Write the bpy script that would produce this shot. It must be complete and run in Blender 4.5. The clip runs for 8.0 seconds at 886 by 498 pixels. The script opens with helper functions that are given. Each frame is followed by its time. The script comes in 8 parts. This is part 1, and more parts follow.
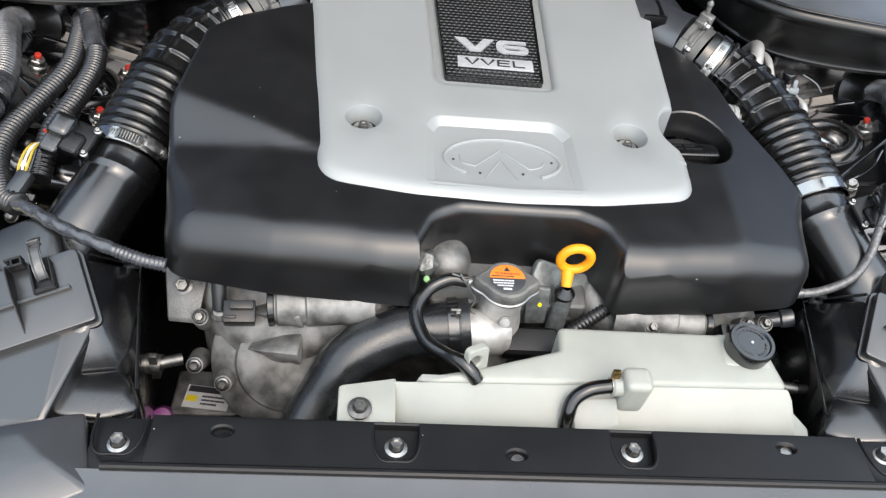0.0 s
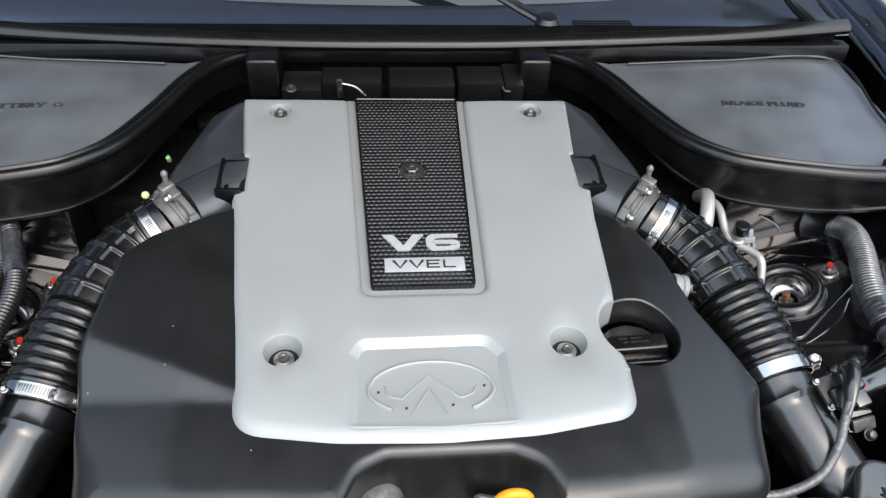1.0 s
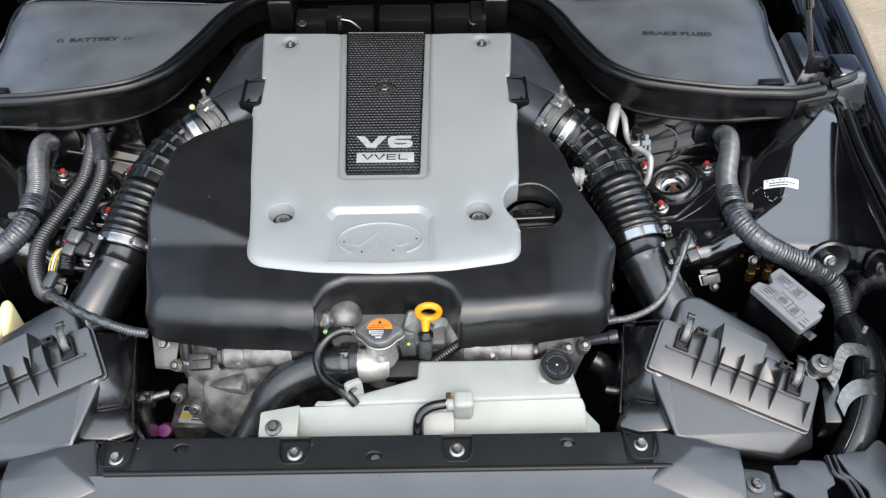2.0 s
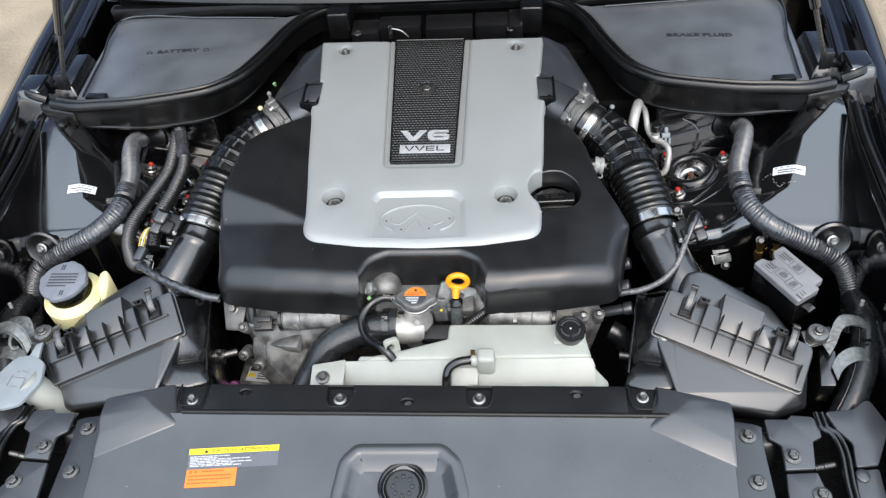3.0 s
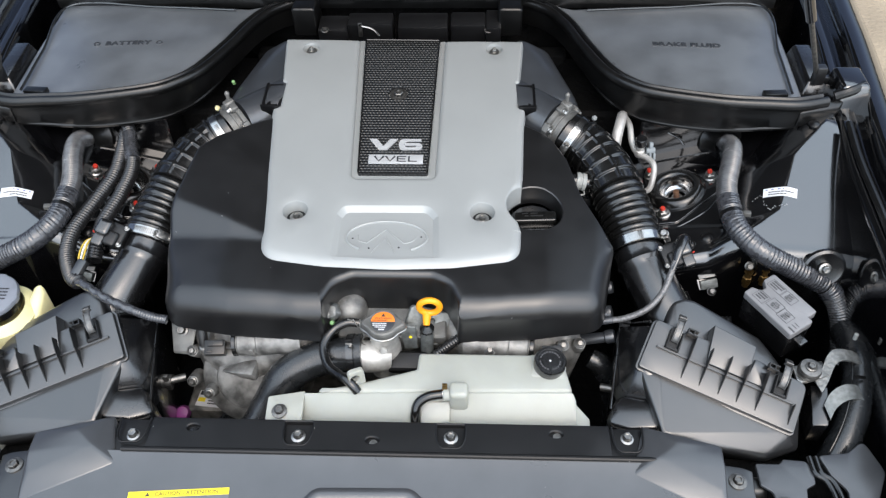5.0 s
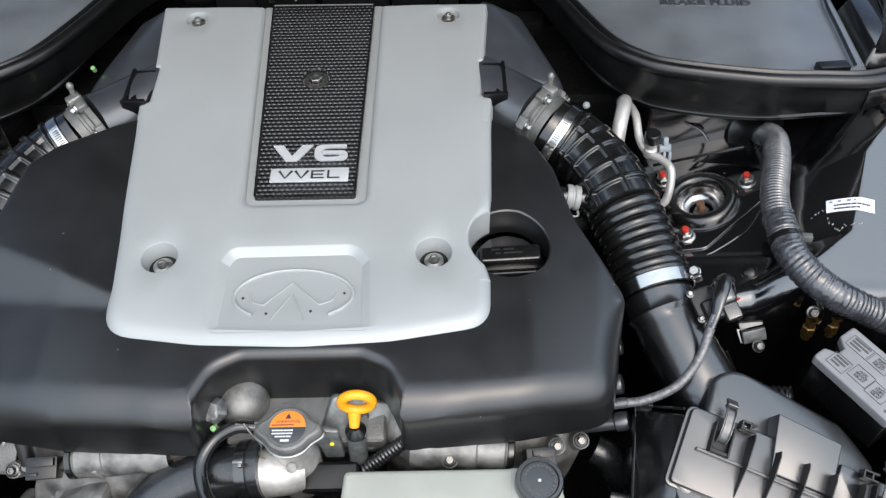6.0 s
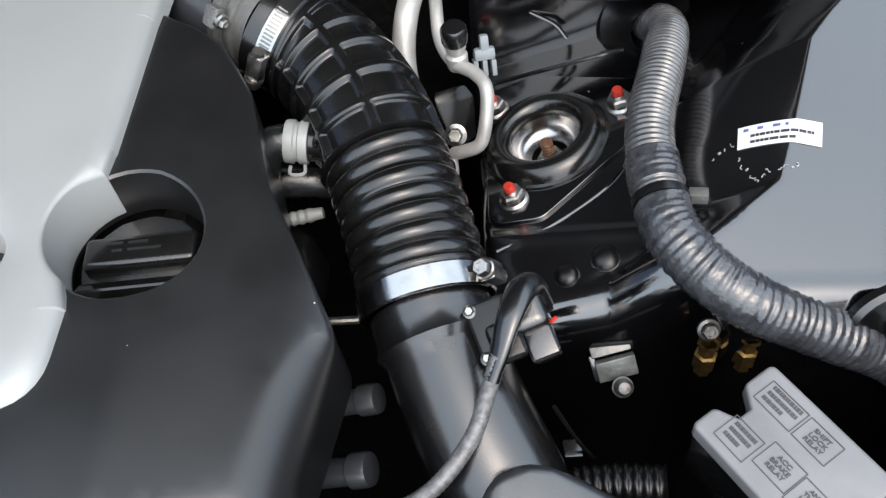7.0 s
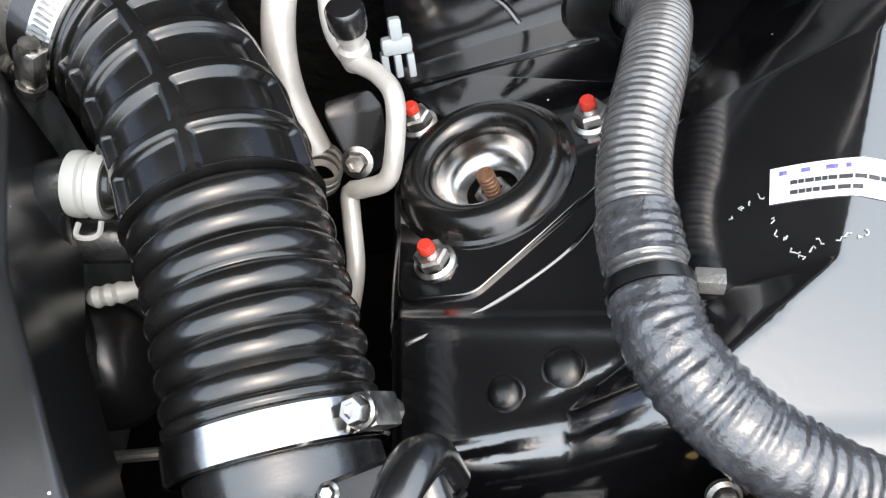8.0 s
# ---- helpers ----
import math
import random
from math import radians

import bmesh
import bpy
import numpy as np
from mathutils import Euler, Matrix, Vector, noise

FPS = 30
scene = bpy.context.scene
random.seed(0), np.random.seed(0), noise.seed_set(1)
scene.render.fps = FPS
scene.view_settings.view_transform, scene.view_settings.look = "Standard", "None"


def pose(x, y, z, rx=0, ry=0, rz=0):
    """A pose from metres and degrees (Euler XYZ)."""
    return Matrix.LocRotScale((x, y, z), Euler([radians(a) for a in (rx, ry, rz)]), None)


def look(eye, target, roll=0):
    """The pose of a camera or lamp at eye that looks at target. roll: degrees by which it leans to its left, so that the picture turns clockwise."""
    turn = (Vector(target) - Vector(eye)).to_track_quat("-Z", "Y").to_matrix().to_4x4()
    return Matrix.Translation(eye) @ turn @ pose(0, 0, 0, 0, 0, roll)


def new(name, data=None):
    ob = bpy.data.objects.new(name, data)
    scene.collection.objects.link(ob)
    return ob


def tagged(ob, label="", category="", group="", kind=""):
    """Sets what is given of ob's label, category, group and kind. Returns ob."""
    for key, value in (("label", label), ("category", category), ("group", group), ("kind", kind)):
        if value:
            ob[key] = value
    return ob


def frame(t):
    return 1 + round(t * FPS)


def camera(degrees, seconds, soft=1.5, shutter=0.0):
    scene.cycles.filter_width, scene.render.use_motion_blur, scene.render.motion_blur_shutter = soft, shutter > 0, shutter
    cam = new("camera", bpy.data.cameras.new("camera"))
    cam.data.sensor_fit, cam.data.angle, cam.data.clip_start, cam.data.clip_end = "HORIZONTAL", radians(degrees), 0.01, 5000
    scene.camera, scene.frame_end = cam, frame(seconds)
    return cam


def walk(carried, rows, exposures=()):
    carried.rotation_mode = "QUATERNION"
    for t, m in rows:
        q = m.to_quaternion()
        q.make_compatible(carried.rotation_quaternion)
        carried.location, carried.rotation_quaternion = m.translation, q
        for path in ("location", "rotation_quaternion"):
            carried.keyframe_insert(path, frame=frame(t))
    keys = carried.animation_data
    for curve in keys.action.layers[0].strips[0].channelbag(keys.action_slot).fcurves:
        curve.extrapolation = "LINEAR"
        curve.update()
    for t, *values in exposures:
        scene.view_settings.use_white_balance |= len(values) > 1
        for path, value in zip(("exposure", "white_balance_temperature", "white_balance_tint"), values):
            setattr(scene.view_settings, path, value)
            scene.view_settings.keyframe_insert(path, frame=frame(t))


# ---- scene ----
cam = camera(59.6, 8.0, 1.3)
PATH = [
    (0, (-0.136, -0.681, 1.351), (0.07, 0.776, -0.002), 8.7),
    (0.5, (-0.136, -0.565, 1.342), (0.02, 0.923, 0.016), 7.0),
    (0.9, (-0.074, -0.521, 1.431), (0.096, 1.004, 0.149), 3.9),
    (1, (-0.05, -0.529, 1.464), (0.124, 1.003, 0.19), 3.0),
    (1.2, (-0.021, -0.573, 1.502), (0.159, 0.927, 0.192), 1.8),
    (1.5, (0.001, -0.658, 1.57), (0.16, 0.77, 0.178), 1.5),
    (2, (0.081, -0.817, 1.662), (0.096, 0.577, 0.228), -0.3),
    (2.2, (0.101, -0.869, 1.679), (0.037, 0.515, 0.236), -2.2),
    (3.3, (0.151, -0.958, 1.741), (-0.021, 0.456, 0.337), -5.4),
    (3.5, (0.151, -0.952, 1.742), (-0.019, 0.459, 0.335), -5.3),
    (4, (0.142, -0.944, 1.733), (0.005, 0.47, 0.325), -3.9),
    (4.2, (0.15, -0.941, 1.737), (0.012, 0.467, 0.324), -3.8),
    (5.3, (0.121, -0.793, 1.658), (0.074, 0.598, 0.222), -0.8),
    (5.5, (0.128, -0.735, 1.625), (0.093, 0.647, 0.179), -0.9),
    (6, (0.157, -0.541, 1.491), (0.145, 0.814, 0.02), -1.5),
    (6.5, (0.264, -0.397, 1.319), (0.262, 0.907, -0.197), -2.4),
    (6.7, (0.327, -0.349, 1.272), (0.316, 0.944, -0.253), -3.3),
    (7, (0.418, -0.273, 1.216), (0.348, 0.99, -0.333), -5.9),
    (7.5, (0.464, -0.182, 1.149), (0.395, 1.053, -0.423), -6.0),
    (8, (0.464, -0.115, 1.106), (0.429, 1.097, -0.485), -4.6),
]
walk(cam, [(t, look(eye, target, roll)) for t, eye, target, roll in PATH], [(0.0, 0.30, 6600, 10), (1.5, 0.24, 6350, 10), (6.0, 0.20, 6350, 10), (6.6, 0.16, 6450, 10), (7.4, 0.62, 6500, 10), (8.0, 0.98, 6650, 10)])

SUN_UP, SUN_TURN, SUN_WIDE, SUN, SKY = 56.0, 163.0, 140.0, 3.7, 0.15
HOOD_AT, HOOD_UP = (0.72, 1.04), 55.0
STRUT_TOP = (0.575, 0.238, 1.26)

# ---- world, sun and sky ----
world = bpy.data.worlds.new("sky")
scene.world = world
world.use_nodes = True
wn = world.node_tree
bg = wn.nodes["Background"]
sky = wn.nodes.new("ShaderNodeTexSky")
sky.sky_type = "NISHITA"
sky.sun_disc = False
sky.sun_elevation = radians(SUN_UP)
sky.sun_rotation = radians(SUN_TURN)
sky.air_density, sky.dust_density, sky.ozone_density = 0.7, 6.0, 0.3
wn.links.new(sky.outputs["Color"], bg.inputs["Color"])
bg.inputs["Strength"].default_value = SKY
sun = new("sun", bpy.data.lights.new("sun", "SUN"))
sun.data.energy, sun.data.angle, sun.data.color = SUN, radians(SUN_WIDE), (0.84, 0.975, 1.07)
a, e = radians(SUN_TURN), radians(SUN_UP)
sun.matrix_world = look((3 * math.sin(a) * math.cos(e), 3 * math.cos(a) * math.cos(e), 3 * math.sin(e)), (0, 0, 0))


# ---- materials ----
def material(name, color, rough=0.5, metal=0.0, grain=0.0, grain_size=0.001, vary=0.12, stain=0.03,
             coat=0.0, ior=1.5, spec=0.5, rough_vary=0.1, dust=0.0, subsurface=0.0, transmission=0.0, coat_rough=0.05, specks=0.0):
    """A surface with colour and gloss that vary at two scales, and a fine relief."""
    m = bpy.data.materials.new(name)
    m.use_nodes = True
    t = m.node_tree
    p = t.nodes["Principled BSDF"]
    co = t.nodes.new("ShaderNodeTexCoord")
    big = t.nodes.new("ShaderNodeTexNoise")
    big.inputs["Scale"].default_value = 1.0 / stain
    big.inputs["Detail"].default_value = 5.0
    fine = t.nodes.new("ShaderNodeTexNoise")
    fine.inputs["Scale"].default_value = 1.0 / grain_size
    fine.inputs["Detail"].default_value = 2.0
    for n in (big, fine):
        t.links.new(co.outputs["Object"], n.inputs["Vector"])
    mix = t.nodes.new("ShaderNodeMix")
    mix.data_type = "RGBA"
    lo = [max(0, c * (1 - vary)) for c in color]
    hi = [min(1, c * (1 + vary) + dust) for c in color]
    mix.inputs[6].default_value = (*lo, 1)
    mix.inputs[7].default_value = (*hi, 1)
    ramp = t.nodes.new("ShaderNodeMapRange")
    ramp.inputs[1].default_value, ramp.inputs[2].default_value = 0.35, 0.65
    t.links.new(big.outputs["Fac"], ramp.inputs[0])
    t.links.new(ramp.outputs[0], mix.inputs[0])
    t.links.new(mix.outputs[2], p.inputs["Base Color"])
    rr = t.nodes.new("ShaderNodeMapRange")
    rr.inputs[1].default_value, rr.inputs[2].default_value = 0.3, 0.7
    rr.inputs[3].default_value, rr.inputs[4].default_value = max(0.02, rough * (1 - rough_vary)), min(1, rough * (1 + rough_vary))
    t.links.new(big.outputs["Fac"], rr.inputs[0])
    t.links.new(rr.outputs[0], p.inputs["Roughness"])
    p.inputs["Metallic"].default_value = metal
    p.inputs["IOR"].default_value = ior
    p.inputs["Specular IOR Level"].default_value = spec
    p.inputs["Coat Weight"].default_value = coat
    p.inputs["Coat Roughness"].default_value = coat_rough
    if subsurface:
        p.inputs["Subsurface Weight"].default_value = subsurface
        p.inputs["Subsurface Radius"].default_value = (0.02, 0.018, 0.012)
        p.inputs["Subsurface Scale"].default_value = 0.5
    p.inputs["Transmission Weight"].default_value = transmission
    if specks:
        # sparse pale dust specks
        vo = t.nodes.new("ShaderNodeTexVoronoi")
        vo.inputs["Scale"].default_value = 55.0
        t.links.new(co.outputs["Object"], vo.inputs["Vector"])
        near = t.nodes.new("ShaderNodeMath")
        near.operation = "LESS_THAN"
        near.inputs[1].default_value = 0.035
        t.links.new(vo.outputs["Distance"], near.inputs[0])
        sep = t.nodes.new("ShaderNodeSeparateColor")
        t.links.new(vo.outputs["Color"], sep.inputs[0])
        rare = t.nodes.new("ShaderNodeMath")
        rare.operation = "LESS_THAN"
        rare.inputs[1].default_value = specks
        t.links.new(sep.outputs[0], rare.inputs[0])
        both = t.nodes.new("ShaderNodeMath")
        both.operation = "MULTIPLY"
        t.links.new(near.outputs[0], both.inputs[0])
        t.links.new(rare.outputs[0], both.inputs[1])
        over = t.nodes.new("ShaderNodeMix")
        over.data_type = "RGBA"
        over.inputs[7].default_value = (0.45, 0.45, 0.43, 1)
        t.links.new(both.outputs[0], over.inputs[0])
        t.links.new(mix.outputs[2], over.inputs[6])
        t.links.new(over.outputs[2], p.inputs["Base Color"])
    if grain:
        b = t.nodes.new("ShaderNodeBump")
        b.inputs["Strength"].default_value = grain
        b.inputs["Distance"].default_value = grain_size
        t.links.new(fine.outputs["Fac"], b.inputs["Height"])
        t.links.new(b.outputs["Normal"], p.inputs["Normal"])
    return m


M_COVER = material("satin_black_plastic", (0.008, 0.008, 0.0085), 0.34, coat=0.4, coat_rough=0.32, specks=0.25, spec=0.6, grain=0.03, grain_size=0.0012, vary=0.15, rough_vary=0.12, stain=0.05, ior=1.55)
M_BOX = material("grained_black_plastic", (0.012, 0.0125, 0.0135), 0.33, coat=0.45, coat_rough=0.24, spec=0.9, grain=0.08, grain_size=0.0010, vary=0.15, stain=0.04, ior=1.6)
# Black plastic, its base lifted to blue-grey to carry the sky sheen.
M_COWL = material("cowl_plastic_sheen_in_colour", (0.122, 0.133, 0.145), 0.30, coat=0.9, coat_rough=0.28, spec=1.0, grain=0.12, grain_size=0.0012, vary=0.18, stain=0.08, dust=0.004)
M_SCUTTLE = material("satin_black_scuttle_plastic", (0.014, 0.015, 0.016), 0.20, coat=0.9, coat_rough=0.10, spec=0.9, grain=0.06, grain_size=0.0012, vary=0.15, stain=0.06)
M_SEAL = material("black_rubber_seal", (0.0045, 0.0045, 0.0045), 0.34, coat=0.25, coat_rough=0.16, grain=0.06, vary=0.2, stain=0.03)
M_PAINT = material("gloss_black_paint", (0.0025, 0.0025, 0.003), 0.10, coat=1.0, spec=0.95, specks=0.3, vary=0.3, stain=0.06, ior=1.65, rough_vary=0.4, grain=0.02, grain_size=0.004)
M_PANEL = material("grey_black_panel_plastic", (0.042, 0.0445, 0.049), 0.30, coat=0.8, coat_rough=0.22, specks=0.2, grain=0.08, grain_size=0.0014, vary=0.12, stain=0.08, dust=0.004, ior=1.6)
M_RUBBER = material("black_moulded_rubber", (0.0055, 0.0054, 0.0052), 0.24, coat=0.7, coat_rough=0.14, grain=0.04, grain_size=0.002, vary=0.25, stain=0.02, rough_vary=0.25)
M_HOSE = material("black_radiator_hose_rubber", (0.014, 0.015, 0.016), 0.27, coat=0.6, coat_rough=0.2, grain=0.15, grain_size=0.0016, vary=0.3, stain=0.02)
M_DUCT = material("black_duct_plastic", (0.005, 0.005, 0.0055), 0.26, coat=0.8, coat_rough=0.16, spec=0.9, grain=0.06, grain_size=0.0012, vary=0.2, stain=0.03)
M_WING = material("satin_gloss_black_wing_paint", (0.0025, 0.0025, 0.003), 0.16, coat=1.0, coat_rough=0.09, spec=0.95, specks=0.3, vary=0.3, stain=0.06, ior=1.65, rough_vary=0.3, grain=0.02, grain_size=0.004)
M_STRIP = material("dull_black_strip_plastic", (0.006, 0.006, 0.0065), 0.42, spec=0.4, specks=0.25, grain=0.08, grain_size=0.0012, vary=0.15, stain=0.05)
M_CAPDISC = material("slate_blue_cap_plastic", (0.17, 0.185, 0.215), 0.42, grain=0.05, vary=0.08, stain=0.02)
M_BRAID = material("silver_grey_braid", (0.15, 0.15, 0.153), 0.34, metal=0.3, grain=0.3, grain_size=0.0008, vary=0.35, stain=0.004)
M_SLATE = material("slate_satin_plastic", (0.036, 0.040, 0.046), 0.36, coat=0.9, coat_rough=0.25, spec=1.0, grain=0.05, grain_size=0.001, vary=0.12, stain=0.04)
M_CONDUIT = material("grey_black_conduit_plastic", (0.062, 0.062, 0.064), 0.22, coat=0.9, coat_rough=0.12, spec=0.8, grain=0.08, grain_size=0.002, vary=0.25, stain=0.015, rough_vary=0.3, dust=0.01)
M_THINCONDUIT = material("dark_thin_conduit_plastic", (0.016, 0.016, 0.017), 0.28, coat=0.5, coat_rough=0.16, spec=0.6, grain=0.08, grain_size=0.002, vary=0.25, stain=0.015)
M_TAPE = material("grey_black_tape", (0.042, 0.044, 0.050), 0.22, coat=0.8, coat_rough=0.12, spec=0.65, grain=0.25, grain_size=0.003, vary=0.35, stain=0.01, rough_vary=0.3)
M_SILVER = material("silver_painted_plastic", (0.345, 0.360, 0.357), 0.46, metal=0.25, grain=0.05, grain_size=0.0006, vary=0.025, stain=0.12)
M_PLATE = material("bright_silver_letter", (0.72, 0.73, 0.74), 0.35, metal=0.5, vary=0.05)
M_CAST = material("cast_aluminium", (0.195, 0.192, 0.183), 0.44, metal=0.5, grain=0.35, grain_size=0.0009, vary=0.5, stain=0.022, rough_vary=0.3)
M_GREYCAST = material("dull_grey_casting", (0.15, 0.15, 0.143), 0.46, metal=0.4, grain=0.4, grain_size=0.0016, vary=0.2, stain=0.02)
M_STEEL = material("zinc_plated_steel", (0.46, 0.45, 0.43), 0.36, metal=1.0, grain=0.08, grain_size=0.002, vary=0.2, stain=0.008, rough_vary=0.3)
M_BRIGHT = material("polished_steel_band", (0.46, 0.46, 0.45), 0.16, metal=1.0, vary=0.08, stain=0.01, rough_vary=0.4)
M_CUP = material("pale_grey_metal", (0.46, 0.46, 0.46), 0.20, metal=1.0, vary=0.04, stain=0.02, rough_vary=0.05)
M_RUST = material("brown_rusted_steel", (0.16, 0.085, 0.05), 0.55, metal=0.4, grain=0.3, grain_size=0.001, vary=0.35, stain=0.004)
M_DARKSTEEL = material("dark_phosphate_steel", (0.20, 0.195, 0.185), 0.40, metal=0.9, grain=0.1, vary=0.25, stain=0.006)
M_NECK = material("bright_cast_neck", (0.50, 0.49, 0.465), 0.42, metal=0.5, grain=0.25, grain_size=0.0010, vary=0.18, stain=0.012, rough_vary=0.25)
M_CLIPSTEEL = material("satin_spring_steel", (0.15, 0.15, 0.148), 0.42, metal=0.7, grain=0.06, vary=0.2, stain=0.006)
M_ALU = material("bare_aluminium_pipe", (0.44, 0.43, 0.41), 0.40, metal=0.35, grain=0.08, grain_size=0.003, vary=0.12, stain=0.02)
M_GOLD = material("yellow_zinc_brass", (0.20, 0.125, 0.045), 0.35, metal=0.9, vary=0.3, stain=0.004)
M_TANK = material("milky_white_plastic", (0.345, 0.355, 0.32), 0.36, grain=0.05, grain_size=0.0015, vary=0.05, stain=0.05, subsurface=0.25)
M_YELLOW = material("yellowed_translucent_plastic", (0.78, 0.72, 0.40), 0.36, vary=0.08, stain=0.03, subsurface=0.25)
M_ORANGE = material("orange_plastic", (0.92, 0.36, 0.012), 0.36, vary=0.06, stain=0.01)
M_LABEL_O = material("orange_label", (0.88, 0.23, 0.03), 0.45, vary=0.04)
M_LABEL_Y = material("yellow_label", (0.85, 0.68, 0.02), 0.45, vary=0.04)
M_LABEL_W = material("white_label", (0.66, 0.67, 0.69), 0.45, vary=0.05, stain=0.01)
M_LABEL_G = material("grey_clear_label", (0.12, 0.125, 0.14), 0.28, vary=0.05)
M_INK = material("dark_print_ink", (0.03, 0.03, 0.035), 0.5, vary=0.1)
M_INKBLUE = material("violet_print_ink", (0.12, 0.12, 0.32), 0.5, vary=0.3, stain=0.002)
M_PLUG = material("matt_black_connector_plastic", (0.0045, 0.0045, 0.005), 0.30, grain=0.08, grain_size=0.001, vary=0.2, stain=0.01)
M_INKGREY = material("grey_moulded_print", (0.06, 0.06, 0.063), 0.45, vary=0.1)
M_INKPALE = material("pale_print", (0.55, 0.56, 0.57), 0.5, vary=0.1)
M_CLIP = material("off_white_clip_coating", (0.29, 0.30, 0.29), 0.40, vary=0.06)
M_RED = material("red_paint_dab", (0.48, 0.035, 0.02), 0.45, vary=0.15, stain=0.003)
M_PURPLE = material("magenta_plastic_plug", (0.30, 0.05, 0.26), 0.4)
M_GREEN = material("green_plastic", (0.20, 0.38, 0.15), 0.4)
M_RELAY = material("grey_relay_lid", (0.20, 0.20, 0.206), 0.36, coat=0.3, coat_rough=0.2, grain=0.1, grain_size=0.0012, vary=0.08, stain=0.03)
M_GREYCAP = material("pale_grey_plastic", (0.25, 0.28, 0.30), 0.42, vary=0.06, stain=0.03)
M_SLATECAP = material("slate_grey_plastic", (0.055, 0.058, 0.064), 0.40, vary=0.1, stain=0.02)
M_WIRE_Y = material("yellow_wire", (0.50, 0.35, 0.04), 0.4)
M_WIRE_W = material("white_wire", (0.7, 0.7, 0.68), 0.4)
M_CHALK = material("white_chalk_mark", (0.42, 0.43, 0.43), 0.8, vary=0.4, stain=0.002)
# Near-black: the shade of deep gaps is put into this colour.
M_DARK = material("gap_shade_black", (0.0035, 0.0035, 0.0035), 0.8, spec=0.12, grain=0.4, grain_size=0.01, vary=0.4, stain=0.05)
M_FOIL = material("dull_galvanised_steel", (0.189, 0.196, 0.193), 0.42, metal=0.6, grain=0.3, grain_size=0.006, vary=0.25, stain=0.006)
M_GALV = material("smooth_galvanised_steel", (0.20, 0.212, 0.208), 0.42, metal=0.6, grain=0.1, grain_size=0.004, vary=0.25, stain=0.008)
M_GROUND = material("tan_concrete", (0.30, 0.245, 0.175), 0.85, grain=0.5, grain_size=0.02, vary=0.18, stain=0.35)
M_HOOD = material("hood_liner_black", (0.02, 0.021, 0.023), 0.75, grain=0.3, grain_size=0.004, vary=0.2, stain=0.1)
M_GLASS = material("dark_windshield_glass", (0.010, 0.013, 0.014), 0.03, coat=1.0, vary=0.1, stain=0.5)


def weave_material():
    """Black insert with a staggered field of small raised dashes."""
    m = material("dimpled_black_insert", (0.012, 0.012, 0.012), 0.36, vary=0.15, ior=1.6)
    t = m.node_tree
    p = t.nodes["Principled BSDF"]
    co = [n for n in t.nodes if n.type == "TEX_COORD"][0]
    sep = t.nodes.new("ShaderNodeSeparateXYZ")
    t.links.new(co.outputs["Object"], sep.inputs[0])

    def op(kind, a, b=None):
        n = t.nodes.new("ShaderNodeMath")
        n.operation = kind
        for i, v in enumerate((a, b)):
            if v is None:
                continue
            if isinstance(v, (int, float)):
                n.inputs[i].default_value = v
            else:
                t.links.new(v, n.inputs[i])
        return n.outputs[0]

    row = op("DIVIDE", sep.outputs["Y"], 0.0062)
    odd = op("MULTIPLY", op("MODULO", op("ABSOLUTE", op("FLOOR", row)), 2.0), 0.5)
    u = op("SUBTRACT", op("FRACT", op("ADD", op("DIVIDE", sep.outputs["X"], 0.0062), odd)), 0.5)
    v = op("SUBTRACT", op("FRACT", row), 0.5)
    d = op("SQRT", op("ADD", op("MULTIPLY", u, u), op("MULTIPLY", op("MULTIPLY", v, v), 1.4)))
    h = op("SMOOTH_MIN", op("MULTIPLY", op("SUBTRACT", 0.5, d), 3.0), 1.0)
    b = t.nodes.new("ShaderNodeBump")
    b.inputs["Strength"].default_value = 1.0
    b.inputs["Distance"].default_value = 0.0015
    t.links.new(h, b.inputs["Height"])
    t.links.new(b.outputs["Normal"], p.inputs["Normal"])
    return m


M_WEAVE = weave_material()


# ---- mesh tools ----
from mathutils.geometry import delaunay_2d_cdt

PLACE = {}
MIDDLE = -0.003  # the car's middle plane


ORIGIN = [Vector((0, 0, 0))]


def origin(x=0.0, y=0.0, z=0.0):
    """The zero point of the parts that follow."""
    ORIGIN[0] = Vector((x, y, z))


def thing(name, at, label, category, group="", kind=""):
    """An empty at the base of a thing; its parts hang under it."""
    ob = new(name)
    ob.location = at
    ob.empty_display_size = 0.02
    PLACE[ob.name] = Vector(at)
    return tagged(ob, label, category, group, kind)


def mesh_object(name, bm, mat, sx=1, sharp=35):
    bmesh.ops.remove_doubles(bm, verts=bm.verts, dist=1e-6)
    for v in bm.verts:
        v.co += ORIGIN[0]
    if sx < 0:
        for v in bm.verts:
            v.co.x = MIDDLE * 2 - v.co.x
        bmesh.ops.reverse_faces(bm, faces=bm.faces)
    lo = Vector([min(v.co[i] for v in bm.verts) for i in range(3)])
    hi = Vector([max(v.co[i] for v in bm.verts) for i in range(3)])
    c = (lo + hi) / 2
    for v in bm.verts:
        v.co -= c
    bm.normal_update()
    for f in bm.faces:
        f.smooth = True
    for e in bm.edges:
        e.smooth = len(e.link_faces) == 2 and e.calc_face_angle(0) < radians(sharp)
    me = bpy.data.meshes.new(name)
    bm.to_mesh(me)
    bm.free()
    me.materials.append(mat)
    ob = new(name, me)
    ob.location = c
    PLACE[ob.name] = c
    return ob


def part(name, bm, mat, parent, label="", sx=1, sharp=35):
    ob = mesh_object(name, bm, mat, sx, sharp)
    ob.parent = parent
    ob.location = PLACE[ob.name] - PLACE[parent.name]
    if label:
        tagged(ob, label)
    return ob


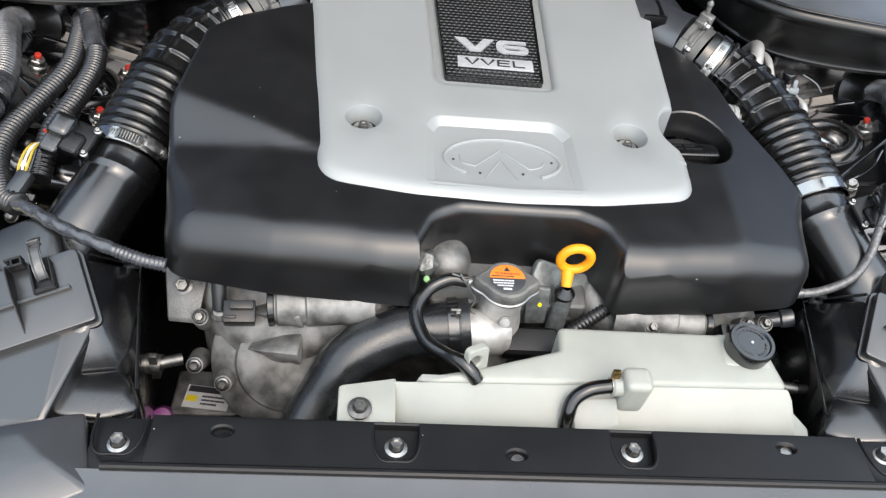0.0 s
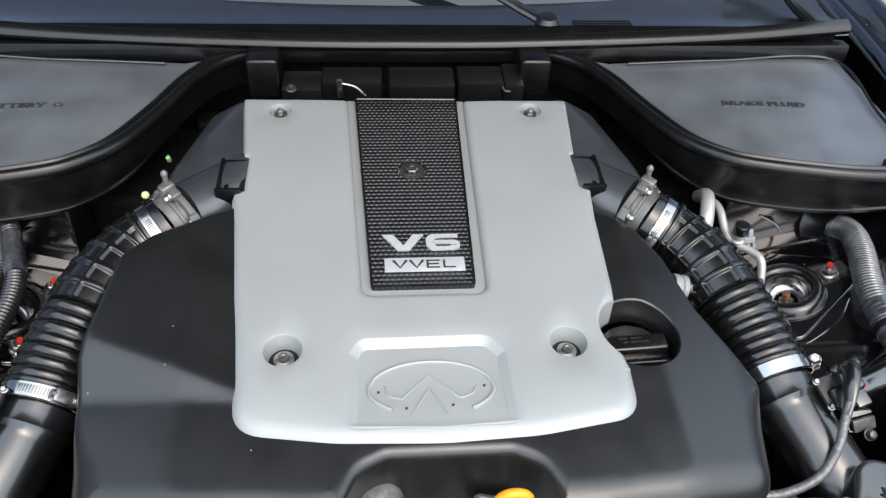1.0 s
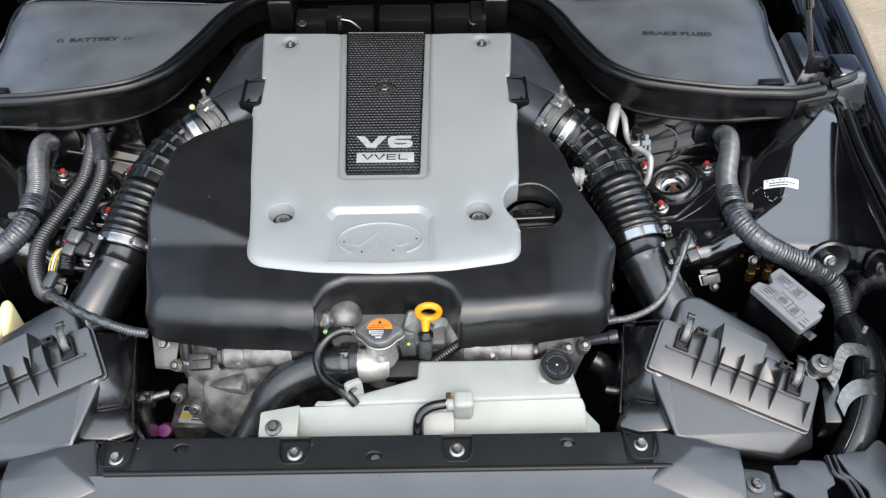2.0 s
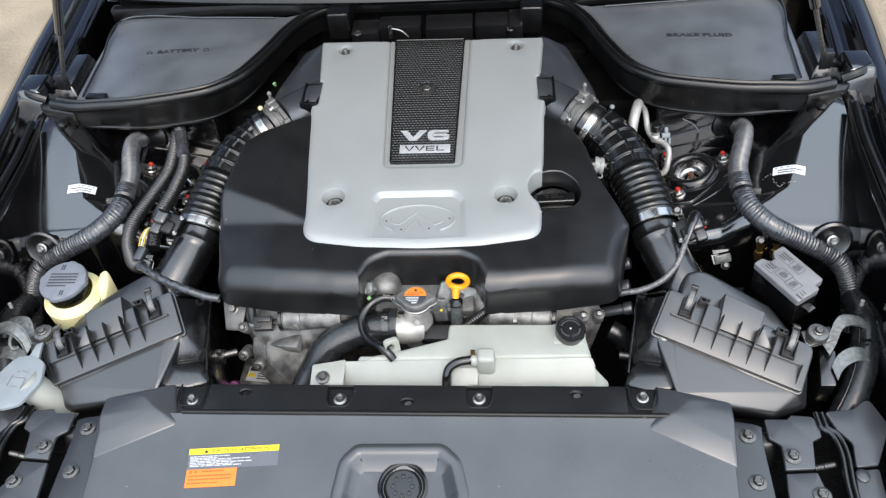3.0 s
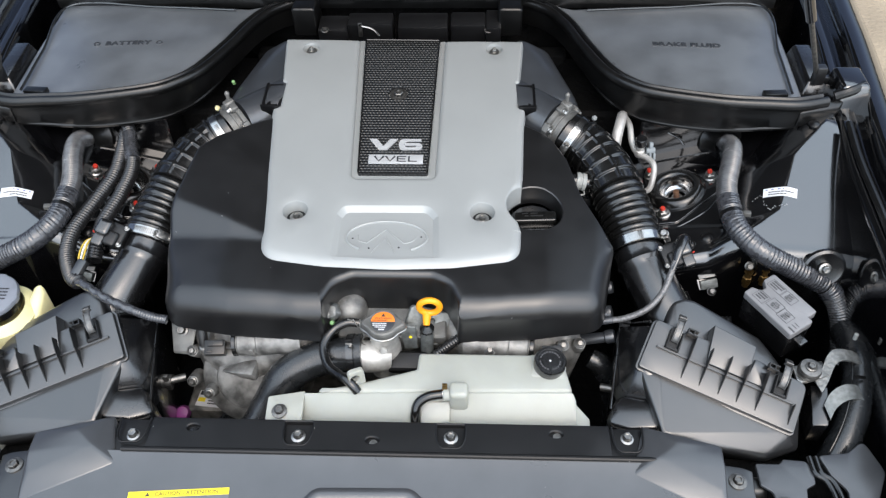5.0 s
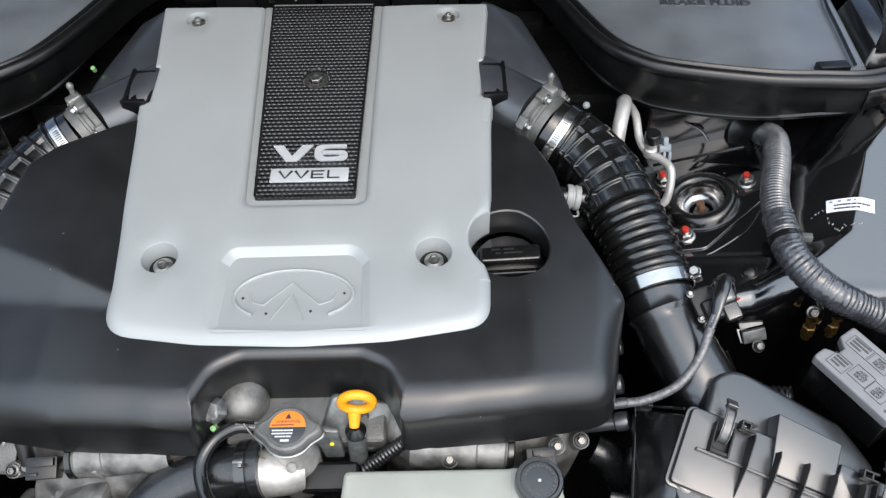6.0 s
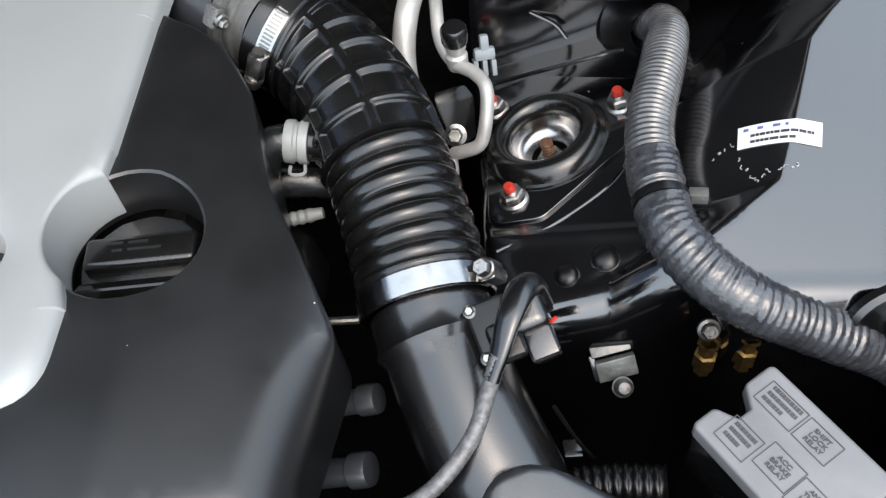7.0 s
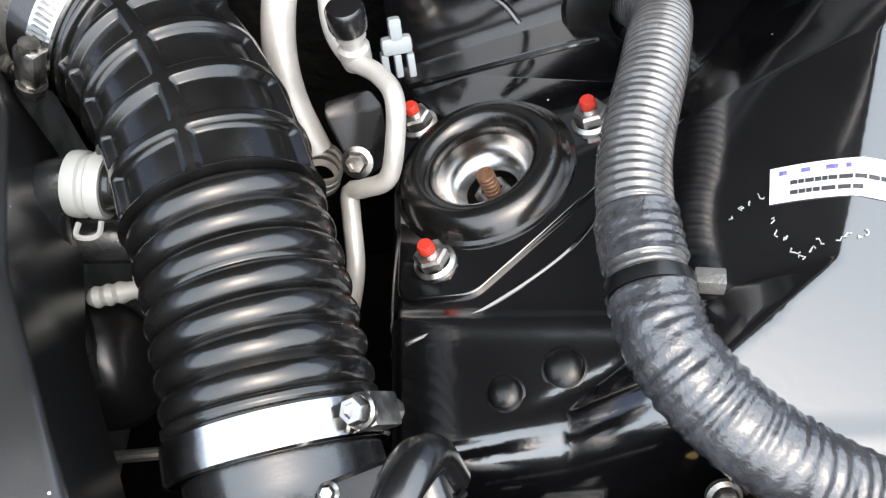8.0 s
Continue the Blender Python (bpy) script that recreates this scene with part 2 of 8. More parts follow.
def solo(name, bm, mat, label, category, group="", kind="", sx=1, sharp=35):
    return tagged(mesh_object(name, bm, mat, sx, sharp), label, category, group, kind)


def B():
    return bmesh.new()


def curve(points, step=0.004):
    """Points along a smooth line through the given ones, evenly spaced."""
    p = [Vector(q) for q in points]
    p = [p[0] * 2 - p[1]] + p + [p[-1] * 2 - p[-2]]
    dense = []
    for i in range(1, len(p) - 2):
        for k in range(24):
            u = k / 24
            a, b, c, d = p[i - 1:i + 3]
            dense.append(0.5 * ((2 * b) + (c - a) * u + (2 * a - 5 * b + 4 * c - d) * u * u + (3 * b - a - 3 * c + d) * u ** 3))
    dense.append(p[-2])
    out, rest = [dense[0]], 0.0
    for q, r in zip(dense, dense[1:]):
        seg = (r - q).length
        at = step - rest
        while at <= seg and seg > 0:
            out.append(q.lerp(r, at / seg))
            at += step
        rest = seg - (at - step)
    if (out[-1] - dense[-1]).length > step * 0.3:
        out.append(dense[-1])
    return out


def tube(bm, pts, radius, seg=14, cap=True, flat=1.0):
    """A round tube along pts. radius: a number, or a function of the way along (metres), its whole length and the angle."""
    rf = radius if callable(radius) else (lambda s, n, a: radius)
    total = sum((b - a).length for a, b in zip(pts, pts[1:]))
    t0 = (pts[1] - pts[0]).normalized()
    up = Vector((0, 0, 1)) if abs(t0.z) < 0.9 else Vector((0, 1, 0))
    side = t0.cross(up).normalized()
    rings, s = [], 0.0
    for i, q in enumerate(pts):
        t = (pts[min(i + 1, len(pts) - 1)] - pts[max(i - 1, 0)]).normalized()
        side = (side - t * side.dot(t)).normalized()
        nrm = side.cross(t)
        if i:
            s += (q - pts[i - 1]).length
        ring = []
        for k in range(seg):
            a = 2 * math.pi * k / seg
            r = rf(s, total, a)
            ring.append(bm.verts.new(q + side * (math.cos(a) * r) + nrm * (math.sin(a) * r * flat)))
        rings.append(ring)
    for a, b in zip(rings, rings[1:]):
        for k in range(seg):
            bm.faces.new((a[k], a[(k + 1) % seg], b[(k + 1) % seg], b[k]))
    if cap:
        bm.faces.new(rings[0][::-1])
        bm.faces.new(rings[-1])
    return bm


def axes(axis):
    w = Vector(axis).normalized()
    h = Vector((0, 0, 1)) if abs(w.z) < 0.9 else Vector((0, 1, 0))
    u = h.cross(w).normalized()
    return u, w.cross(u), w


def lathe(bm, profile, at, axis=(0, 0, 1), seg=24, wobble=None):
    """Turns a profile of (radius, height) round an axis through at."""
    u, v, w = axes(axis)
    at = Vector(at)
    rings = []
    for r, h in profile:
        if r < 1e-5:
            rings.append([bm.verts.new(at + w * h)])
        else:
            ring = []
            for k in range(seg):
                a = 2 * math.pi * k / seg
                q = r * (wobble(a, h) if wobble else 1)
                ring.append(bm.verts.new(at + u * (math.cos(a) * q) + v * (math.sin(a) * q) + w * h))
            rings.append(ring)
    for a, b in zip(rings, rings[1:]):
        for k in range(seg):
            j = (k + 1) % seg
            if len(a) == 1 and len(b) > 1:
                bm.faces.new((a[0], b[k], b[j]))
            elif len(b) == 1 and len(a) > 1:
                bm.faces.new((a[k], a[j], b[0]))
            elif len(a) > 1:
                bm.faces.new((a[k], a[j], b[j], b[k]))
    bmesh.ops.recalc_face_normals(bm, faces=bm.faces)
    return bm


def frame_of(at, u, v):
    """A matrix whose x axis runs along u and whose y axis lies near v."""
    u = Vector(u).normalized()
    w = u.cross(Vector(v)).normalized()
    v = w.cross(u)
    m = Matrix((u, v, w)).transposed().to_4x4()
    m.translation = Vector(at)
    return m


def block(bm, size, m=None, bevel=0.002, seg=2, taper=1.0):
    """A bevelled block, centred on m."""
    t = bmesh.new()
    bmesh.ops.create_cube(t, size=1)
    for v in t.verts:
        k = taper if v.co.z > 0 else 1
        v.co = Vector((v.co.x * size[0] * k, v.co.y * size[1] * k, v.co.z * size[2]))
    if bevel:
        bmesh.ops.bevel(t, geom=t.edges[:], offset=bevel, segments=seg, affect="EDGES", profile=0.6)
    return merge(bm, t, m)


def merge(bm, other, m=None):
    table = {}
    for v in other.verts:
        table[v] = bm.verts.new((m @ v.co) if m is not None else v.co)
    for f in other.faces:
        try:
            bm.faces.new([table[v] for v in f.verts])
        except ValueError:
            pass
    other.free()
    return bm


def hull(bm, points, bevel=0.004, seg=2, m=None):
    """The bevelled convex body round some corners."""
    t = bmesh.new()
    for p in points:
        t.verts.new(p)
    r = bmesh.ops.convex_hull(t, input=t.verts)
    bmesh.ops.delete(t, geom=[v for v in t.verts if not v.link_faces], context="VERTS")
    bmesh.ops.dissolve_limit(t, angle_limit=radians(4), verts=t.verts, edges=t.edges)
    bmesh.ops.recalc_face_normals(t, faces=t.faces)
    if bevel:
        bmesh.ops.bevel(t, geom=t.edges[:], offset=bevel, segments=seg, affect="EDGES", profile=0.5, clamp_overlap=True)
    return merge(bm, t, m)


def rounded(points, n=6):
    """A polygon with rounded corners from (x, y, radius); dense enough to offset."""
    out = []
    k = len(points)
    for i, (x, y, r) in enumerate(points):
        p = Vector((x, y))
        a = Vector(points[i - 1][:2]) - p
        b = Vector(points[(i + 1) % k][:2]) - p
        if r <= 0:
            out.append(p)
            continue
        ang = a.angle(b)
        d = min(r / math.tan(ang / 2), a.length * 0.49, b.length * 0.49)
        p0, p1 = p + a.normalized() * d, p + b.normalized() * d
        for j in range(n + 1):
            u = j / n
            out.append(p0 * (1 - u) ** 2 + p * 2 * u * (1 - u) + p1 * u * u)
    return out


def split_long(poly, step):
    out = []
    for a, b in zip(poly, poly[1:] + poly[:1]):
        n = max(1, int((b - a).length / step))
        out += [a.lerp(b, j / n) for j in range(n)]
    return out


def area2(poly):
    return sum(a.x * b.y - b.x * a.y for a, b in zip(poly, poly[1:] + poly[:1])) / 2


def offset(poly, d, weight=None):
    """Moves a polygon's points inwards by d."""
    s = 1 if area2(poly) > 0 else -1
    out = []
    n = len(poly)
    for i, p in enumerate(poly):
        a = (p - poly[i - 1])
        b = (poly[(i + 1) % n] - p)
        a = a.normalized() if a.length > 1e-9 else b.normalized()
        b = b.normalized() if b.length > 1e-9 else a
        na, nb = Vector((-a.y, a.x)) * s, Vector((-b.y, b.x)) * s
        m = na + nb
        m = m.normalized() if m.length > 1e-6 else na
        k = min(1.6, 1 / max(0.3, m.dot(na)))
        out.append(p + m * d * k * (weight[i] if weight else 1))
    return out


def ring_of(bm, poly, z):
    return [bm.verts.new((p.x, p.y, z(p.x, p.y) if callable(z) else z)) for p in poly]


def bridge(bm, a, b):
    n = len(a)
    for k in range(n):
        j = (k + 1) % n
        try:
            bm.faces.new((a[k], a[j], b[j], b[k]))
        except ValueError:
            pass


def plate(bm, outline, top, depth, bevel=0.003, holes=(), steps=3, floor=False, weight=None, step=0.03):
    """A plate with a rounded rim: outline (Vectors), top(x, y) gives its height; holes are (outline, depth) with walls, and a floor if floor."""
    if area2(outline) < 0:
        outline = outline[::-1]
    rings = [ring_of(bm, outline, lambda x, y: top(x, y) - depth)]
    for j in range(steps + 1):
        a = math.pi / 2 * j / steps
        poly = offset(outline, bevel * (1 - math.cos(a)), weight)
        rings.append(ring_of(bm, poly, lambda x, y: top(x, y) - bevel * (1 - math.sin(a))))
    for a, b in zip(rings, rings[1:]):
        bridge(bm, a, b)
    rims = []
    for h, hd in holes:
        if area2(h) < 0:
            h = h[::-1]
        eb = min(0.002, bevel)
        r0 = ring_of(bm, offset(h, -eb), top)
        r1 = ring_of(bm, h, lambda x, y: top(x, y) - eb)
        r2 = ring_of(bm, h, lambda x, y: top(x, y) - hd)
        bridge(bm, r1, r0)
        bridge(bm, r2, r1)
        if floor:
            bm.faces.new(r2)
        rims.append(r0)
    fill(bm, rings[-1], rims, top, step)
    bmesh.ops.recalc_face_normals(bm, faces=bm.faces)
    return bm


def inside(p, poly):
    hit = False
    for a, b in zip(poly, poly[1:] + poly[:1]):
        if (a.y > p.y) != (b.y > p.y) and p.x < (b.x - a.x) * (p.y - a.y) / (b.y - a.y) + a.x:
            hit = not hit
    return hit


def fill(bm, ring, holes, z, step):
    """A curved skin inside a ring of vertices, with holes; z(x, y) gives its height."""
    loops = [ring] + list(holes)
    polys = [[Vector((v.co.x, v.co.y)) for v in r] for r in loops]
    pts, verts, edges = [], [], []
    for r, poly in zip(loops, polys):
        k = len(pts)
        pts += poly
        verts += r
        edges += [(k + i, k + (i + 1) % len(r)) for i in range(len(r))]
    rim = list(pts)
    lo = Vector((min(p.x for p in polys[0]), min(p.y for p in polys[0])))
    hi = Vector((max(p.x for p in polys[0]), max(p.y for p in polys[0])))
    arr = np.array([(p.x, p.y) for p in rim])
    for j in range(int((hi.y - lo.y) / step) + 1):
        for i in range(int((hi.x - lo.x) / step) + 1):
            p = Vector((lo.x + (i + 0.5 * (j % 2)) * step, lo.y + j * step))
            if np.min((arr[:, 0] - p.x) ** 2 + (arr[:, 1] - p.y) ** 2) < (0.55 * step) ** 2:
                continue
            if inside(p, polys[0]) and not any(inside(p, q) for q in polys[1:]):
                pts.append(p)
                verts.append(bm.verts.new((p.x, p.y, z(p.x, p.y))))
    out, _, faces, origs, _, _ = delaunay_2d_cdt(pts, edges, [], 0, 1e-6)
    used = [verts[o[0]] if o else bm.verts.new((q.x, q.y, z(q.x, q.y))) for q, o in zip(out, origs)]
    for f in faces:
        c = sum((out[i] for i in f), Vector((0, 0))) / len(f)
        if inside(c, polys[0]) and not any(inside(c, q) for q in polys[1:]):
            try:
                bm.faces.new([used[i] for i in f])
            except ValueError:
                pass
    return bm


def circle(x, y, r, n=28):
    return [Vector((x + r * math.cos(2 * math.pi * k / n), y + r * math.sin(2 * math.pi * k / n))) for k in range(n)]


def bolt_mesh(bm, at, axis=(0, 0, 1), size=0.0055, flange=0.0085, height=0.006):
    """A hexagon head on a flange; size is the head's radius."""
    lathe(bm, [(0, -0.001), (flange, -0.001), (flange, 0.0012), (size * 1.05, 0.0022)], at, axis, 20)
    u, v, w = axes(axis)
    m = Matrix((u, v, w)).transposed().to_4x4()
    m.translation = Vector(at)
    t = bmesh.new()
    lathe(t, [(size, 0.0015), (size, height * 0.85), (size * 0.86, height), (size * 0.55, height), (size * 0.5, height * 0.8), (0, height * 0.8)], (0, 0, 0), (0, 0, 1), 6)
    return merge(bm, t, m)


def bolt(name, at, parent=None, axis=(0, 0, 1), size=0.0055, flange=0.0085, height=0.006, mat=None, label="", sx=1, group=""):
    bm = bolt_mesh(B(), at, axis, size, flange, height)
    if parent is None:
        return solo(name, bm, mat or M_STEEL, label or "zinc-plated hexagon flange bolt", "bolt", group, sx=sx)
    return part(name, bm, mat or M_STEEL, parent, label, sx)


def text_mesh(body, size, m, thick=0.0004, stretch=1.0, bold=0.0, spacing=1.0):
    """Letters as a bmesh, standing on the plane of m, from its origin along x."""
    cu = bpy.data.curves.new("letters", "FONT")
    cu.body, cu.size, cu.extrude, cu.offset, cu.space_character = body, size, thick / 2, bold, spacing
    cu.align_x, cu.align_y = "CENTER", "CENTER"
    cu.resolution_u = 3
    ob = bpy.data.objects.new("letters", cu)
    me = bpy.data.meshes.new_from_object(ob)
    bm = bmesh.new()
    bm.from_mesh(me)
    bpy.data.objects.remove(ob)
    bpy.data.curves.remove(cu)
    bpy.data.meshes.remove(me)
    for v in bm.verts:
        v.co = m @ Vector((v.co.x * stretch, v.co.y, v.co.z + thick / 2))
    return bm


def prism(bm, pts, m, thick):
    """A flat raised shape with upright sides on the plane of m."""
    low = [bm.verts.new(m @ Vector((x, y, 0))) for x, y in pts]
    top = [bm.verts.new(m @ Vector((x, y, thick))) for x, y in pts]
    bridge(bm, low, top)
    bm.faces.new(top)
    bmesh.ops.recalc_face_normals(bm, faces=bm.faces)
    return bm


def stroke(bm, pts, across, along, m, thick):
    """A raised pen stroke: across is its width where it runs up, along where it runs level."""
    left, right = [], []
    for i, p in enumerate(pts):
        d = pts[min(i + 1, len(pts) - 1)] - pts[max(i - 1, 0)]
        d = d.normalized()
        w = (across * abs(d.y) + along * abs(d.x)) / 2
        n = Vector((-d.y, d.x, 0)) * w
        left.append(p + n)
        right.append(p - n)
    rings = [[bm.verts.new(m @ (q + Vector((0, 0, z)))) for q, z in ((a, 0), (a, thick), (b, thick), (b, 0))] for a, b in zip(left, right)]
    for a, b in zip(rings, rings[1:]):
        for k in range(3):
            bm.faces.new((a[k], a[k + 1], b[k + 1], b[k]))
    bm.faces.new(rings[0])
    bm.faces.new(rings[-1][::-1])
    bmesh.ops.recalc_face_normals(bm, faces=bm.faces)
    return bm


def bars(bm, m, rows, thick=0.0003):
    """Unreadable print: flat bars (x, y, width, height) on the plane of m."""
    for x, y, w, h in rows:
        block(bm, (w, h, thick), m @ Matrix.Translation((x, y, thick / 2)), 0)
    return bm


def print_rows(x0, y0, w, n, pitch, h, seed=1):
    """Bars that stand for n lines of small print, broken into words."""
    rnd = random.Random(seed)
    out = []
    for i in range(n):
        x, end = x0, x0 + w * (1 if i < n - 1 else 0.7)
        while x < end - 0.001:
            k = min(rnd.uniform(0.05, 0.16) * w, end - x)
            out.append((x + k / 2, y0 - i * pitch, k * 0.86, h))
            x += k
    return out


def ridged(r, depth, pitch, sharp=1.0):
    """A radius for a corrugated tube."""
    return lambda s, n, a: r - depth * (0.5 - 0.5 * math.cos(2 * math.pi * s / pitch)) ** sharp


def strap(bm, line, half, thick=0.002):
    """A bent flat metal strap: its middle line and half its width."""
    line = curve(line, 0.004)
    half = Vector(half)
    rings = []
    for i, p in enumerate(line):
        d = (line[min(i + 1, len(line) - 1)] - line[max(i - 1, 0)]).normalized()
        n = d.cross(half).normalized() * thick
        row = []
        for k in (-1, -0.9, -0.62, -0.5, 0.5, 0.62, 0.9, 1):
            lift = 1.3 if abs(k) in (0.9, 1) else 0.0
            row.append(p + half * k + n * (0.5 + lift))
        row += [p + half + n * -0.5, p - half + n * -0.5]
        rings.append([bm.verts.new(q) for q in row])
    for a, b in zip(rings, rings[1:]):
        bridge(bm, a, b)
    bm.faces.new(rings[0])
    bm.faces.new(rings[-1])
    bmesh.ops.recalc_face_normals(bm, faces=bm.faces)
    return bm


# ---- the setting: ground, bay, body ----
def mix(a, b, u):
    u = min(1, max(0, u))
    u = u * u * (3 - 2 * u)
    return a + (b - a) * u


def ground():
    bm = B()
    n, far = 40, 60.0
    grid = [[bm.verts.new((math.copysign(abs(i / n * 2 - 1) ** 2, i - n / 2) * far, math.copysign(abs(j / n * 2 - 1) ** 2, j - n / 2) * far, 0)) for j in range(n + 1)] for i in range(n + 1)]
    for i in range(n):
        for j in range(n):
            bm.faces.new((grid[i][j], grid[i + 1][j], grid[i + 1][j + 1], grid[i][j + 1]))
    solo("ground", bm, M_GROUND, "tan sunlit concrete pavement under the car", "ground", kind="structure")


def sheet(bm, rows):
    """A skin through rows of points."""
    vs = [[bm.verts.new(p) for p in row] for row in rows]
    for a, b in zip(vs, vs[1:]):
        for k in range(len(a) - 1):
            bm.faces.new((a[k], a[k + 1], b[k + 1], b[k]))
    return bm


PAD_EDGE = ((-0.05, 0.520), (0.006, 0.543), (0.048, 0.606), (0.090, 0.625), (0.147, 0.647), (0.167, 0.665), (0.200, 0.698), (0.260, 0.745), (0.400, 0.760))


def pad_edge(y):
    """Where the raised outer pad begins, along the wing."""
    for (a, p), (b, q) in zip(PAD_EDGE, PAD_EDGE[1:]):
        if y <= b:
            return p + (q - p) * (y - a) / (b - a)
    return PAD_EDGE[-1][1]


def apron_height(x, y):
    """The pressed steel inner wing: tower plate, rising flank and raised outer pad."""
    low = 0.798 + 0.30 * (x - 0.44)
    d = min(y, 0.25) - 0.008
    pad = 0.853 - 0.08 * (x - 0.61) + 0.37 * d - 0.12 * d * d - 3.0 * max(0, x - 0.680 - 0.12 * y) ** 2 - 4.0 * max(0, y - 0.20) ** 2
    top = pad_edge(y)
    foot = top - mix(0.055, 0.100, (y - 0.02) / 0.08)
    t = min(1.0, max(0.0, (x - foot) / (top - foot)))
    z = low + (pad - low) * t * (0.78 + 0.22 * t)
    if x < 0.56:
        z += 0.0022 * math.exp(-((y - 0.055 + 0.25 * (x - 0.5)) / 0.007) ** 2)
        z -= 0.0016 * math.exp(-((y - 0.022 - 0.30 * (x - 0.5)) / 0.004) ** 2) * mix(0, 1, (x - 0.475) / 0.02) * mix(1, 0, (x - 0.535) / 0.015)
    z += mix(0, 0.09, (y - 0.266) / 0.008) * mix(1, 0, (x - 0.53) / 0.05)
    return z


def inner_wing(sx):
    bm = B()
    front = lambda x, y: y - 0.024 * mix(0, 1, (x - 0.545) / 0.03) * max(0, 0.03 - y) / 0.018
    xs = [0.424 + 0.308 * i / 120 for i in range(121)]
    ys = [0.012 + 0.328 * j / 160 for j in range(161)]
    rows = []
    for y in ys:
        rows.append([(0.418, y, 0.45), (0.420, y, apron_height(0.424, y) - 0.006)] + [(x, front(x, y), apron_height(x, front(x, y))) for x in xs])
    first = rows[0]
    drop = [[(p[0], p[1] - a, p[2] - b) for p in first] for a, b in ((0.024, 0.060), (0.023, 0.030), (0.0215, 0.022), (0.0190, 0.0145), (0.0155, 0.0085), (0.0115, 0.0042), (0.0075, 0.0018), (0.0035, 0.0004))]
    wall = [(p[0], p[1] - 0.024, 0.45) for p in first]
    sheet(bm, [wall] + drop + rows)
    gone = [f for f in bm.faces if f.calc_center_median().z > 0.7 and (f.calc_center_median().xy - Vector((0.4720, 0.157))).length < 0.0315]
    bmesh.ops.delete(bm, geom=gone, context="FACES")
    bmesh.ops.recalc_face_normals(bm, faces=bm.faces)
    t = solo("inner_wing", bm, M_WING, "gloss black pressed steel inner wing with strut tower", "inner wing", "inner wings", "structure", sx, 50)
    t.data.polygons.foreach_set("use_smooth", [True] * len(t.data.polygons))
    return t


def fender_x(y):
    pts = [(-0.60, 0.63), (-0.30, 0.695), (-0.14, 0.716), (0.12, 0.730), (0.25, 0.748), (0.45, 0.775), (0.7, 0.80), (1.1, 0.82)]
    for (a, p), (b, q) in zip(pts, pts[1:]):
        if y <= b:
            return p + (q - p) * (y - a) / (b - a)
    return pts[-1][1]


def fender(sx):
    bm = B()
    rows = []
    for j in range(60):
        y = -0.58 + 1.7 * j / 59
        x, z = fender_x(y), 0.905 + 0.045 * y - 0.11 * max(0, -0.10 - y)
        rows.append([(x - 0.014, y, 0.5), (x - 0.012, y, z - 0.02), (x - 0.006, y, z - 0.004), (x, y, z), (x + 0.012, y, z + 0.001), (x + 0.018, y, z - 0.004), (x + 0.024, y, z - 0.005), (x + 0.030, y, z + 0.006),
                     (x + 0.034, y, z + 0.020), (x + 0.042, y, z + 0.028), (x + 0.056, y, z + 0.026), (x + 0.075, y, z + 0.016), (x + 0.098, y, z - 0.006), (x + 0.118, y, z - 0.045), (x + 0.130, y, z - 0.12), (x + 0.134, y, 0.3)])
    sheet(bm, rows)
    t = thing("fender", (sx * 0.75 if sx > 0 else -0.762, 0.2, 0.3), "gloss black front fender with a folded inner gutter", "fender", "front fenders", "structure")
    part("panel", bm, M_PAINT, t, sx=sx, sharp=60)
    bm = B()
    tube(bm, curve([(fender_x(y) + 0.002, y, 0.915 + 0.045 * y - 0.11 * max(0, -0.10 - y)) for y in (-0.34, -0.2, -0.05, 0.1, 0.2)], 0.01), 0.006, 10)
    part("rubber_seal", bm, M_SEAL, t, "soft black rubber strip", sx)
    # a bump stop on the gutter
    bm = B()
    hull(bm, [(0.735, 0.245, 0.895), (0.80, 0.245, 0.895), (0.735, 0.34, 0.90), (0.80, 0.34, 0.90), (0.745, 0.262, 0.955), (0.79, 0.262, 0.955), (0.745, 0.32, 0.958), (0.79, 0.32, 0.958)], 0.006, 3)
    part("bump_stop", bm, M_PAINT, t, "moulded black corner block", sx)
    bm = B()
    tube(bm, curve([(0.735, 0.262, 0.935), (0.757, 0.262, 0.945), (0.785, 0.276, 0.948)], 0.004), 0.009, 10)
    part("rubber_end", bm, M_SEAL, t, "rubber end piece", sx)
    return t


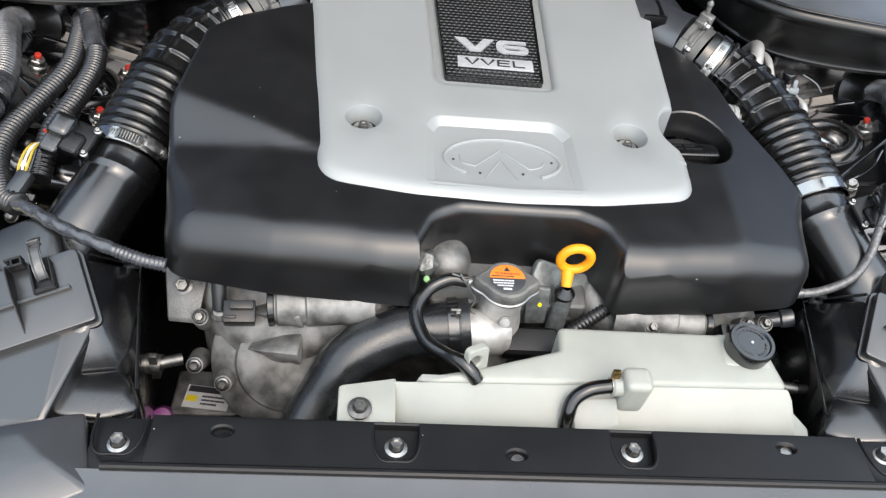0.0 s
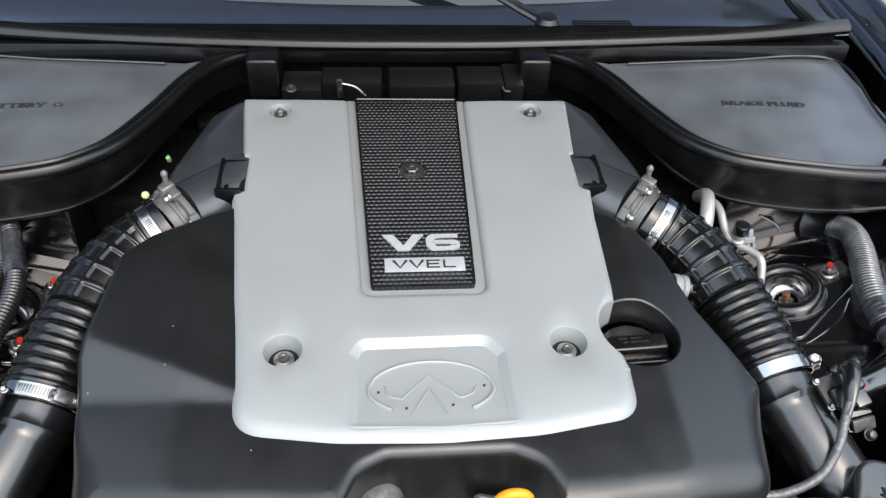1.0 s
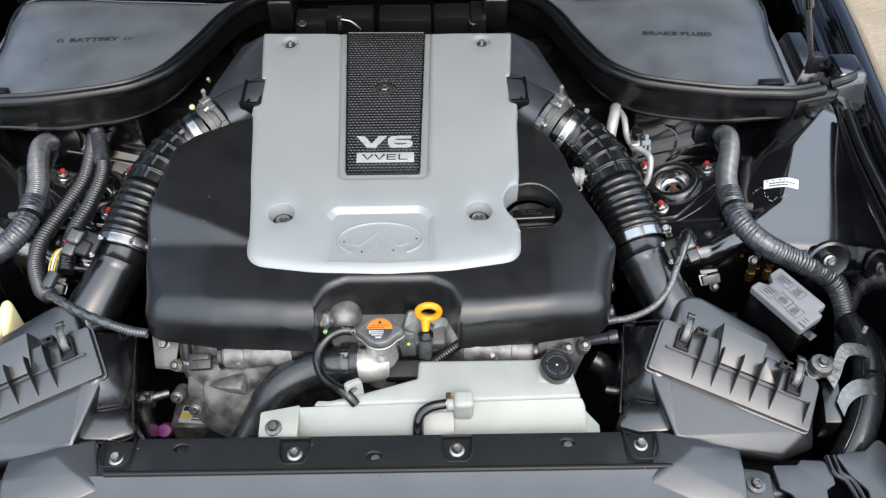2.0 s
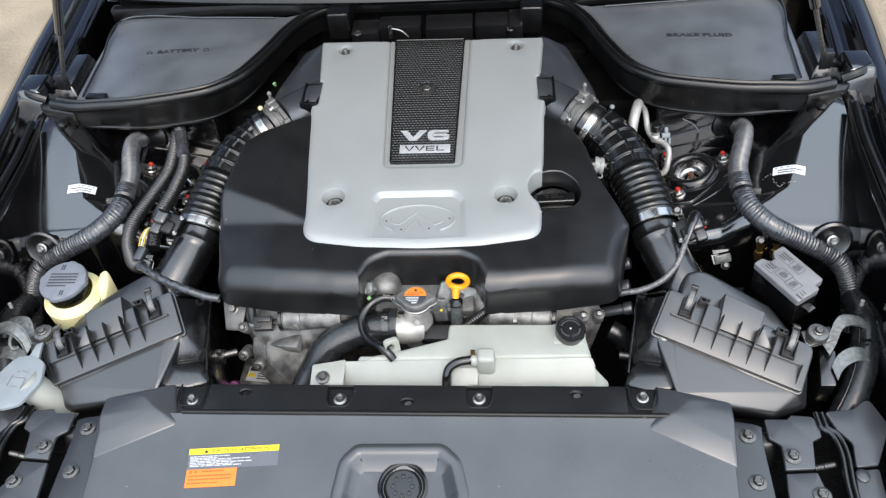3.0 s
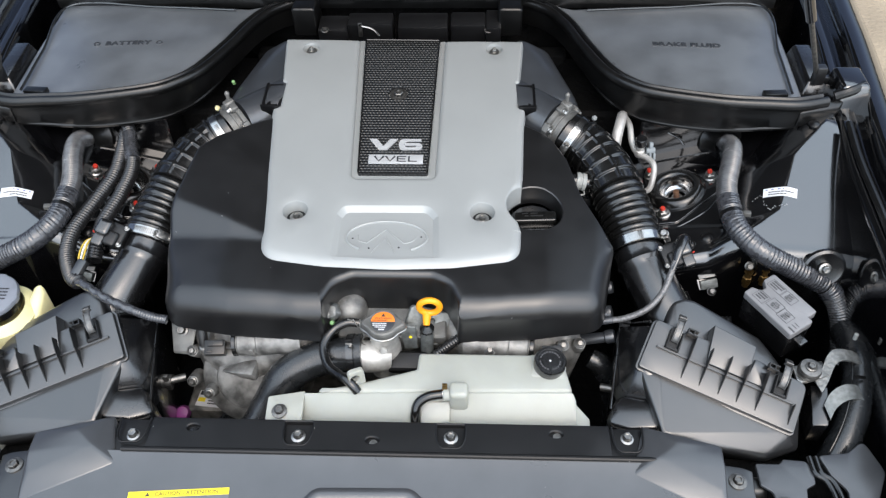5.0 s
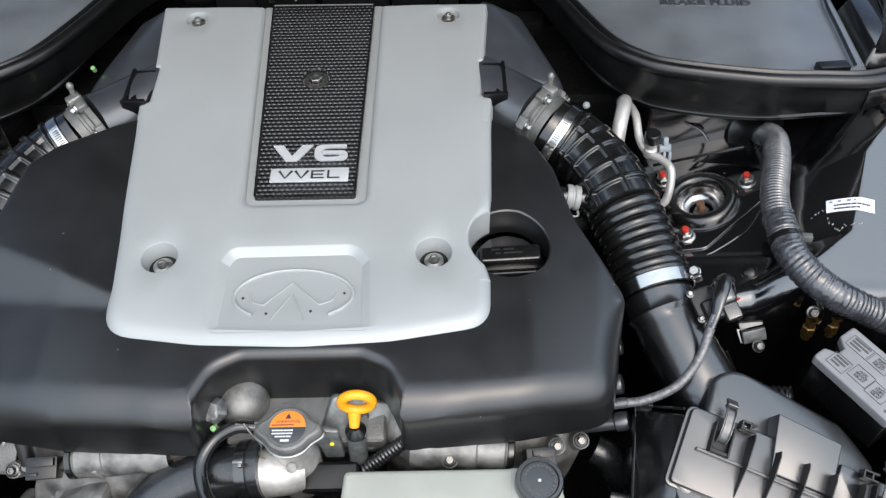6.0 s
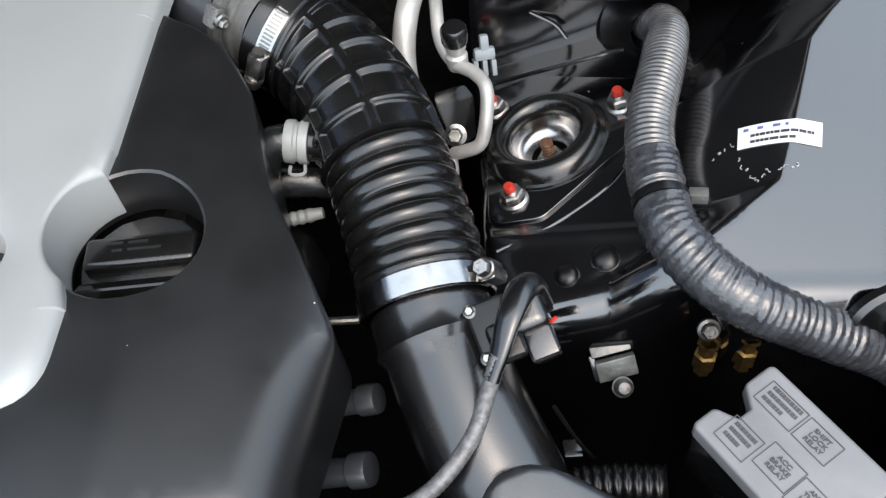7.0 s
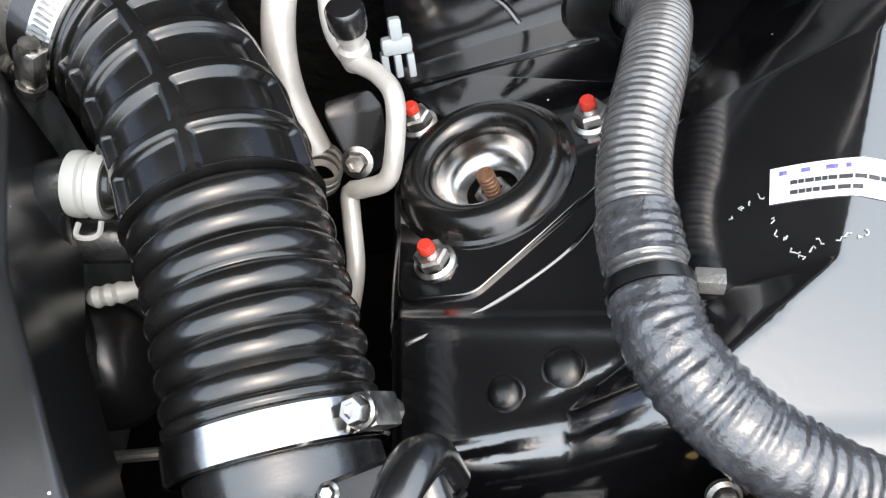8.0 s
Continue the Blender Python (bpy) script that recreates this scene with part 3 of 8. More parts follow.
def bay_floor():
    bm = B()
    # floor sheet coloured near-black for the shade under the engine
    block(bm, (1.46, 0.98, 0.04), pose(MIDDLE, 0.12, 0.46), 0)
    solo("floor", bm, M_DARK, "near-black sheet closing the bay below, shade in its colour", "bay floor", kind="structure")
    # shade behind the engine is put into the firewall's near-black
    t = thing("wall_firewall", (MIDDLE, 0.62, 0.40), "firewall behind the engine, near-black for the shade there", "firewall", kind="structure")
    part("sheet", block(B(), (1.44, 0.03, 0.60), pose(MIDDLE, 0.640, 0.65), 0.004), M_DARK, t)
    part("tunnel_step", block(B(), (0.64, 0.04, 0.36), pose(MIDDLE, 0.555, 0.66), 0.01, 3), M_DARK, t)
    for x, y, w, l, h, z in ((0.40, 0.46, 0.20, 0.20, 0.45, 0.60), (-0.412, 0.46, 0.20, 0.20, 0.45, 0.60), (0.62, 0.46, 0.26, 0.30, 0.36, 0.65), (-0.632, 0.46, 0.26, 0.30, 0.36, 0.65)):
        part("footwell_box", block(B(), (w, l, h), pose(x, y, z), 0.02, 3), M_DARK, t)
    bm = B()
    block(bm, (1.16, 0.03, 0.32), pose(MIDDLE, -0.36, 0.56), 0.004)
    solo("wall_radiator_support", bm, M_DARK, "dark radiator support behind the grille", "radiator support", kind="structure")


def car_shell():
    """Nose, doors and cabin, so that the bay stands in a closed car."""
    bm = B()
    block(bm, (1.40, 0.22, 0.45), pose(MIDDLE, -0.66, 0.45), 0.06, 4)
    solo("wall_nose", bm, M_PAINT, "gloss black front bumper below the open bay", "bumper", kind="structure")
    t = thing("windshield", (MIDDLE, 0.80, 0.95), "dark tinted windshield behind the cowl", "windshield", kind="structure")
    bm = B()
    rows = []
    for j in range(9):
        u = j / 8
        rows.append([(MIDDLE + (0.70 - 0.12 * u) * (k / 10 * 2 - 1), 0.74 + 0.85 * u - 0.10 * (k / 10 * 2 - 1) ** 2 * 0 + 0.10 * (1 - (k / 10 * 2 - 1) ** 2) * -1 + 0.10, 0.945 + 0.46 * u) for k in range(11)])
    sheet(bm, rows)
    part("pane", bm, M_GLASS, t)
    bm = tube(B(), curve([(0.712, 0.69, 0.938), (0.690, 0.74, 0.955), (0.672, 0.80, 0.985), (0.650, 0.88, 1.03)], 0.01), 0.010, 10)
    part("side_moulding", bm, M_SEAL, t, "black rubber edge moulding")
    bm = B()
    block(bm, (1.44, 2.2, 0.5), pose(MIDDLE, 2.0, 0.65), 0.05, 3)
    solo("wall_cabin", bm, M_PAINT, "gloss black doors and cabin sides", "car cabin", kind="structure")


def hood():
    """The raised hood, hinged at the cowl."""
    t = thing("hood", (MIDDLE, 0.70, 1.02), "raised black hood with a dark liner", "hood", kind="structure")
    m = pose(MIDDLE, HOOD_AT[0], HOOD_AT[1], -HOOD_UP, 0, 0)
    bm = B()
    top, low = [], []
    for j in range(13):
        u = j / 12
        half = 0.76 - 0.16 * u ** 3
        top.append([m @ Vector((half * (k / 8 - 1), -1.12 * u, 0.03 - 0.03 * (k / 8 - 1) ** 4)) for k in range(17)])
        low.append([m @ Vector((half * (k / 8 - 1), -1.12 * u, -0.012)) for k in range(17)])
    sheet(bm, top)
    part("outer_skin", bm, M_PAINT, t)
    bm = B()
    sheet(bm, [r[::-1] for r in low])
    part("liner", bm, M_HOOD, t, "matt black fibre liner")


ground()
bay_floor()
car_shell()
hood()
origin(0.009, 0.013, -0.012)
for s in (1, -1):
    inner_wing(s)
    fender(s)


# ---- cowl: side covers, seals and the scuttle ----
LIP = [(0.186, 0.596), (0.222, 0.588), (0.268, 0.556), (0.300, 0.500), (0.326, 0.420), (0.362, 0.333), (0.402, 0.288), (0.446, 0.266), (0.549, 0.242), (0.620, 0.236), (0.672, 0.234)]


def side_cover(sx, words):
    if sx > 0:
        label, name = "black plastic brake fluid access cover with raised words, sheen in its colour", "brake_fluid_cover"
    else:
        label, name = "black plastic battery access cover with raised words, sheen in its colour", "battery_cover"
    t = thing(name, (0.5 if sx > 0 else -0.512, 0.42, 0.93), label, "access cover", "cowl side covers")
    lip = curve([(x, y, 0) for x, y in LIP], 0.012)
    inner = [Vector((p.x + 0.020, p.y + 0.016)) for p in lip if p.x > 0.235]
    poly = inner + [Vector((0.690, 0.262)), Vector((0.700, 0.40)), Vector((0.708, 0.585)), Vector((0.50, 0.578)), Vector((0.32, 0.568))]
    bm = B()
    dome = lambda x, y: 0.926 + 0.004 * math.sin((x - 0.3) / 0.4 * math.pi) + 0.02 * (y - 0.4)
    plate(bm, split_long(poly, 0.02), dome, 0.03, 0.006)
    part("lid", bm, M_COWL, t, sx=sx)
    # a hairline channel and rim round the lid, and a small grip
    bm = B()
    path = [(0.672, 0.275, 0.932), (0.682, 0.40, 0.934), (0.690, 0.570, 0.938), (0.50, 0.563, 0.939), (0.345, 0.553, 0.938)]
    tube(bm, curve([(x, y, z - 0.0022) for x, y, z in path], 0.01), 0.0024, 8)
    part("raised_rim", bm, M_SCUTTLE, t, sx=sx)
    bm = B()
    block(bm, (0.040, 0.016, 0.010), pose(0.640, 0.268, 0.932, 0, 0, 4), 0.002)
    part("grip", bm, M_SEAL, t, "black slotted grip", sx)
    at = Vector((0.525, 0.444, 0.9195) if sx > 0 else (-0.539, 0.446, 0.9195)) - ORIGIN[0]
    bm = text_mesh(words, 0.017, Matrix.Translation(at) @ pose(0, 0, 0, 1, 0, -3 if sx > 0 else 3), 0.0016, 1.15, 0.0006, 1.1)
    part("raised_lettering", bm, M_SLATE, t, "raised black lettering", sharp=20)
    if sx < 0:
        # terminal marks beside the word
        for d in (-0.060, 0.060):
            bm = lathe(B(), [(0.0040, -0.002), (0.0042, 0.0014), (0.0060, 0.0014), (0.0062, -0.002)], at + Vector((d, 0.052 * d, 0.0)), (0, 0, 1), 20)
            part("terminal_mark", bm, M_SLATE, t, "small raised ring mark")


def cowl_seal(sx):
    """The rubber-lipped wall that follows the edge of a side cover."""
    t = thing("cowl_seal", (0.45 if sx > 0 else -0.462, 0.30, 0.86), "curved black rubber sealing wall along the cowl edge", "rubber seal", "cowl seals")
    lip = curve([(x, y, 0) for x, y in LIP] + [(0.720, 0.246, 0)], 0.008)
    prof = [(0.020, 0.924), (0.0185, 0.935), (0.0165, 0.9392), (0.0135, 0.9402), (0.0108, 0.9385), (0.0092, 0.9345), (0.0080, 0.9335), (0.0066, 0.9350), (0.0050, 0.9395), (0.0020, 0.9425), (-0.0025, 0.9432), (-0.0065, 0.9418), (-0.0090, 0.9375), (-0.0098, 0.9330), (-0.0090, 0.9290), (-0.0070, 0.9265), (-0.0062, 0.9240), (-0.0062, 0.912), (-0.0040, 0.890)]
    rows = []
    for i, p in enumerate(lip):
        d = (lip[min(i + 1, len(lip) - 1)] - lip[max(i - 1, 0)]).normalized()
        n = Vector((-d.y, d.x, 0))
        u = i / (len(lip) - 1)
        deep = 0.896 - 0.018 * max(0, math.sin((u - 0.35) / 0.6 * math.pi)) if u < 0.95 else 0.896
        row = [p + n * a + Vector((0, 0, z)) for a, z in prof]
        row.append(p - n * 0.002 + Vector((0, 0, deep)))
        row.append(p - n * 0.0035 + Vector((0, 0, deep - 0.003)))
        row.append(p - n * 0.002 + Vector((0, 0, deep - 0.008)))
        row.append(p + n * 0.015 + Vector((0, 0, deep - 0.006)))
        rows.append(row)
    bm = sheet(B(), rows)
    bmesh.ops.recalc_face_normals(bm, faces=bm.faces)
    part("wall", bm, M_SEAL, t, sx=sx, sharp=42)
    bm = B()
    hull(bm, [(0.672, 0.224, 0.892), (0.735, 0.236, 0.900), (0.672, 0.226, 0.926), (0.745, 0.240, 0.926), (0.690, 0.250, 0.930), (0.755, 0.258, 0.932), (0.690, 0.250, 0.895), (0.755, 0.258, 0.902)], 0.004, 2)
    part("end_piece", bm, M_SEAL, t, "moulded corner end piece", sx)


def cowl_centre():
    t = thing("cowl_seal_bar", (MIDDLE, 0.59, 0.93), "long black rubber weatherstrip across the cowl", "rubber seal")
    bm = B()
    path = curve([(-0.74, 0.628, 0.960), (-0.5, 0.604, 0.953), (-0.2, 0.590, 0.948), (0, 0.588, 0.947), (0.19, 0.590, 0.948), (0.49, 0.604, 0.953), (0.73, 0.628, 0.960)], 0.02)
    tube(bm, path, lambda s, n, a: 0.0125 + 0.0015 * math.cos(3 * a), 14)
    part("bead", bm, M_SEAL, t)
    bm = B()
    block(bm, (1.46, 0.026, 0.03), pose(MIDDLE, 0.606, 0.928), 0.004)
    part("carrier", bm, M_SEAL, t, "moulded carrier strip")
    for x in (-0.211, 0.198):
        bm = B()
        block(bm, (0.046, 0.075, 0.060), pose(x, 0.568, 0.916), 0.006, 3)
        part("end_block", bm, M_SEAL, t, "moulded rubber end block")
    # plastic parts in the dark gap behind the engine
    gap = thing("cowl_gap_panel", (MIDDLE, 0.54, 0.86), "black plastic and wiring in the gap behind the engine", "cowl panel")
    for x, w, d, h in ((-0.155, 0.060, 0.05, 0.035), (-0.08, 0.09, 0.04, 0.05), (0.025, 0.10, 0.05, 0.045), (0.115, 0.07, 0.045, 0.05), (0.165, 0.03, 0.06, 0.05)):
        bm = B()
        block(bm, (w, d, h), pose(x, 0.548, 0.885 + h / 6, 8, 0, 0), 0.005, 2)
        part("moulding", bm, M_COVER, gap)
    bm = B()
    block(bm, (0.008, 0.004, 0.030), pose(-0.098, 0.515, 0.91), 0.001)
    part("tab", bm, M_STEEL, gap, "pale metal tab")
    bm = B()
    tube(bm, curve([(-0.095, 0.515, 0.918), (-0.075, 0.512, 0.914), (-0.06, 0.51, 0.90)], 0.004), 0.002, 6)
    part("tab", bm, M_STEEL, gap)
    for x in (-0.17, 0.155):
        bm = B()
        bolt_mesh(bm, (x, 0.522, 0.905), (0, -0.3, 1), 0.005, 0.008)
        part("bolt", bm, M_DARKSTEEL, gap)
    # the scuttle panel below the glass with its grilles and wiper arms
    sc = thing("scuttle_panel", (MIDDLE, 0.68, 0.95), "black plastic scuttle panel below the windshield", "cowl panel")
    bm = B()
    rows = []
    for j, (y, z) in enumerate(((0.622, 0.935), (0.634, 0.941), (0.66, 0.937), (0.70, 0.936), (0.74, 0.940), (0.80, 0.954), (0.86, 0.960))):
        rows.append([(MIDDLE + 0.76 * (k / 20 - 1), y + 0.03 * (k / 20 - 1) ** 2, z) for k in range(41)])
    sheet(bm, rows)
    part("panel", bm, M_SCUTTLE, sc)
    for x0, x1 in ((0.285, 0.385),):
        for i in range(6):
            bm = B()
            y = 0.650 + 0.008 * i
            block(bm, (x1 - x0, 0.004, 0.004), pose((x0 + x1) / 2, y, 0.941, 0, 0, 0), 0.001)
            part("grille_slat", bm, M_SEAL, sc)
    for pts in ([(0.238, 0.668, 0.946), (0.205, 0.690, 0.958), (0.12, 0.735, 0.985), (-0.08, 0.80, 1.020), (-0.35, 0.86, 1.055)],):
        w = thing("wiper_arm", pts[0], "black wiper arm lying at the foot of the windshield", "wiper", "wipers")
        bm = tube(B(), curve(pts, 0.01), lambda s, n, a: 0.013 - 0.007 * s / n, 10, flat=0.6)
        part("arm", bm, M_COVER, w)
        bm = lathe(B(), [(0.020, -0.012), (0.020, 0.006), (0.014, 0.014), (0, 0.015)], pts[0], (0, -0.2, 1), 18)
        part("pivot_cap", bm, M_COVER, w)


def gas_strut(sx):
    t = thing("gas_strut", (0.723 if sx > 0 else -0.735, 0.312, 0.93), "thin black gas strut holding the hood up", "gas strut", "hood struts")
    a, b = Vector((0.723, 0.312, 0.935)), Vector(STRUT_TOP)
    bm = tube(B(), [a, a.lerp(b, 0.55)], 0.0045, 10)
    part("rod", bm, M_DARKSTEEL, t, "dark steel rod", sx)
    bm = tube(B(), [a.lerp(b, 0.40), a.lerp(b, 1)], 0.0085, 12)
    part("cylinder", bm, M_PAINT, t, "black cylinder", sx)
    bm = B()
    block(bm, (0.018, 0.018, 0.034), pose(0.723, 0.310, 0.945), 0.003)
    block(bm, (0.030, 0.010, 0.012), pose(0.735, 0.316, 0.932), 0.002)
    part("socket", bm, M_COVER, t, "black plastic ball socket", sx)
    bm = B()
    hull(bm, [(0.700, 0.30, 0.905), (0.76, 0.30, 0.905), (0.70, 0.42, 0.915), (0.76, 0.42, 0.915), (0.712, 0.315, 0.930), (0.74, 0.315, 0.930), (0.712, 0.42, 0.940), (0.74, 0.42, 0.94)], 0.004)
    part("bracket", bm, M_DUCT, t, "black body bracket", sx)


origin(0.006, 0.014, -0.011)
for s, w in ((1, "BRAKE FLUID"), (-1, "BATTERY")):
    side_cover(s, w)
    cowl_seal(s)
    gas_strut(s)
origin()
cowl_centre()


# ---- the engine cover ----
def dark_top(x, y):
    z = 0.891 + 0.10 * y - (0.19 * max(0, x - 0.236) if x > 0 else 0.10 * max(0, -0.238 - x))
    t = max(0.0, x - 0.3175 + 0.10 * (-0.005 - y)) if y < -0.005 else 0.0
    z -= 0.08 * t + 3.0 * t * t
    if x < -0.16:
        # the rear corner stands proud; a slanting facet falls from it to the lower front
        u = min(1.0, max(0.0, (-0.185 - x) / 0.155))
        foot = -0.052 + 0.022 * u
        wide, drop = 0.010 + 0.046 * u, 0.004 + 0.022 * u
        k = min(1.0, max(0.0, (y - foot) / wide))
        z += drop * (0.75 * k + 0.25 * k * k * (3 - 2 * k)) - 0.008 * u
        z -= 0.03 * max(0, -0.045 - y) * u
    return z


def silver_top(x, y):
    return 0.900 + 0.11 * y - 0.004 * max(0, -0.06 - y) / 0.05


WELLS = ((-0.1425, 0.0, 0.0185), (0.1425, 0.0, 0.0185), (-0.172, 0.392, 0.0145), (0.164, 0.390, 0.0145))


def engine_cover():
    t = thing("engine_cover", (0, 0.1, 0.81), "satin black plastic engine cover with a silver centre panel", "engine cover")
    # black shell with a notch at the front and the oil filler opening
    out = rounded([(-0.221, 0.432, 0.01), (-0.212, 0.30, 0.004), (-0.214, 0.212, 0.01), (-0.298, 0.168, 0.03), (-0.326, 0.138, 0.02), (-0.341, 0.006, 0.02), (-0.322, -0.150, 0.035),
                   (-0.22, -0.168, 0.05), (-0.083, -0.176, 0.008), (-0.0825, -0.156, 0.02), (-0.069, -0.125, 0.03), (-0.044, -0.113, 0.02), (0.071, -0.113, 0.02), (0.096, -0.125, 0.03), (0.1095, -0.156, 0.02), (0.110, -0.174, 0.008), (0.22, -0.166, 0.05), (0.316, -0.150, 0.035),
                   (0.341, -0.038, 0.02), (0.320, 0.010, 0.03), (0.298, 0.058, 0.05), (0.281, 0.132, 0.04), (0.257, 0.177, 0.03), (0.208, 0.208, 0.01), (0.206, 0.30, 0.004), (0.214, 0.430, 0.01)])
    out = split_long(out, 0.012)
    weight = [0.30 if (-0.095 < p.x < 0.122 and p.y > -0.172) and p.y < -0.08 else (mix(0.85, 0.12, (p.y + 0.075) / 0.045) if p.x > 0 else 0.22 if p.y > -0.08 else 1.0) for p in out]
    smooth_w = list(weight)
    for _ in range(4):
        smooth_w = [(smooth_w[i - 1] + smooth_w[i] * 2 + smooth_w[(i + 1) % len(out)]) / 4 for i in range(len(out))]
    if area2(out) < 0:
        out, smooth_w = out[::-1], smooth_w[::-1]
    bm = B()
    rad = 0.031
    flare = offset(out, -0.002)
    rings = [ring_of(bm, flare, lambda x, y: 0.806 + 0.10 * max(0, y + 0.05)), ring_of(bm, out, lambda x, y: dark_top(x, y) - rad)]
    for j in range(8):
        a = math.pi / 2 * j / 7
        c, s = 1 - math.cos(a), 1 - math.sin(a)
        poly, zs = [], []
        for p, q, w in zip(out, offset(out, rad * c, smooth_w), smooth_w):
            drop = rad * w * s
            if -0.13 < p.x < 0.16 and p.y < -0.10:
                # beside the notch the front shoulder runs on and is cut off squarely
                left = p.x < 0.013
                n = (q - p).normalized() if c > 1e-6 else Vector((0, 1))
                q = Vector((p.x, p.y + rad * c)) if p.y < -0.1705 else p + n * (0.3 * rad * c)
                q.y = max(q.y, -0.1755 + rad * c)
                side = -0.0815 - 0.3 * rad * c if left else 0.108 + 0.3 * rad * c
                if p.y < -0.1705:
                    q.x = min(q.x, side) if left else max(q.x, side)
                k = max(0.0, rad - max(0.0, q.y + 0.1755))
                drop = max(0.3 * rad * s, rad - math.sqrt(max(0.0, rad * rad - k * k)))
            poly.append(q)
            zs.append(dark_top(q.x, q.y) - drop)
        rings.append([bm.verts.new((p.x, p.y, z)) for p, z in zip(poly, zs)])
    for a, b in zip(rings, rings[1:]):
        bridge(bm, a, b)
    hole = circle(0.222, 0.018, 0.0435, 40)
    r0 = ring_of(bm, offset(hole, -0.0015), dark_top)
    r1 = ring_of(bm, hole, lambda x, y: dark_top(x, y) - 0.0015)
    r2 = ring_of(bm, hole, lambda x, y: dark_top(x, y) - 0.034)
    bridge(bm, r1, r0)
    bridge(bm, r2, r1)
    wells = [ring_of(bm, circle(x, y, r + 0.003, 20), dark_top) for x, y, r in WELLS]
    fill(bm, rings[-1], [r0] + wells, dark_top, 0.0065)
    bmesh.ops.recalc_face_normals(bm, faces=bm.faces)
    shell = part("shell", bm, M_COVER, t, "satin black moulded shell", sharp=30)
    # silver panel
    sil = [(-0.222, 0.420, 0.004), (-0.210, 0.300, 0.004), (-0.204, 0.296, 0.002), (-0.204, 0.236, 0.002), (-0.215, 0.228, 0.004), (-0.212, 0.190, 0.01), (-0.188, -0.030, 0.03), (-0.184, -0.088, 0.042), (-0.090, -0.1025, 0.2),
           (0.010, -0.107, 0.3), (0.100, -0.1025, 0.2), (0.198, -0.086, 0.042), (0.2005, -0.034, 0.010)]
    arc = [(0.222 + 0.0430 * math.cos(radians(a)), 0.018 + 0.0430 * math.sin(radians(a)), 0) for a in range(232, 106, -9)]
    tail = [(0.206, 0.075, 0.006), (0.211, 0.190, 0.01), (0.214, 0.228, 0.004), (0.202, 0.236, 0.002), (0.202, 0.296, 0.002), (0.207, 0.300, 0.004), (0.217, 0.414, 0.004),
            (0.074, 0.416, 0.005), (0.068, 0.070, 0.014), (-0.065, 0.070, 0.014), (-0.084, 0.418, 0.005)]
    poly = split_long(rounded(sil + arc + tail, 6), 0.012)
    wt = [0.55 if abs(p.x) < 0.10 and p.y > 0.03 else 0.35 if p.y > 0.21 else 0.8 if p.y > 0.05 else (0.2 if (p - Vector((0.222, 0.018))).length < 0.047 else 1.0) for p in poly]
    for _ in range(3):
        wt = [(wt[i - 1] + wt[i] * 2 + wt[(i + 1) % len(poly)]) / 4 for i in range(len(poly))]
    if area2(poly) < 0:
        poly, wt = poly[::-1], wt[::-1]
    recess = rounded([(-0.073, -0.085, 0.003), (-0.073, -0.008, 0.001), (-0.066, 0.006, 0.018), (0.060, 0.007, 0.018), (0.072, -0.010, 0.004), (0.075, -0.085, 0.003)], 6)
    bm = B()
    holes = [(circle(*c), d) for c, d in zip(WELLS, (0.019, 0.019, 0.010, 0.010))]
    bev = 0.011
    in_arc = lambda x, y: (Vector((x, y)) - Vector((0.222, 0.018))).length < 0.046
    rings = [ring_of(bm, [p if in_arc(*p) else q for p, q in zip(poly, offset(poly, -0.002))], lambda x, y: dark_top(x, y) - (0.030 if in_arc(x, y) else 0.004))]
    for j in range(6):
        a = math.pi / 2 * j / 5
        q = offset(poly, bev * 1.55 * (1 - math.cos(a)), wt)
        rings.append([bm.verts.new((p.x, p.y, silver_top(p.x, p.y) - bev * w * (1 - math.sin(a)))) for p, w in zip(q, wt)])
    for a, b in zip(rings, rings[1:]):
        bridge(bm, a, b)
    edges = []
    for h, d in holes:
        r0 = ring_of(bm, offset(h, -0.0022), silver_top)
        r1 = ring_of(bm, offset(h, -0.0006), lambda x, y: silver_top(x, y) - 0.0007)
        r2 = ring_of(bm, h, lambda x, y: silver_top(x, y) - 0.0024)
        r3 = ring_of(bm, offset(h, 0.0035 if d > 0.015 else 0.002), lambda x, y: silver_top(x, y) - d)
        bridge(bm, r1, r0), bridge(bm, r2, r1), bridge(bm, r3, r2)
        edges.append(r0)
    # sunk emblem field
    rec_floor = lambda x, y: silver_top(x, min(y, 0.01)) - 0.0012 - 0.0058 * mix(0, 1, (y + 0.093) / 0.05)
    if area2(recess) < 0:
        recess = recess[::-1]
    q0 = ring_of(bm, offset(recess, -0.0055), silver_top)
    q1 = ring_of(bm, offset(recess, -0.0042), lambda x, y: silver_top(x, y) - 0.0005)
    q2 = ring_of(bm, offset(recess, 0.0035), rec_floor)
    bridge(bm, q1, q0), bridge(bm, q2, q1)
    fill(bm, q2, [], rec_floor, 0.01)
    edges.append(q0)
    fill(bm, rings[-1], edges, silver_top, 0.02)
    bmesh.ops.recalc_face_normals(bm, faces=bm.faces)
    panel = part("centre_panel", bm, M_SILVER, t, "silver painted centre panel", sharp=30)
    # plain oval and chevron relief in the field
    bm = B()
    cx, cy, rx, ry = 0.001, -0.046, 0.060, 0.031
    on = lambda x, y, h=0.0: Vector((x, y, rec_floor(x, y) + h))
    for a0, a1 in ((-52, 235),):
        arc = [on(cx + rx * math.cos(radians(a)), cy + ry * math.sin(radians(a)), 0.0006) for a in range(a0, a1, 6)]
        tube(bm, arc, 0.0021, 8)
    part("oval_relief", bm, M_SILVER, panel, "raised silver oval outline")
    bm = B()
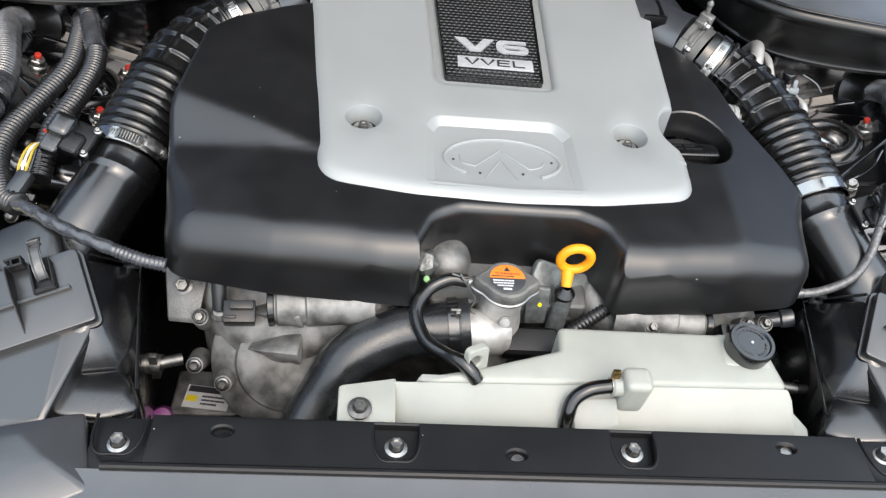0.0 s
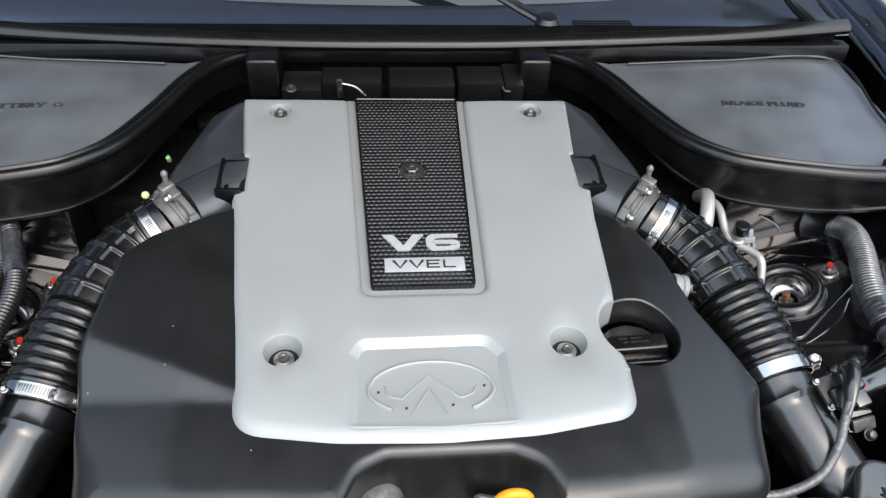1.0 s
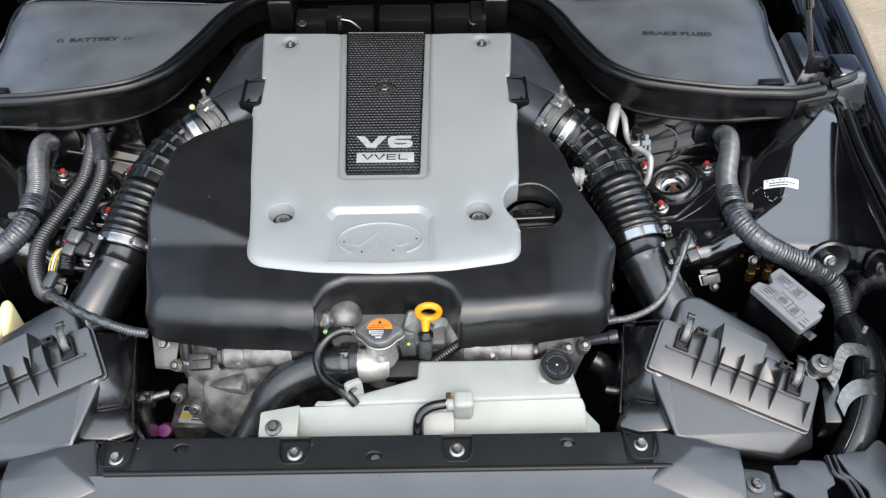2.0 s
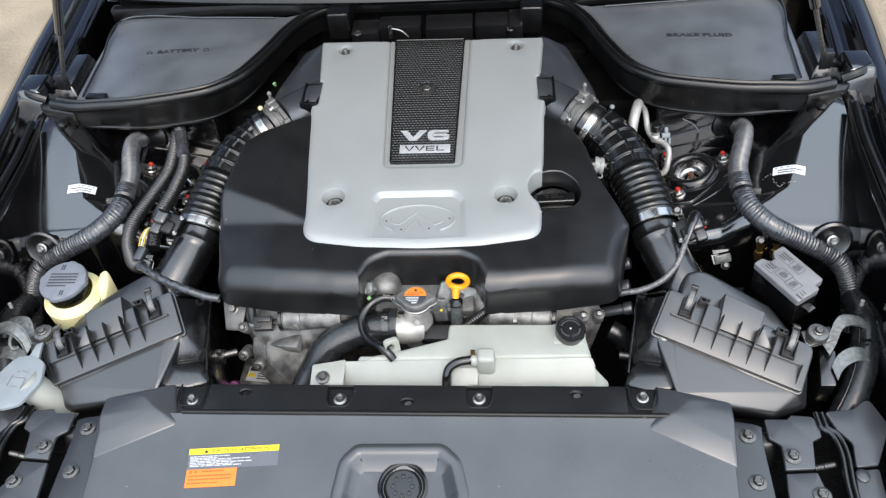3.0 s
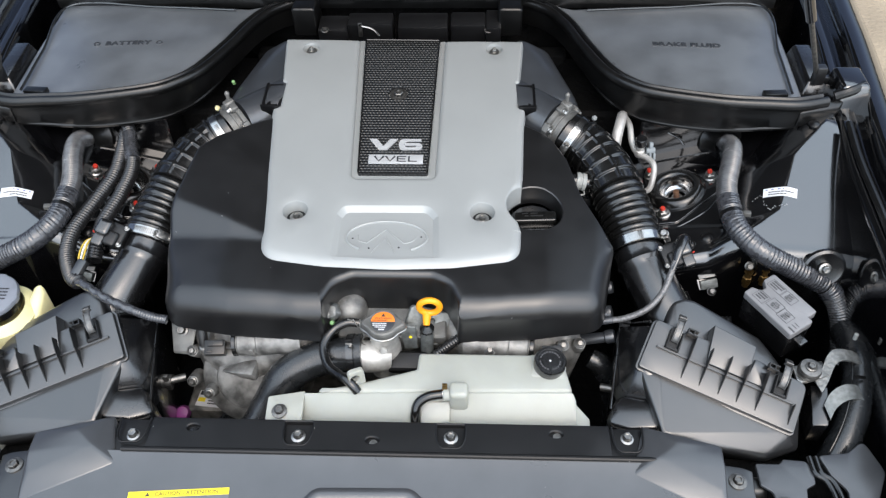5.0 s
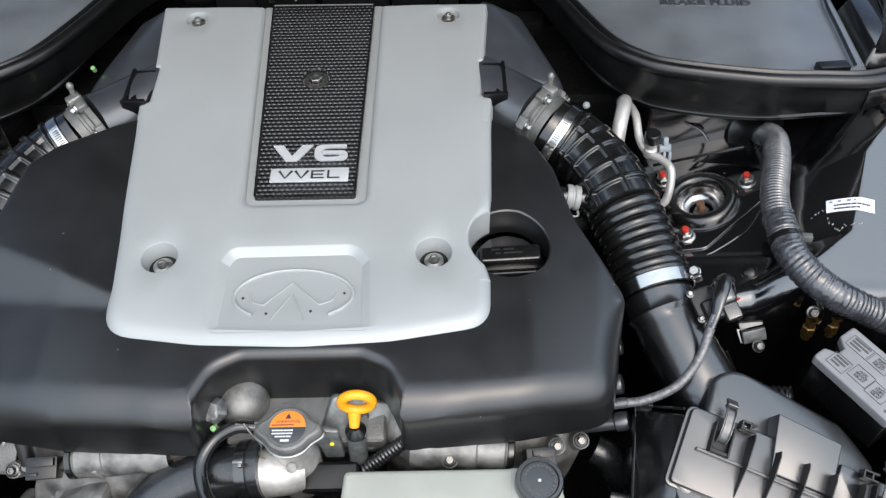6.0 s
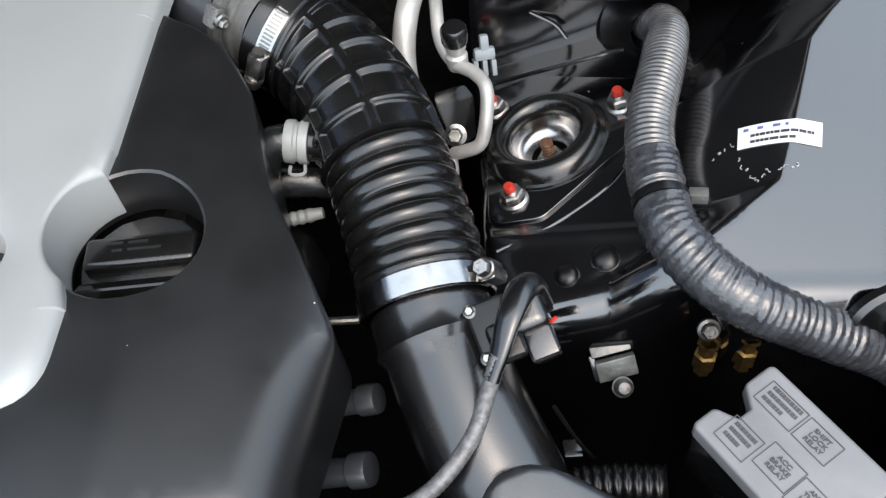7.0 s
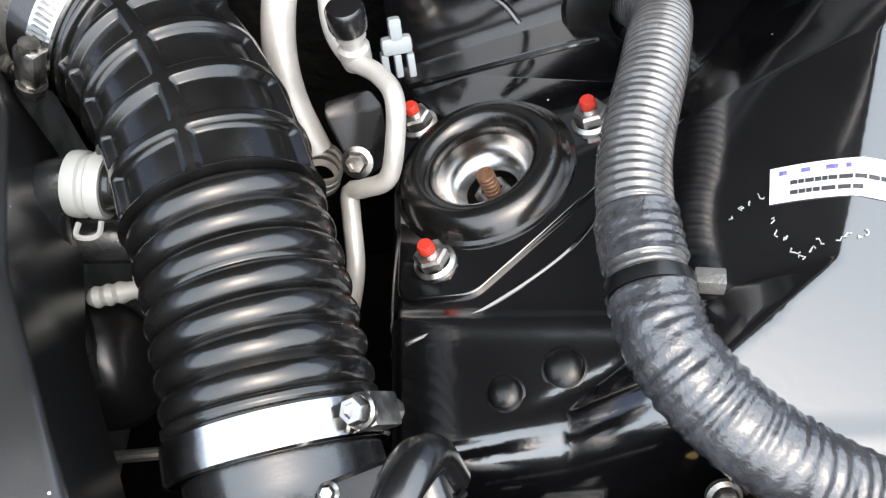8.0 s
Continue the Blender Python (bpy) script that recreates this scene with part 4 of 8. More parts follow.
    z = lambda pts: [on(a, b - 0.004, 0.0003) for a, b in pts]
    tube(bm, curve(z([(-0.043, -0.037), (-0.041, -0.048), (-0.028, -0.053)]), 0.002) + z([(-0.001, -0.026), (0.027, -0.053)]) + curve(z([(0.030, -0.053), (0.040, -0.048), (0.044, -0.040)]), 0.002), 0.0011, 6)
    tube(bm, z([(-0.019, -0.072), (-0.001, -0.040)]), 0.0009, 6)
    tube(bm, z([(0.014, -0.072), (-0.001, -0.040)]), 0.0009, 6)
    part("chevron_relief", bm, M_SILVER, panel, "raised silver chevron lines")
    for x, y in ((-0.050, -0.044), (0.052, -0.040), (-0.024, -0.064), (0.020, -0.062)):
        bm = lathe(B(), [(0.0014, 0.0), (0.0014, 0.0008), (0, 0.0008)], on(x, y - 0.004), (0, 0, 1), 10)
        part("pin_hole", bm, M_INK, panel)
    # dimpled insert
    base = lambda x, y: silver_top(x, y) - 0.002
    ins = rounded([(-0.074, 0.420, 0.003), (-0.0555, 0.080, 0.004), (0.0565, 0.080, 0.004), (0.0645, 0.418, 0.003)], 4)
    bm = B()
    plate(bm, split_long(ins, 0.03), base, 0.012, 0.003, holes=[(circle(-0.003, 0.272, 0.0172), 0.007)], floor=True)
    insert = part("insert", bm, M_WEAVE, t, "black insert with a fine dimpled pattern")
    bm = B()
    rim = [Vector((p.x, p.y, base(p.x, p.y) + 0.0002)) for p in offset(ins, 0.001) ]
    tube(bm, rim + rim[:1], 0.0016, 6, cap=False)
    part("frame", bm, M_RUBBER, insert, "gloss black rim")
    bm = B()
    gut = [Vector((p.x, p.y)) for p in rounded([(-0.086, 0.424, 0.003), (-0.066, 0.068, 0.012), (0.069, 0.068, 0.012), (0.075, 0.422, 0.003)], 5)]
    plate(bm, gut, lambda x, y: silver_top(x, y) - 0.0075, 0.003, 0.001)
    part("channel", bm, M_SILVER, panel, "silver channel round the insert")
    tilt = math.degrees(math.atan(0.11))
    at = lambda x, y: Matrix.Translation((x, y, base(x, y) + 0.0004)) @ pose(0, 0, 0, tilt, 0, 0)
    m = at(-0.0425, 0.1310)
    h = 0.0245
    bm = prism(B(), [(0, h), (0.0125, h), (0.0238, 0.0075), (0.0345, h), (0.0470, h), (0.0300, 0), (0.0170, 0)], m, 0.0020)
    part("letter", bm, M_PLATE, insert, "raised silver letter V")
    m = at(0.0065, 0.1310)
    bm = stroke(B(), curve([(0.0365, h - 0.0026, 0), (0.020, h - 0.0026, 0), (0.0095, h - 0.0036, 0), (0.0048, 0.0165, 0), (0.0045, 0.0090, 0), (0.0088, 0.0034, 0), (0.0185, 0.0026, 0), (0.0300, 0.0034, 0), (0.0342, 0.0076, 0), (0.0300, 0.0118, 0), (0.0185, 0.0126, 0), (0.0090, 0.0124, 0)], 0.0012), 0.0078, 0.0050, m, 0.0020)
    part("numeral", bm, M_PLATE, insert, "raised silver numeral 6")
    bm = block(B(), (0.088, 0.0205, 0.0016), at(0.0035, 0.1100) @ Matrix.Translation((0, 0, 0.0006)), 0.0006)
    badge = part("badge", bm, M_PLATE, insert, "silver badge plate")
    w, h = 0.0145, 0.0118
    glyphs = {"V": [[(0, h), (w / 2, 0.0006), (w, h)]], "E": [[(w, h - 0.0008), (0.0010, h - 0.0008)], [(0.0010, h), (0.0010, 0)], [(0.0010, h / 2), (w * 0.92, h / 2)], [(0.0010, 0.0008), (w, 0.0008)]], "L": [[(0.0010, h), (0.0010, 0)], [(0.0010, 0.0008), (w * 0.94, 0.0008)]]}
    for k, glyph in enumerate("VVEL"):
        m = at(0.0035 - 0.0343 + 0.0182 * k, 0.1100 - h / 2) @ Matrix.Translation((0, 0, 0.0015))
        bm = B()
        for line in glyphs[glyph]:
            stroke(bm, [Vector((x, y, 0)) for x, y in line], 0.0024, 0.0017, m, 0.0006)
        part("badge_letter", bm, M_INK, badge, "dark badge letter " + glyph)
    # front well floors are coloured black for the shade down the holes
    for x, y, d in ((-0.1425, 0.0, 0.0175), (0.1425, 0.0, 0.0175), (-0.172, 0.392, 0.0085), (0.164, 0.390, 0.0085)):
        bm = lathe(B(), [(0.020, 0), (0.0095, 0.0), (0.0085, 0.0012), (0, 0.0012)], (x, y, silver_top(x, y) - d), (0, -0.1, 1), 24)
        part("well_floor", bm, M_SEAL if y < 0.1 else M_SILVER, t, "floor disc of a bolt well, black in the front pair for shade")
    # screws in the wells
    for x, y, d, r in ((-0.1425, 0.0, 0.0150, 0.0068), (0.1425, 0.0, 0.0150, 0.0068), (-0.172, 0.392, 0.0055, 0.0058), (0.164, 0.390, 0.0055, 0.0058), (-0.003, 0.272, 0.0062, 0.0105)):
        bm = bolt_mesh(B(), (x, y, silver_top(x, y) - d), (0, -0.1, 1), r * 0.78, r * 1.5, 0.007)
        part("screw", bm, M_DARKSTEEL if abs(x) < 0.01 else M_STEEL, t, "steel flange screw")
    # black clip windows at both sides
    for sx in (1, -1):
        x = 0.219 if sx > 0 else -0.222
        bm = B()
        zc = silver_top(x, 0.26)
        for dx, dy, w, l in ((0, 0.030, 0.030, 0.005), (0, -0.030, 0.030, 0.005), (0.012 * sx, 0, 0.005, 0.065)):
            block(bm, (w, l, 0.024), pose(x + dx, 0.262 + dy, zc - 0.010, 6, 0, 0), 0.0015)
        block(bm, (0.018, 0.012, 0.012), pose(x, 0.262, zc - 0.014), 0.002)
        block(bm, (0.006, 0.030, 0.008), pose(x + 0.004 * sx, 0.256, zc - 0.008), 0.002)
        part("side_clip", bm, M_PLUG, t, "gloss black clip in the panel edge")
        # a near-black sheet stands in for the shade of the clip void
        part("clip_shade_sheet", block(B(), (0.030, 0.062, 0.004), pose(x - 0.004 * sx, 0.262, zc - 0.016, 6, 0, 0), 0.001), M_DARK, t, "near-black sheet for the shade of the void under the clip")
    bm = B()
    block(bm, (0.44, 0.012, 0.020), pose(-0.002, 0.424, 0.925, 6, 0, 0), 0.004)
    part("rear_edge", bm, M_COVER, t)


def oil_cap():
    t = thing("oil_filler_cap", (0.222, 0.012, 0.84), "black plastic oil filler cap sunk in the cover", "oil cap")
    bm = lathe(B(), [(0.040, -0.03), (0.040, 0.0), (0.037, 0.004), (0.030, 0.006), (0, 0.006)], (0.222, 0.016, 0.858), (0, -0.1, 1), 36, wobble=lambda a, h: 1 + 0.012 * math.cos(12 * a))
    part("body", bm, M_DUCT, t)
    bm = block(B(), (0.070, 0.022, 0.018), pose(0.224, 0.020, 0.867, 6, 0, 3), 0.0035, 3, 0.94)
    part("grip", bm, M_RUBBER, t)
    bm = block(B(), (0.074, 0.010, 0.010), pose(0.223, 0.000, 0.861, -24, 0, 3), 0.003, 3)
    part("grip_lip", bm, M_RUBBER, t)
    bm = bars(B(), pose(0.223, 0.0205, 0.8764, 6, 0, 3), [(-0.014, 0.003, 0.010, 0.0016), (0.0, 0.003, 0.012, 0.0016), (0.004, -0.002, 0.020, 0.0016), (-0.012, -0.002, 0.006, 0.0016)])
    part("moulded_mark", bm, M_BOX, t)


def throttle_duct(sx):
    t = thing("throttle_duct", (0.25 if sx > 0 else -0.262, 0.25, 0.86), "dark plastic throttle duct beside the engine cover", "air duct", "throttle ducts")
    bm = B()
    hull(bm, [(0.205, 0.280, 0.80), (0.205, 0.448, 0.80), (0.300, 0.280, 0.80), (0.330, 0.305, 0.80), (0.275, 0.448, 0.80), (0.205, 0.290, 0.926), (0.205, 0.438, 0.944), (0.290, 0.288, 0.892), (0.318, 0.308, 0.884), (0.268, 0.440, 0.909)], 0.012, 4)
    part("plenum", bm, M_SLATE, t, sx=sx)
    bm = B()
    tube(bm, curve([(0.168, 0.318, 0.886), (0.222, 0.268, 0.888), (0.255, 0.238, 0.889), (0.270, 0.2245, 0.890)], 0.004), lambda s, n, a: 0.0475 - 0.004 * s / n, 44)
    part("duct", bm, M_SLATE, t, "smooth slate-black plastic duct", sx)
    ax = Vector((0.62, -0.55, -0.14)).normalized()
    c = Vector((0.280, 0.214, 0.890))
    u, v, w = axes(ax)
    bm = lathe(B(), [(0.030, -0.016), (0.0440, -0.016), (0.0445, -0.014), (0.0445, -0.009), (0.0425, -0.008), (0.0385, -0.007), (0.0385, -0.003), (0.0400, -0.002), (0.0400, 0.001), (0.0375, 0.002), (0.0375, 0.012)], c, ax, 40)
    flange = part("flange", bm, M_GREYCAST, t, "grey cast throttle flange", sx)
    # square lugs round the flange, each with a bolt
    for a in (18, 98, 150, 215, 300):
        d = u * math.cos(radians(a)) + v * math.sin(radians(a))
        m = frame_of(c + d * 0.045 - w * 0.010, d, w)
        part("lug", block(B(), (0.010, 0.012, 0.016), m, 0.003, 3), M_GREYCAST, flange, sx=sx)
        part("flange_bolt", bolt_mesh(B(), c + d * 0.045 - w * 0.003, ax, 0.0040, 0.0058), M_STEEL, flange, sx=sx)
    bm = B()
    block(bm, (0.018, 0.013, 0.028), frame_of(c + Vector((0.002, 0.006, 0.040)), ax, (0, 0, 1)) @ pose(0, 0, 0, 90), 0.003, 3)
    lathe(bm, [(0.0055, 0.0), (0.0055, 0.004), (0.0032, 0.006), (0.0032, 0.014), (0.0042, 0.015), (0.0042, 0.018), (0.0022, 0.021), (0, 0.022)], c + Vector((0.004, 0.010, 0.048)), (0, 0, 1), 14)
    part("nipple_block", bm, M_CAST, t, "cast block with a bleed nipple", sx)


engine_cover()
oil_cap()
origin(0.0, 0.008, -0.003)
for s in (1, -1):
    throttle_duct(s)


# ---- air intake: hoses, tubes and air cleaner boxes ----
HOSE = [(0.279, 0.206, 0.896), (0.315, 0.184, 0.881), (0.344, 0.138, 0.871), (0.362, 0.090, 0.857), (0.376, 0.042, 0.841), (0.386, -0.004, 0.825)]


def band(name, parent, at, axis, r, width, toward, sx):
    """A worm-drive hose clamp."""
    bm = lathe(B(), [(r - 0.001, -width / 2), (r, -width / 2), (r + 0.0012, -width / 2 + 0.001), (r + 0.0012, width / 2 - 0.001), (r, width / 2), (r - 0.001, width / 2)], at, axis, 48)
    clamp = part(name, bm, M_BRIGHT, parent, "bright steel band clamp", sx)
    u, v, w = axes(axis)
    out = Vector(toward)
    out = (out - w * out.dot(w)).normalized()
    tan = w.cross(out)
    p = Vector(at) + out * (r + 0.004)
    bm = B()
    block(bm, (0.020, width * 0.85, 0.009), frame_of(p, tan, w), 0.002)
    part("worm_housing", bm, M_STEEL, clamp, sx=sx)
    bm = B()
    for k in range(11):
        a = -(0.014 + 0.0028 * k) / r
        o = out * math.cos(a) + tan * math.sin(a)
        block(bm, (0.0012, width * 0.55, 0.0006), frame_of(Vector(at) + o * (r + 0.0014), w.cross(o), w + tan * 0.2), 0)
    part("thread_slot", bm, M_DARKSTEEL, clamp, "row of pressed thread slots", sx)
    bm = B()
    tube(bm, [p + tan * -0.013, p + tan * 0.012], lambda s, n, b: 0.0040 + 0.0007 * math.cos(s * 4200), 10)
    bolt_mesh(bm, p + tan * 0.012, tan, 0.0055, 0.0068, 0.007)
    part("worm_screw", bm, M_STEEL, clamp, sx=sx)
    return clamp


def intake_hose(sx):
    t = thing("intake_hose", (0.38 if sx > 0 else -0.392, 0.0, 0.79), "black rubber intake hose with bellows and moulded ribs", "intake hose", "intake hoses")
    pts = curve(HOSE, 0.0010)
    length = sum((b - a).length for a, b in zip(pts, pts[1:]))
    roll = 0.0126
    start = length - 0.020 - 7 * roll

    def radius(s, n, a):
        if s < 0.027:
            return 0.0405
        if s < start:
            r = 0.0405 + 0.0015 * (s / start)
            pitch = 0.0235
            k = (s - 0.031) / pitch
            near = abs(k - round(k)) * pitch
            ring = mix(1, 0, (near - 0.0022) / 0.0016)
            for c in (20, 75, 147, 220, 292):
                d = abs((math.degrees(a) - c + 180) % 360 - 180) * 0.00075
                ring = max(ring, mix(1, 0, (d - 0.0022) / 0.0016))
            return r - 0.0005 + 0.0038 * ring
        if s > n - 0.020:
            return 0.0418 + (0.0015 if s < n - 0.016 else 0)
        k = (s - start) / roll
        f = k - math.floor(k)
        return 0.0372 + 0.0062 * math.sqrt(max(0.0, 1 - (2 * f - 1) ** 2)) ** 0.85
    bm = tube(B(), pts, radius, 180, cap=False)
    part("bellows", bm, M_RUBBER, t, sx=sx, sharp=80)
    d = (pts[-1] - pts[-6]).normalized()
    band("hose_clamp", t, pts[-1] - d * 0.007, d, 0.0434, 0.016, (1, -0.1, 0.45) if sx > 0 else (-0.6, -0.5, 0.5), sx)
    d0 = (pts[5] - pts[0]).normalized()
    band("hose_clamp", t, pts[17], d0, 0.0418, 0.014, (-0.6, -0.75, 0.25), sx)
    # breather spigot with a spring clip on the engine side
    if sx > 0:
        c = Vector((0.331, 0.107, 0.866))
        ax = Vector((-1, 0.08, 0.12)).normalized()
        bm = lathe(B(), [(0.014, -0.01), (0.0135, 0.006), (0.0125, 0.010), (0.0125, 0.040)], c, ax, 28)
        part("spigot", bm, M_RUBBER, t)
        bm = lathe(B(), [(0.0120, 0.022), (0.0146, 0.022), (0.0150, 0.024), (0.0150, 0.028), (0.0136, 0.029), (0.0136, 0.031), (0.0150, 0.032), (0.0150, 0.036), (0.0146, 0.038), (0.0120, 0.038)], c, ax, 32)
        part("spring_clip", bm, M_CLIP, t, "white-coated spring clip")
        bm = tube(B(), curve([c + Vector((-0.035, -0.013, -0.004)), c + Vector((-0.035, -0.019, -0.005)), c + Vector((-0.029, -0.021, -0.005)), c + Vector((-0.025, -0.019, -0.005)), c + Vector((-0.025, -0.013, -0.004))], 0.002), 0.0013, 6)
        part("clip_loop", bm, M_CLIP, t)
        bm = tube(B(), curve([c + ax * 0.03, c + ax * 0.052 + Vector((0, -0.004, -0.006)), c + Vector((-0.062, -0.02, -0.04)), c + Vector((-0.055, -0.05, -0.08))], 0.004), 0.0125, 16)
        part("breather_hose", bm, M_HOSE, t)


def lower_duct(sx):
    t = thing("intake_duct", (0.41 if sx > 0 else -0.422, -0.06, 0.72), "smooth black plastic intake duct into the air cleaner", "air duct", "intake ducts")
    pts = curve([(0.386, -0.002, 0.823), (0.396, -0.036, 0.811), (0.412, -0.076, 0.796), (0.428, -0.112, 0.778), (0.438, -0.15, 0.75)], 0.006)
    bm = tube(B(), pts, lambda s, n, a: 0.0395 if s < 0.022 else (0.0412 if s < 0.025 else 0.0362 + 0.004 * s / n), 32)
    part("pipe", bm, M_DUCT, t, sx=sx)
    # flow sensor block with two screws and a plug
    c = Vector((0.426, -0.036, 0.846)) if sx > 0 else Vector((0.418, -0.022, 0.862))
    m = frame_of(c, (0.30, -0.88, -0.36), (0.9, 0.25, 0.25))
    sensor = part("flow_sensor", block(block(B(), (0.036, 0.026, 0.016), m, 0.004, 3), (0.024, 0.020, 0.012), m @ Matrix.Translation((0.010, 0.004, 0.008)), 0.005, 3), M_PLUG, t, "black air flow sensor", sx)
    part("plug", block(B(), (0.030, 0.026, 0.022), m @ Matrix.Translation((-0.002, 0.020, 0.010)), 0.007, 4, 0.85), M_DUCT, sensor, "glossy black wiring plug", sx)
    part("plug_latch", block(B(), (0.020, 0.018, 0.016), m @ Matrix.Translation((0.018, 0.022, 0.004)), 0.004, 3), M_DUCT, sensor, sx=sx)
    for k, mat in enumerate((M_RED, M_PLUG)):
        a = m @ Vector((0.008 - 0.006 * k, 0.033, 0.006))
        wire = [a, a + Vector((0.001, -0.001, 0.003)), a + Vector((-0.002, -0.004, 0.004))]
        part("plug_wire", tube(B(), wire, 0.0013, 6), mat, sensor, sx=sx)
    for k in (-0.014, 0.015):
        part("sensor_screw", bolt_mesh(B(), m @ Vector((k, -0.010, 0.007)), m.to_3x3() @ Vector((0, 0, 1)), 0.0026, 0.0040, 0.004), M_STEEL, sensor, sx=sx)


def air_box(sx):
    t = thing("air_cleaner_box", (0.45 if sx > 0 else -0.462, -0.23, 0.62), "grained black plastic air cleaner box with clipped ribbed lid", "air cleaner", "air cleaner boxes")
    u, v = Vector((0.203, -0.079, -0.039)), Vector((0.026, 0.0655, 0.0245))
    o = Vector((0.4715, -0.2220, 0.8065))
    m = frame_of(o, u, v)
    lw, lh = 0.222, 0.076
    P = lambda x, y, z=0.0: m @ Vector((x, y, z))
    # the case: a deep front half and a narrower end towards the engine
    bm = B()
    hull(bm, [P(-lw / 2 + 0.004, -lh / 2, -0.010), P(lw / 2 - 0.003, -lh / 2, -0.010), P(lw / 2 - 0.003, lh / 2 - 0.006, -0.014), P(-lw / 2 + 0.004, lh / 2 - 0.006, -0.014),
              Vector((0.382, -0.301, 0.779)), Vector((0.522, -0.316, 0.752)), Vector((0.568, -0.300, 0.749)), Vector((0.382, -0.304, 0.770)), Vector((0.522, -0.319, 0.743)), Vector((0.572, -0.300, 0.741)),
              Vector((0.390, -0.220, 0.60)), Vector((0.520, -0.235, 0.60)), Vector((0.59, -0.20, 0.62)), Vector((0.40, -0.14, 0.62))], 0.006, 4)
    body = part("lower_case", bm, M_BOX, t, sx=sx)
    bm = B()
    hull(bm, [(0.384, -0.150, 0.826), (0.358, -0.216, 0.808), (0.400, -0.240, 0.79), (0.345, -0.112, 0.778), (0.326, -0.215, 0.758), (0.335, -0.240, 0.750), (0.39, -0.262, 0.750),
              (0.348, -0.11, 0.60), (0.335, -0.238, 0.60), (0.40, -0.26, 0.60), (0.42, -0.15, 0.60)], 0.006, 3)
    hull(bm, [(0.316, -0.258, 0.764), (0.311, -0.274, 0.755), (0.340, -0.287, 0.762), (0.392, -0.289, 0.770), (0.386, -0.250, 0.779), (0.332, -0.232, 0.769), (0.318, -0.278, 0.60), (0.39, -0.285, 0.60), (0.33, -0.23, 0.60), (0.39, -0.23, 0.60)], 0.008, 4)
    part("case_end", bm, M_DUCT, body, "gloss black end of the case", sx)
    bm = B()
    edge = [Vector((0.318, -0.256, 0.767)), Vector((0.3425, -0.140, 0.774)), Vector((0.3475, -0.112, 0.778)), Vector((0.3800, -0.1480, 0.8290))]
    tube(bm, edge, 0.0016, 8)
    part("case_rim", bm, M_DUCT, body, sx=sx)
    bm = B()
    for dz in (0.0, 0.010):
        block(bm, (0.014, 0.004, 0.004), pose(0.352, -0.124, 0.789 + dz, 0, 0, -12), 0.001)
    block(bm, (0.004, 0.004, 0.014), pose(0.346, -0.123, 0.794, 0, 0, -12), 0.001)
    part("side_loop", bm, M_BOX, body, "small moulded loop", sx)
    bm = B()
    hull(bm, [Vector((0.385, -0.150, 0.70)), Vector((0.402, -0.148, 0.824)), Vector((0.412, -0.116, 0.834)), Vector((0.430, -0.106, 0.836)), Vector((0.452, -0.108, 0.832)), Vector((0.545, -0.150, 0.797)), Vector((0.570, -0.190, 0.780)), Vector((0.560, -0.150, 0.70)), Vector((0.43, -0.095, 0.70)),
              Vector((0.42, -0.185, 0.812)), Vector((0.56, -0.205, 0.784))], 0.008, 4)
    part("rear_housing", bm, M_BOX, t, sx=sx)
    # the flat lid with its lipped edge
    tt = bmesh.new()
    out = rounded([(-lw / 2, -lh / 2, 0.005), (lw / 2, -lh / 2, 0.005), (lw / 2, lh / 2 - 0.003, 0.012), (0.064, lh / 2, 0.003), (-0.064, lh / 2, 0.003), (-lw / 2 + 0.002, lh / 2, 0.006)], 5)
    plate(tt, split_long(out, 0.02), lambda x, y: 0.0, 0.009, 0.0012)
    lid = part("lid", merge(B(), tt, m), M_BOX, t, "grey-black plastic lid", sx)
    tt = bmesh.new()
    plate(tt, split_long(offset(out, -0.0030), 0.02), lambda x, y: -0.0085, 0.004, 0.0008)
    part("lower_rim", merge(B(), tt, m), M_DUCT, t, "thin dark rim under the lid", sx)
    # the stepped rear half: ledge, ramp and raised block
    bm = B()
    hull(bm, [P(-0.097, -0.002, -0.001), P(0.099, -0.002, -0.001), P(-0.097, -0.002, 0.0045), P(0.099, -0.002, 0.0045), P(-0.097, 0.0012, 0.0045), P(0.099, 0.0012, 0.0045), P(-0.097, 0.0012, -0.001), P(0.099, 0.0012, -0.001)], 0.0006, 1)
    part("ledge", bm, M_BOX, lid, sx=sx)
    bm = B()
    hull(bm, [P(-0.026, 0.004, -0.002), P(0.032, 0.004, -0.002), P(-0.026, 0.005, 0.0040), P(0.032, 0.005, 0.0040), P(-0.0326, 0.0610, 0.0075), P(0.0304, 0.0555, 0.0075), P(-0.0326, 0.0620, -0.03), P(0.0304, 0.0565, -0.03)], 0.0014, 3)
    part("raised_block", bm, M_BOX, lid, sx=sx)
    bm = B()
    hull(bm, [P(0.030, 0.004, -0.001), P(0.056, 0.004, -0.001), P(0.030, 0.005, 0.002), P(0.056, 0.005, 0.002), P(0.034, 0.030, 0.006), P(0.054, 0.030, 0.004), P(0.034, 0.038, 0.005), P(0.050, 0.038, 0.003), P(0.034, 0.038, -0.01), P(0.050, 0.038, -0.01)], 0.0015, 2)
    part("side_step", bm, M_BOX, lid, sx=sx)
    # same plastic as the lid, given the dull black to darken shaded sides
    for x, top in ((-0.0515, 0.030), (-0.0255, 0.024), (0.0016, 0.024), (0.0275, 0.024), (0.0540, 0.026), (0.1000, -0.002)):
        w = 0.0005
        bm = B()
        rise = 0.0190 if top > 0 else 0.0100
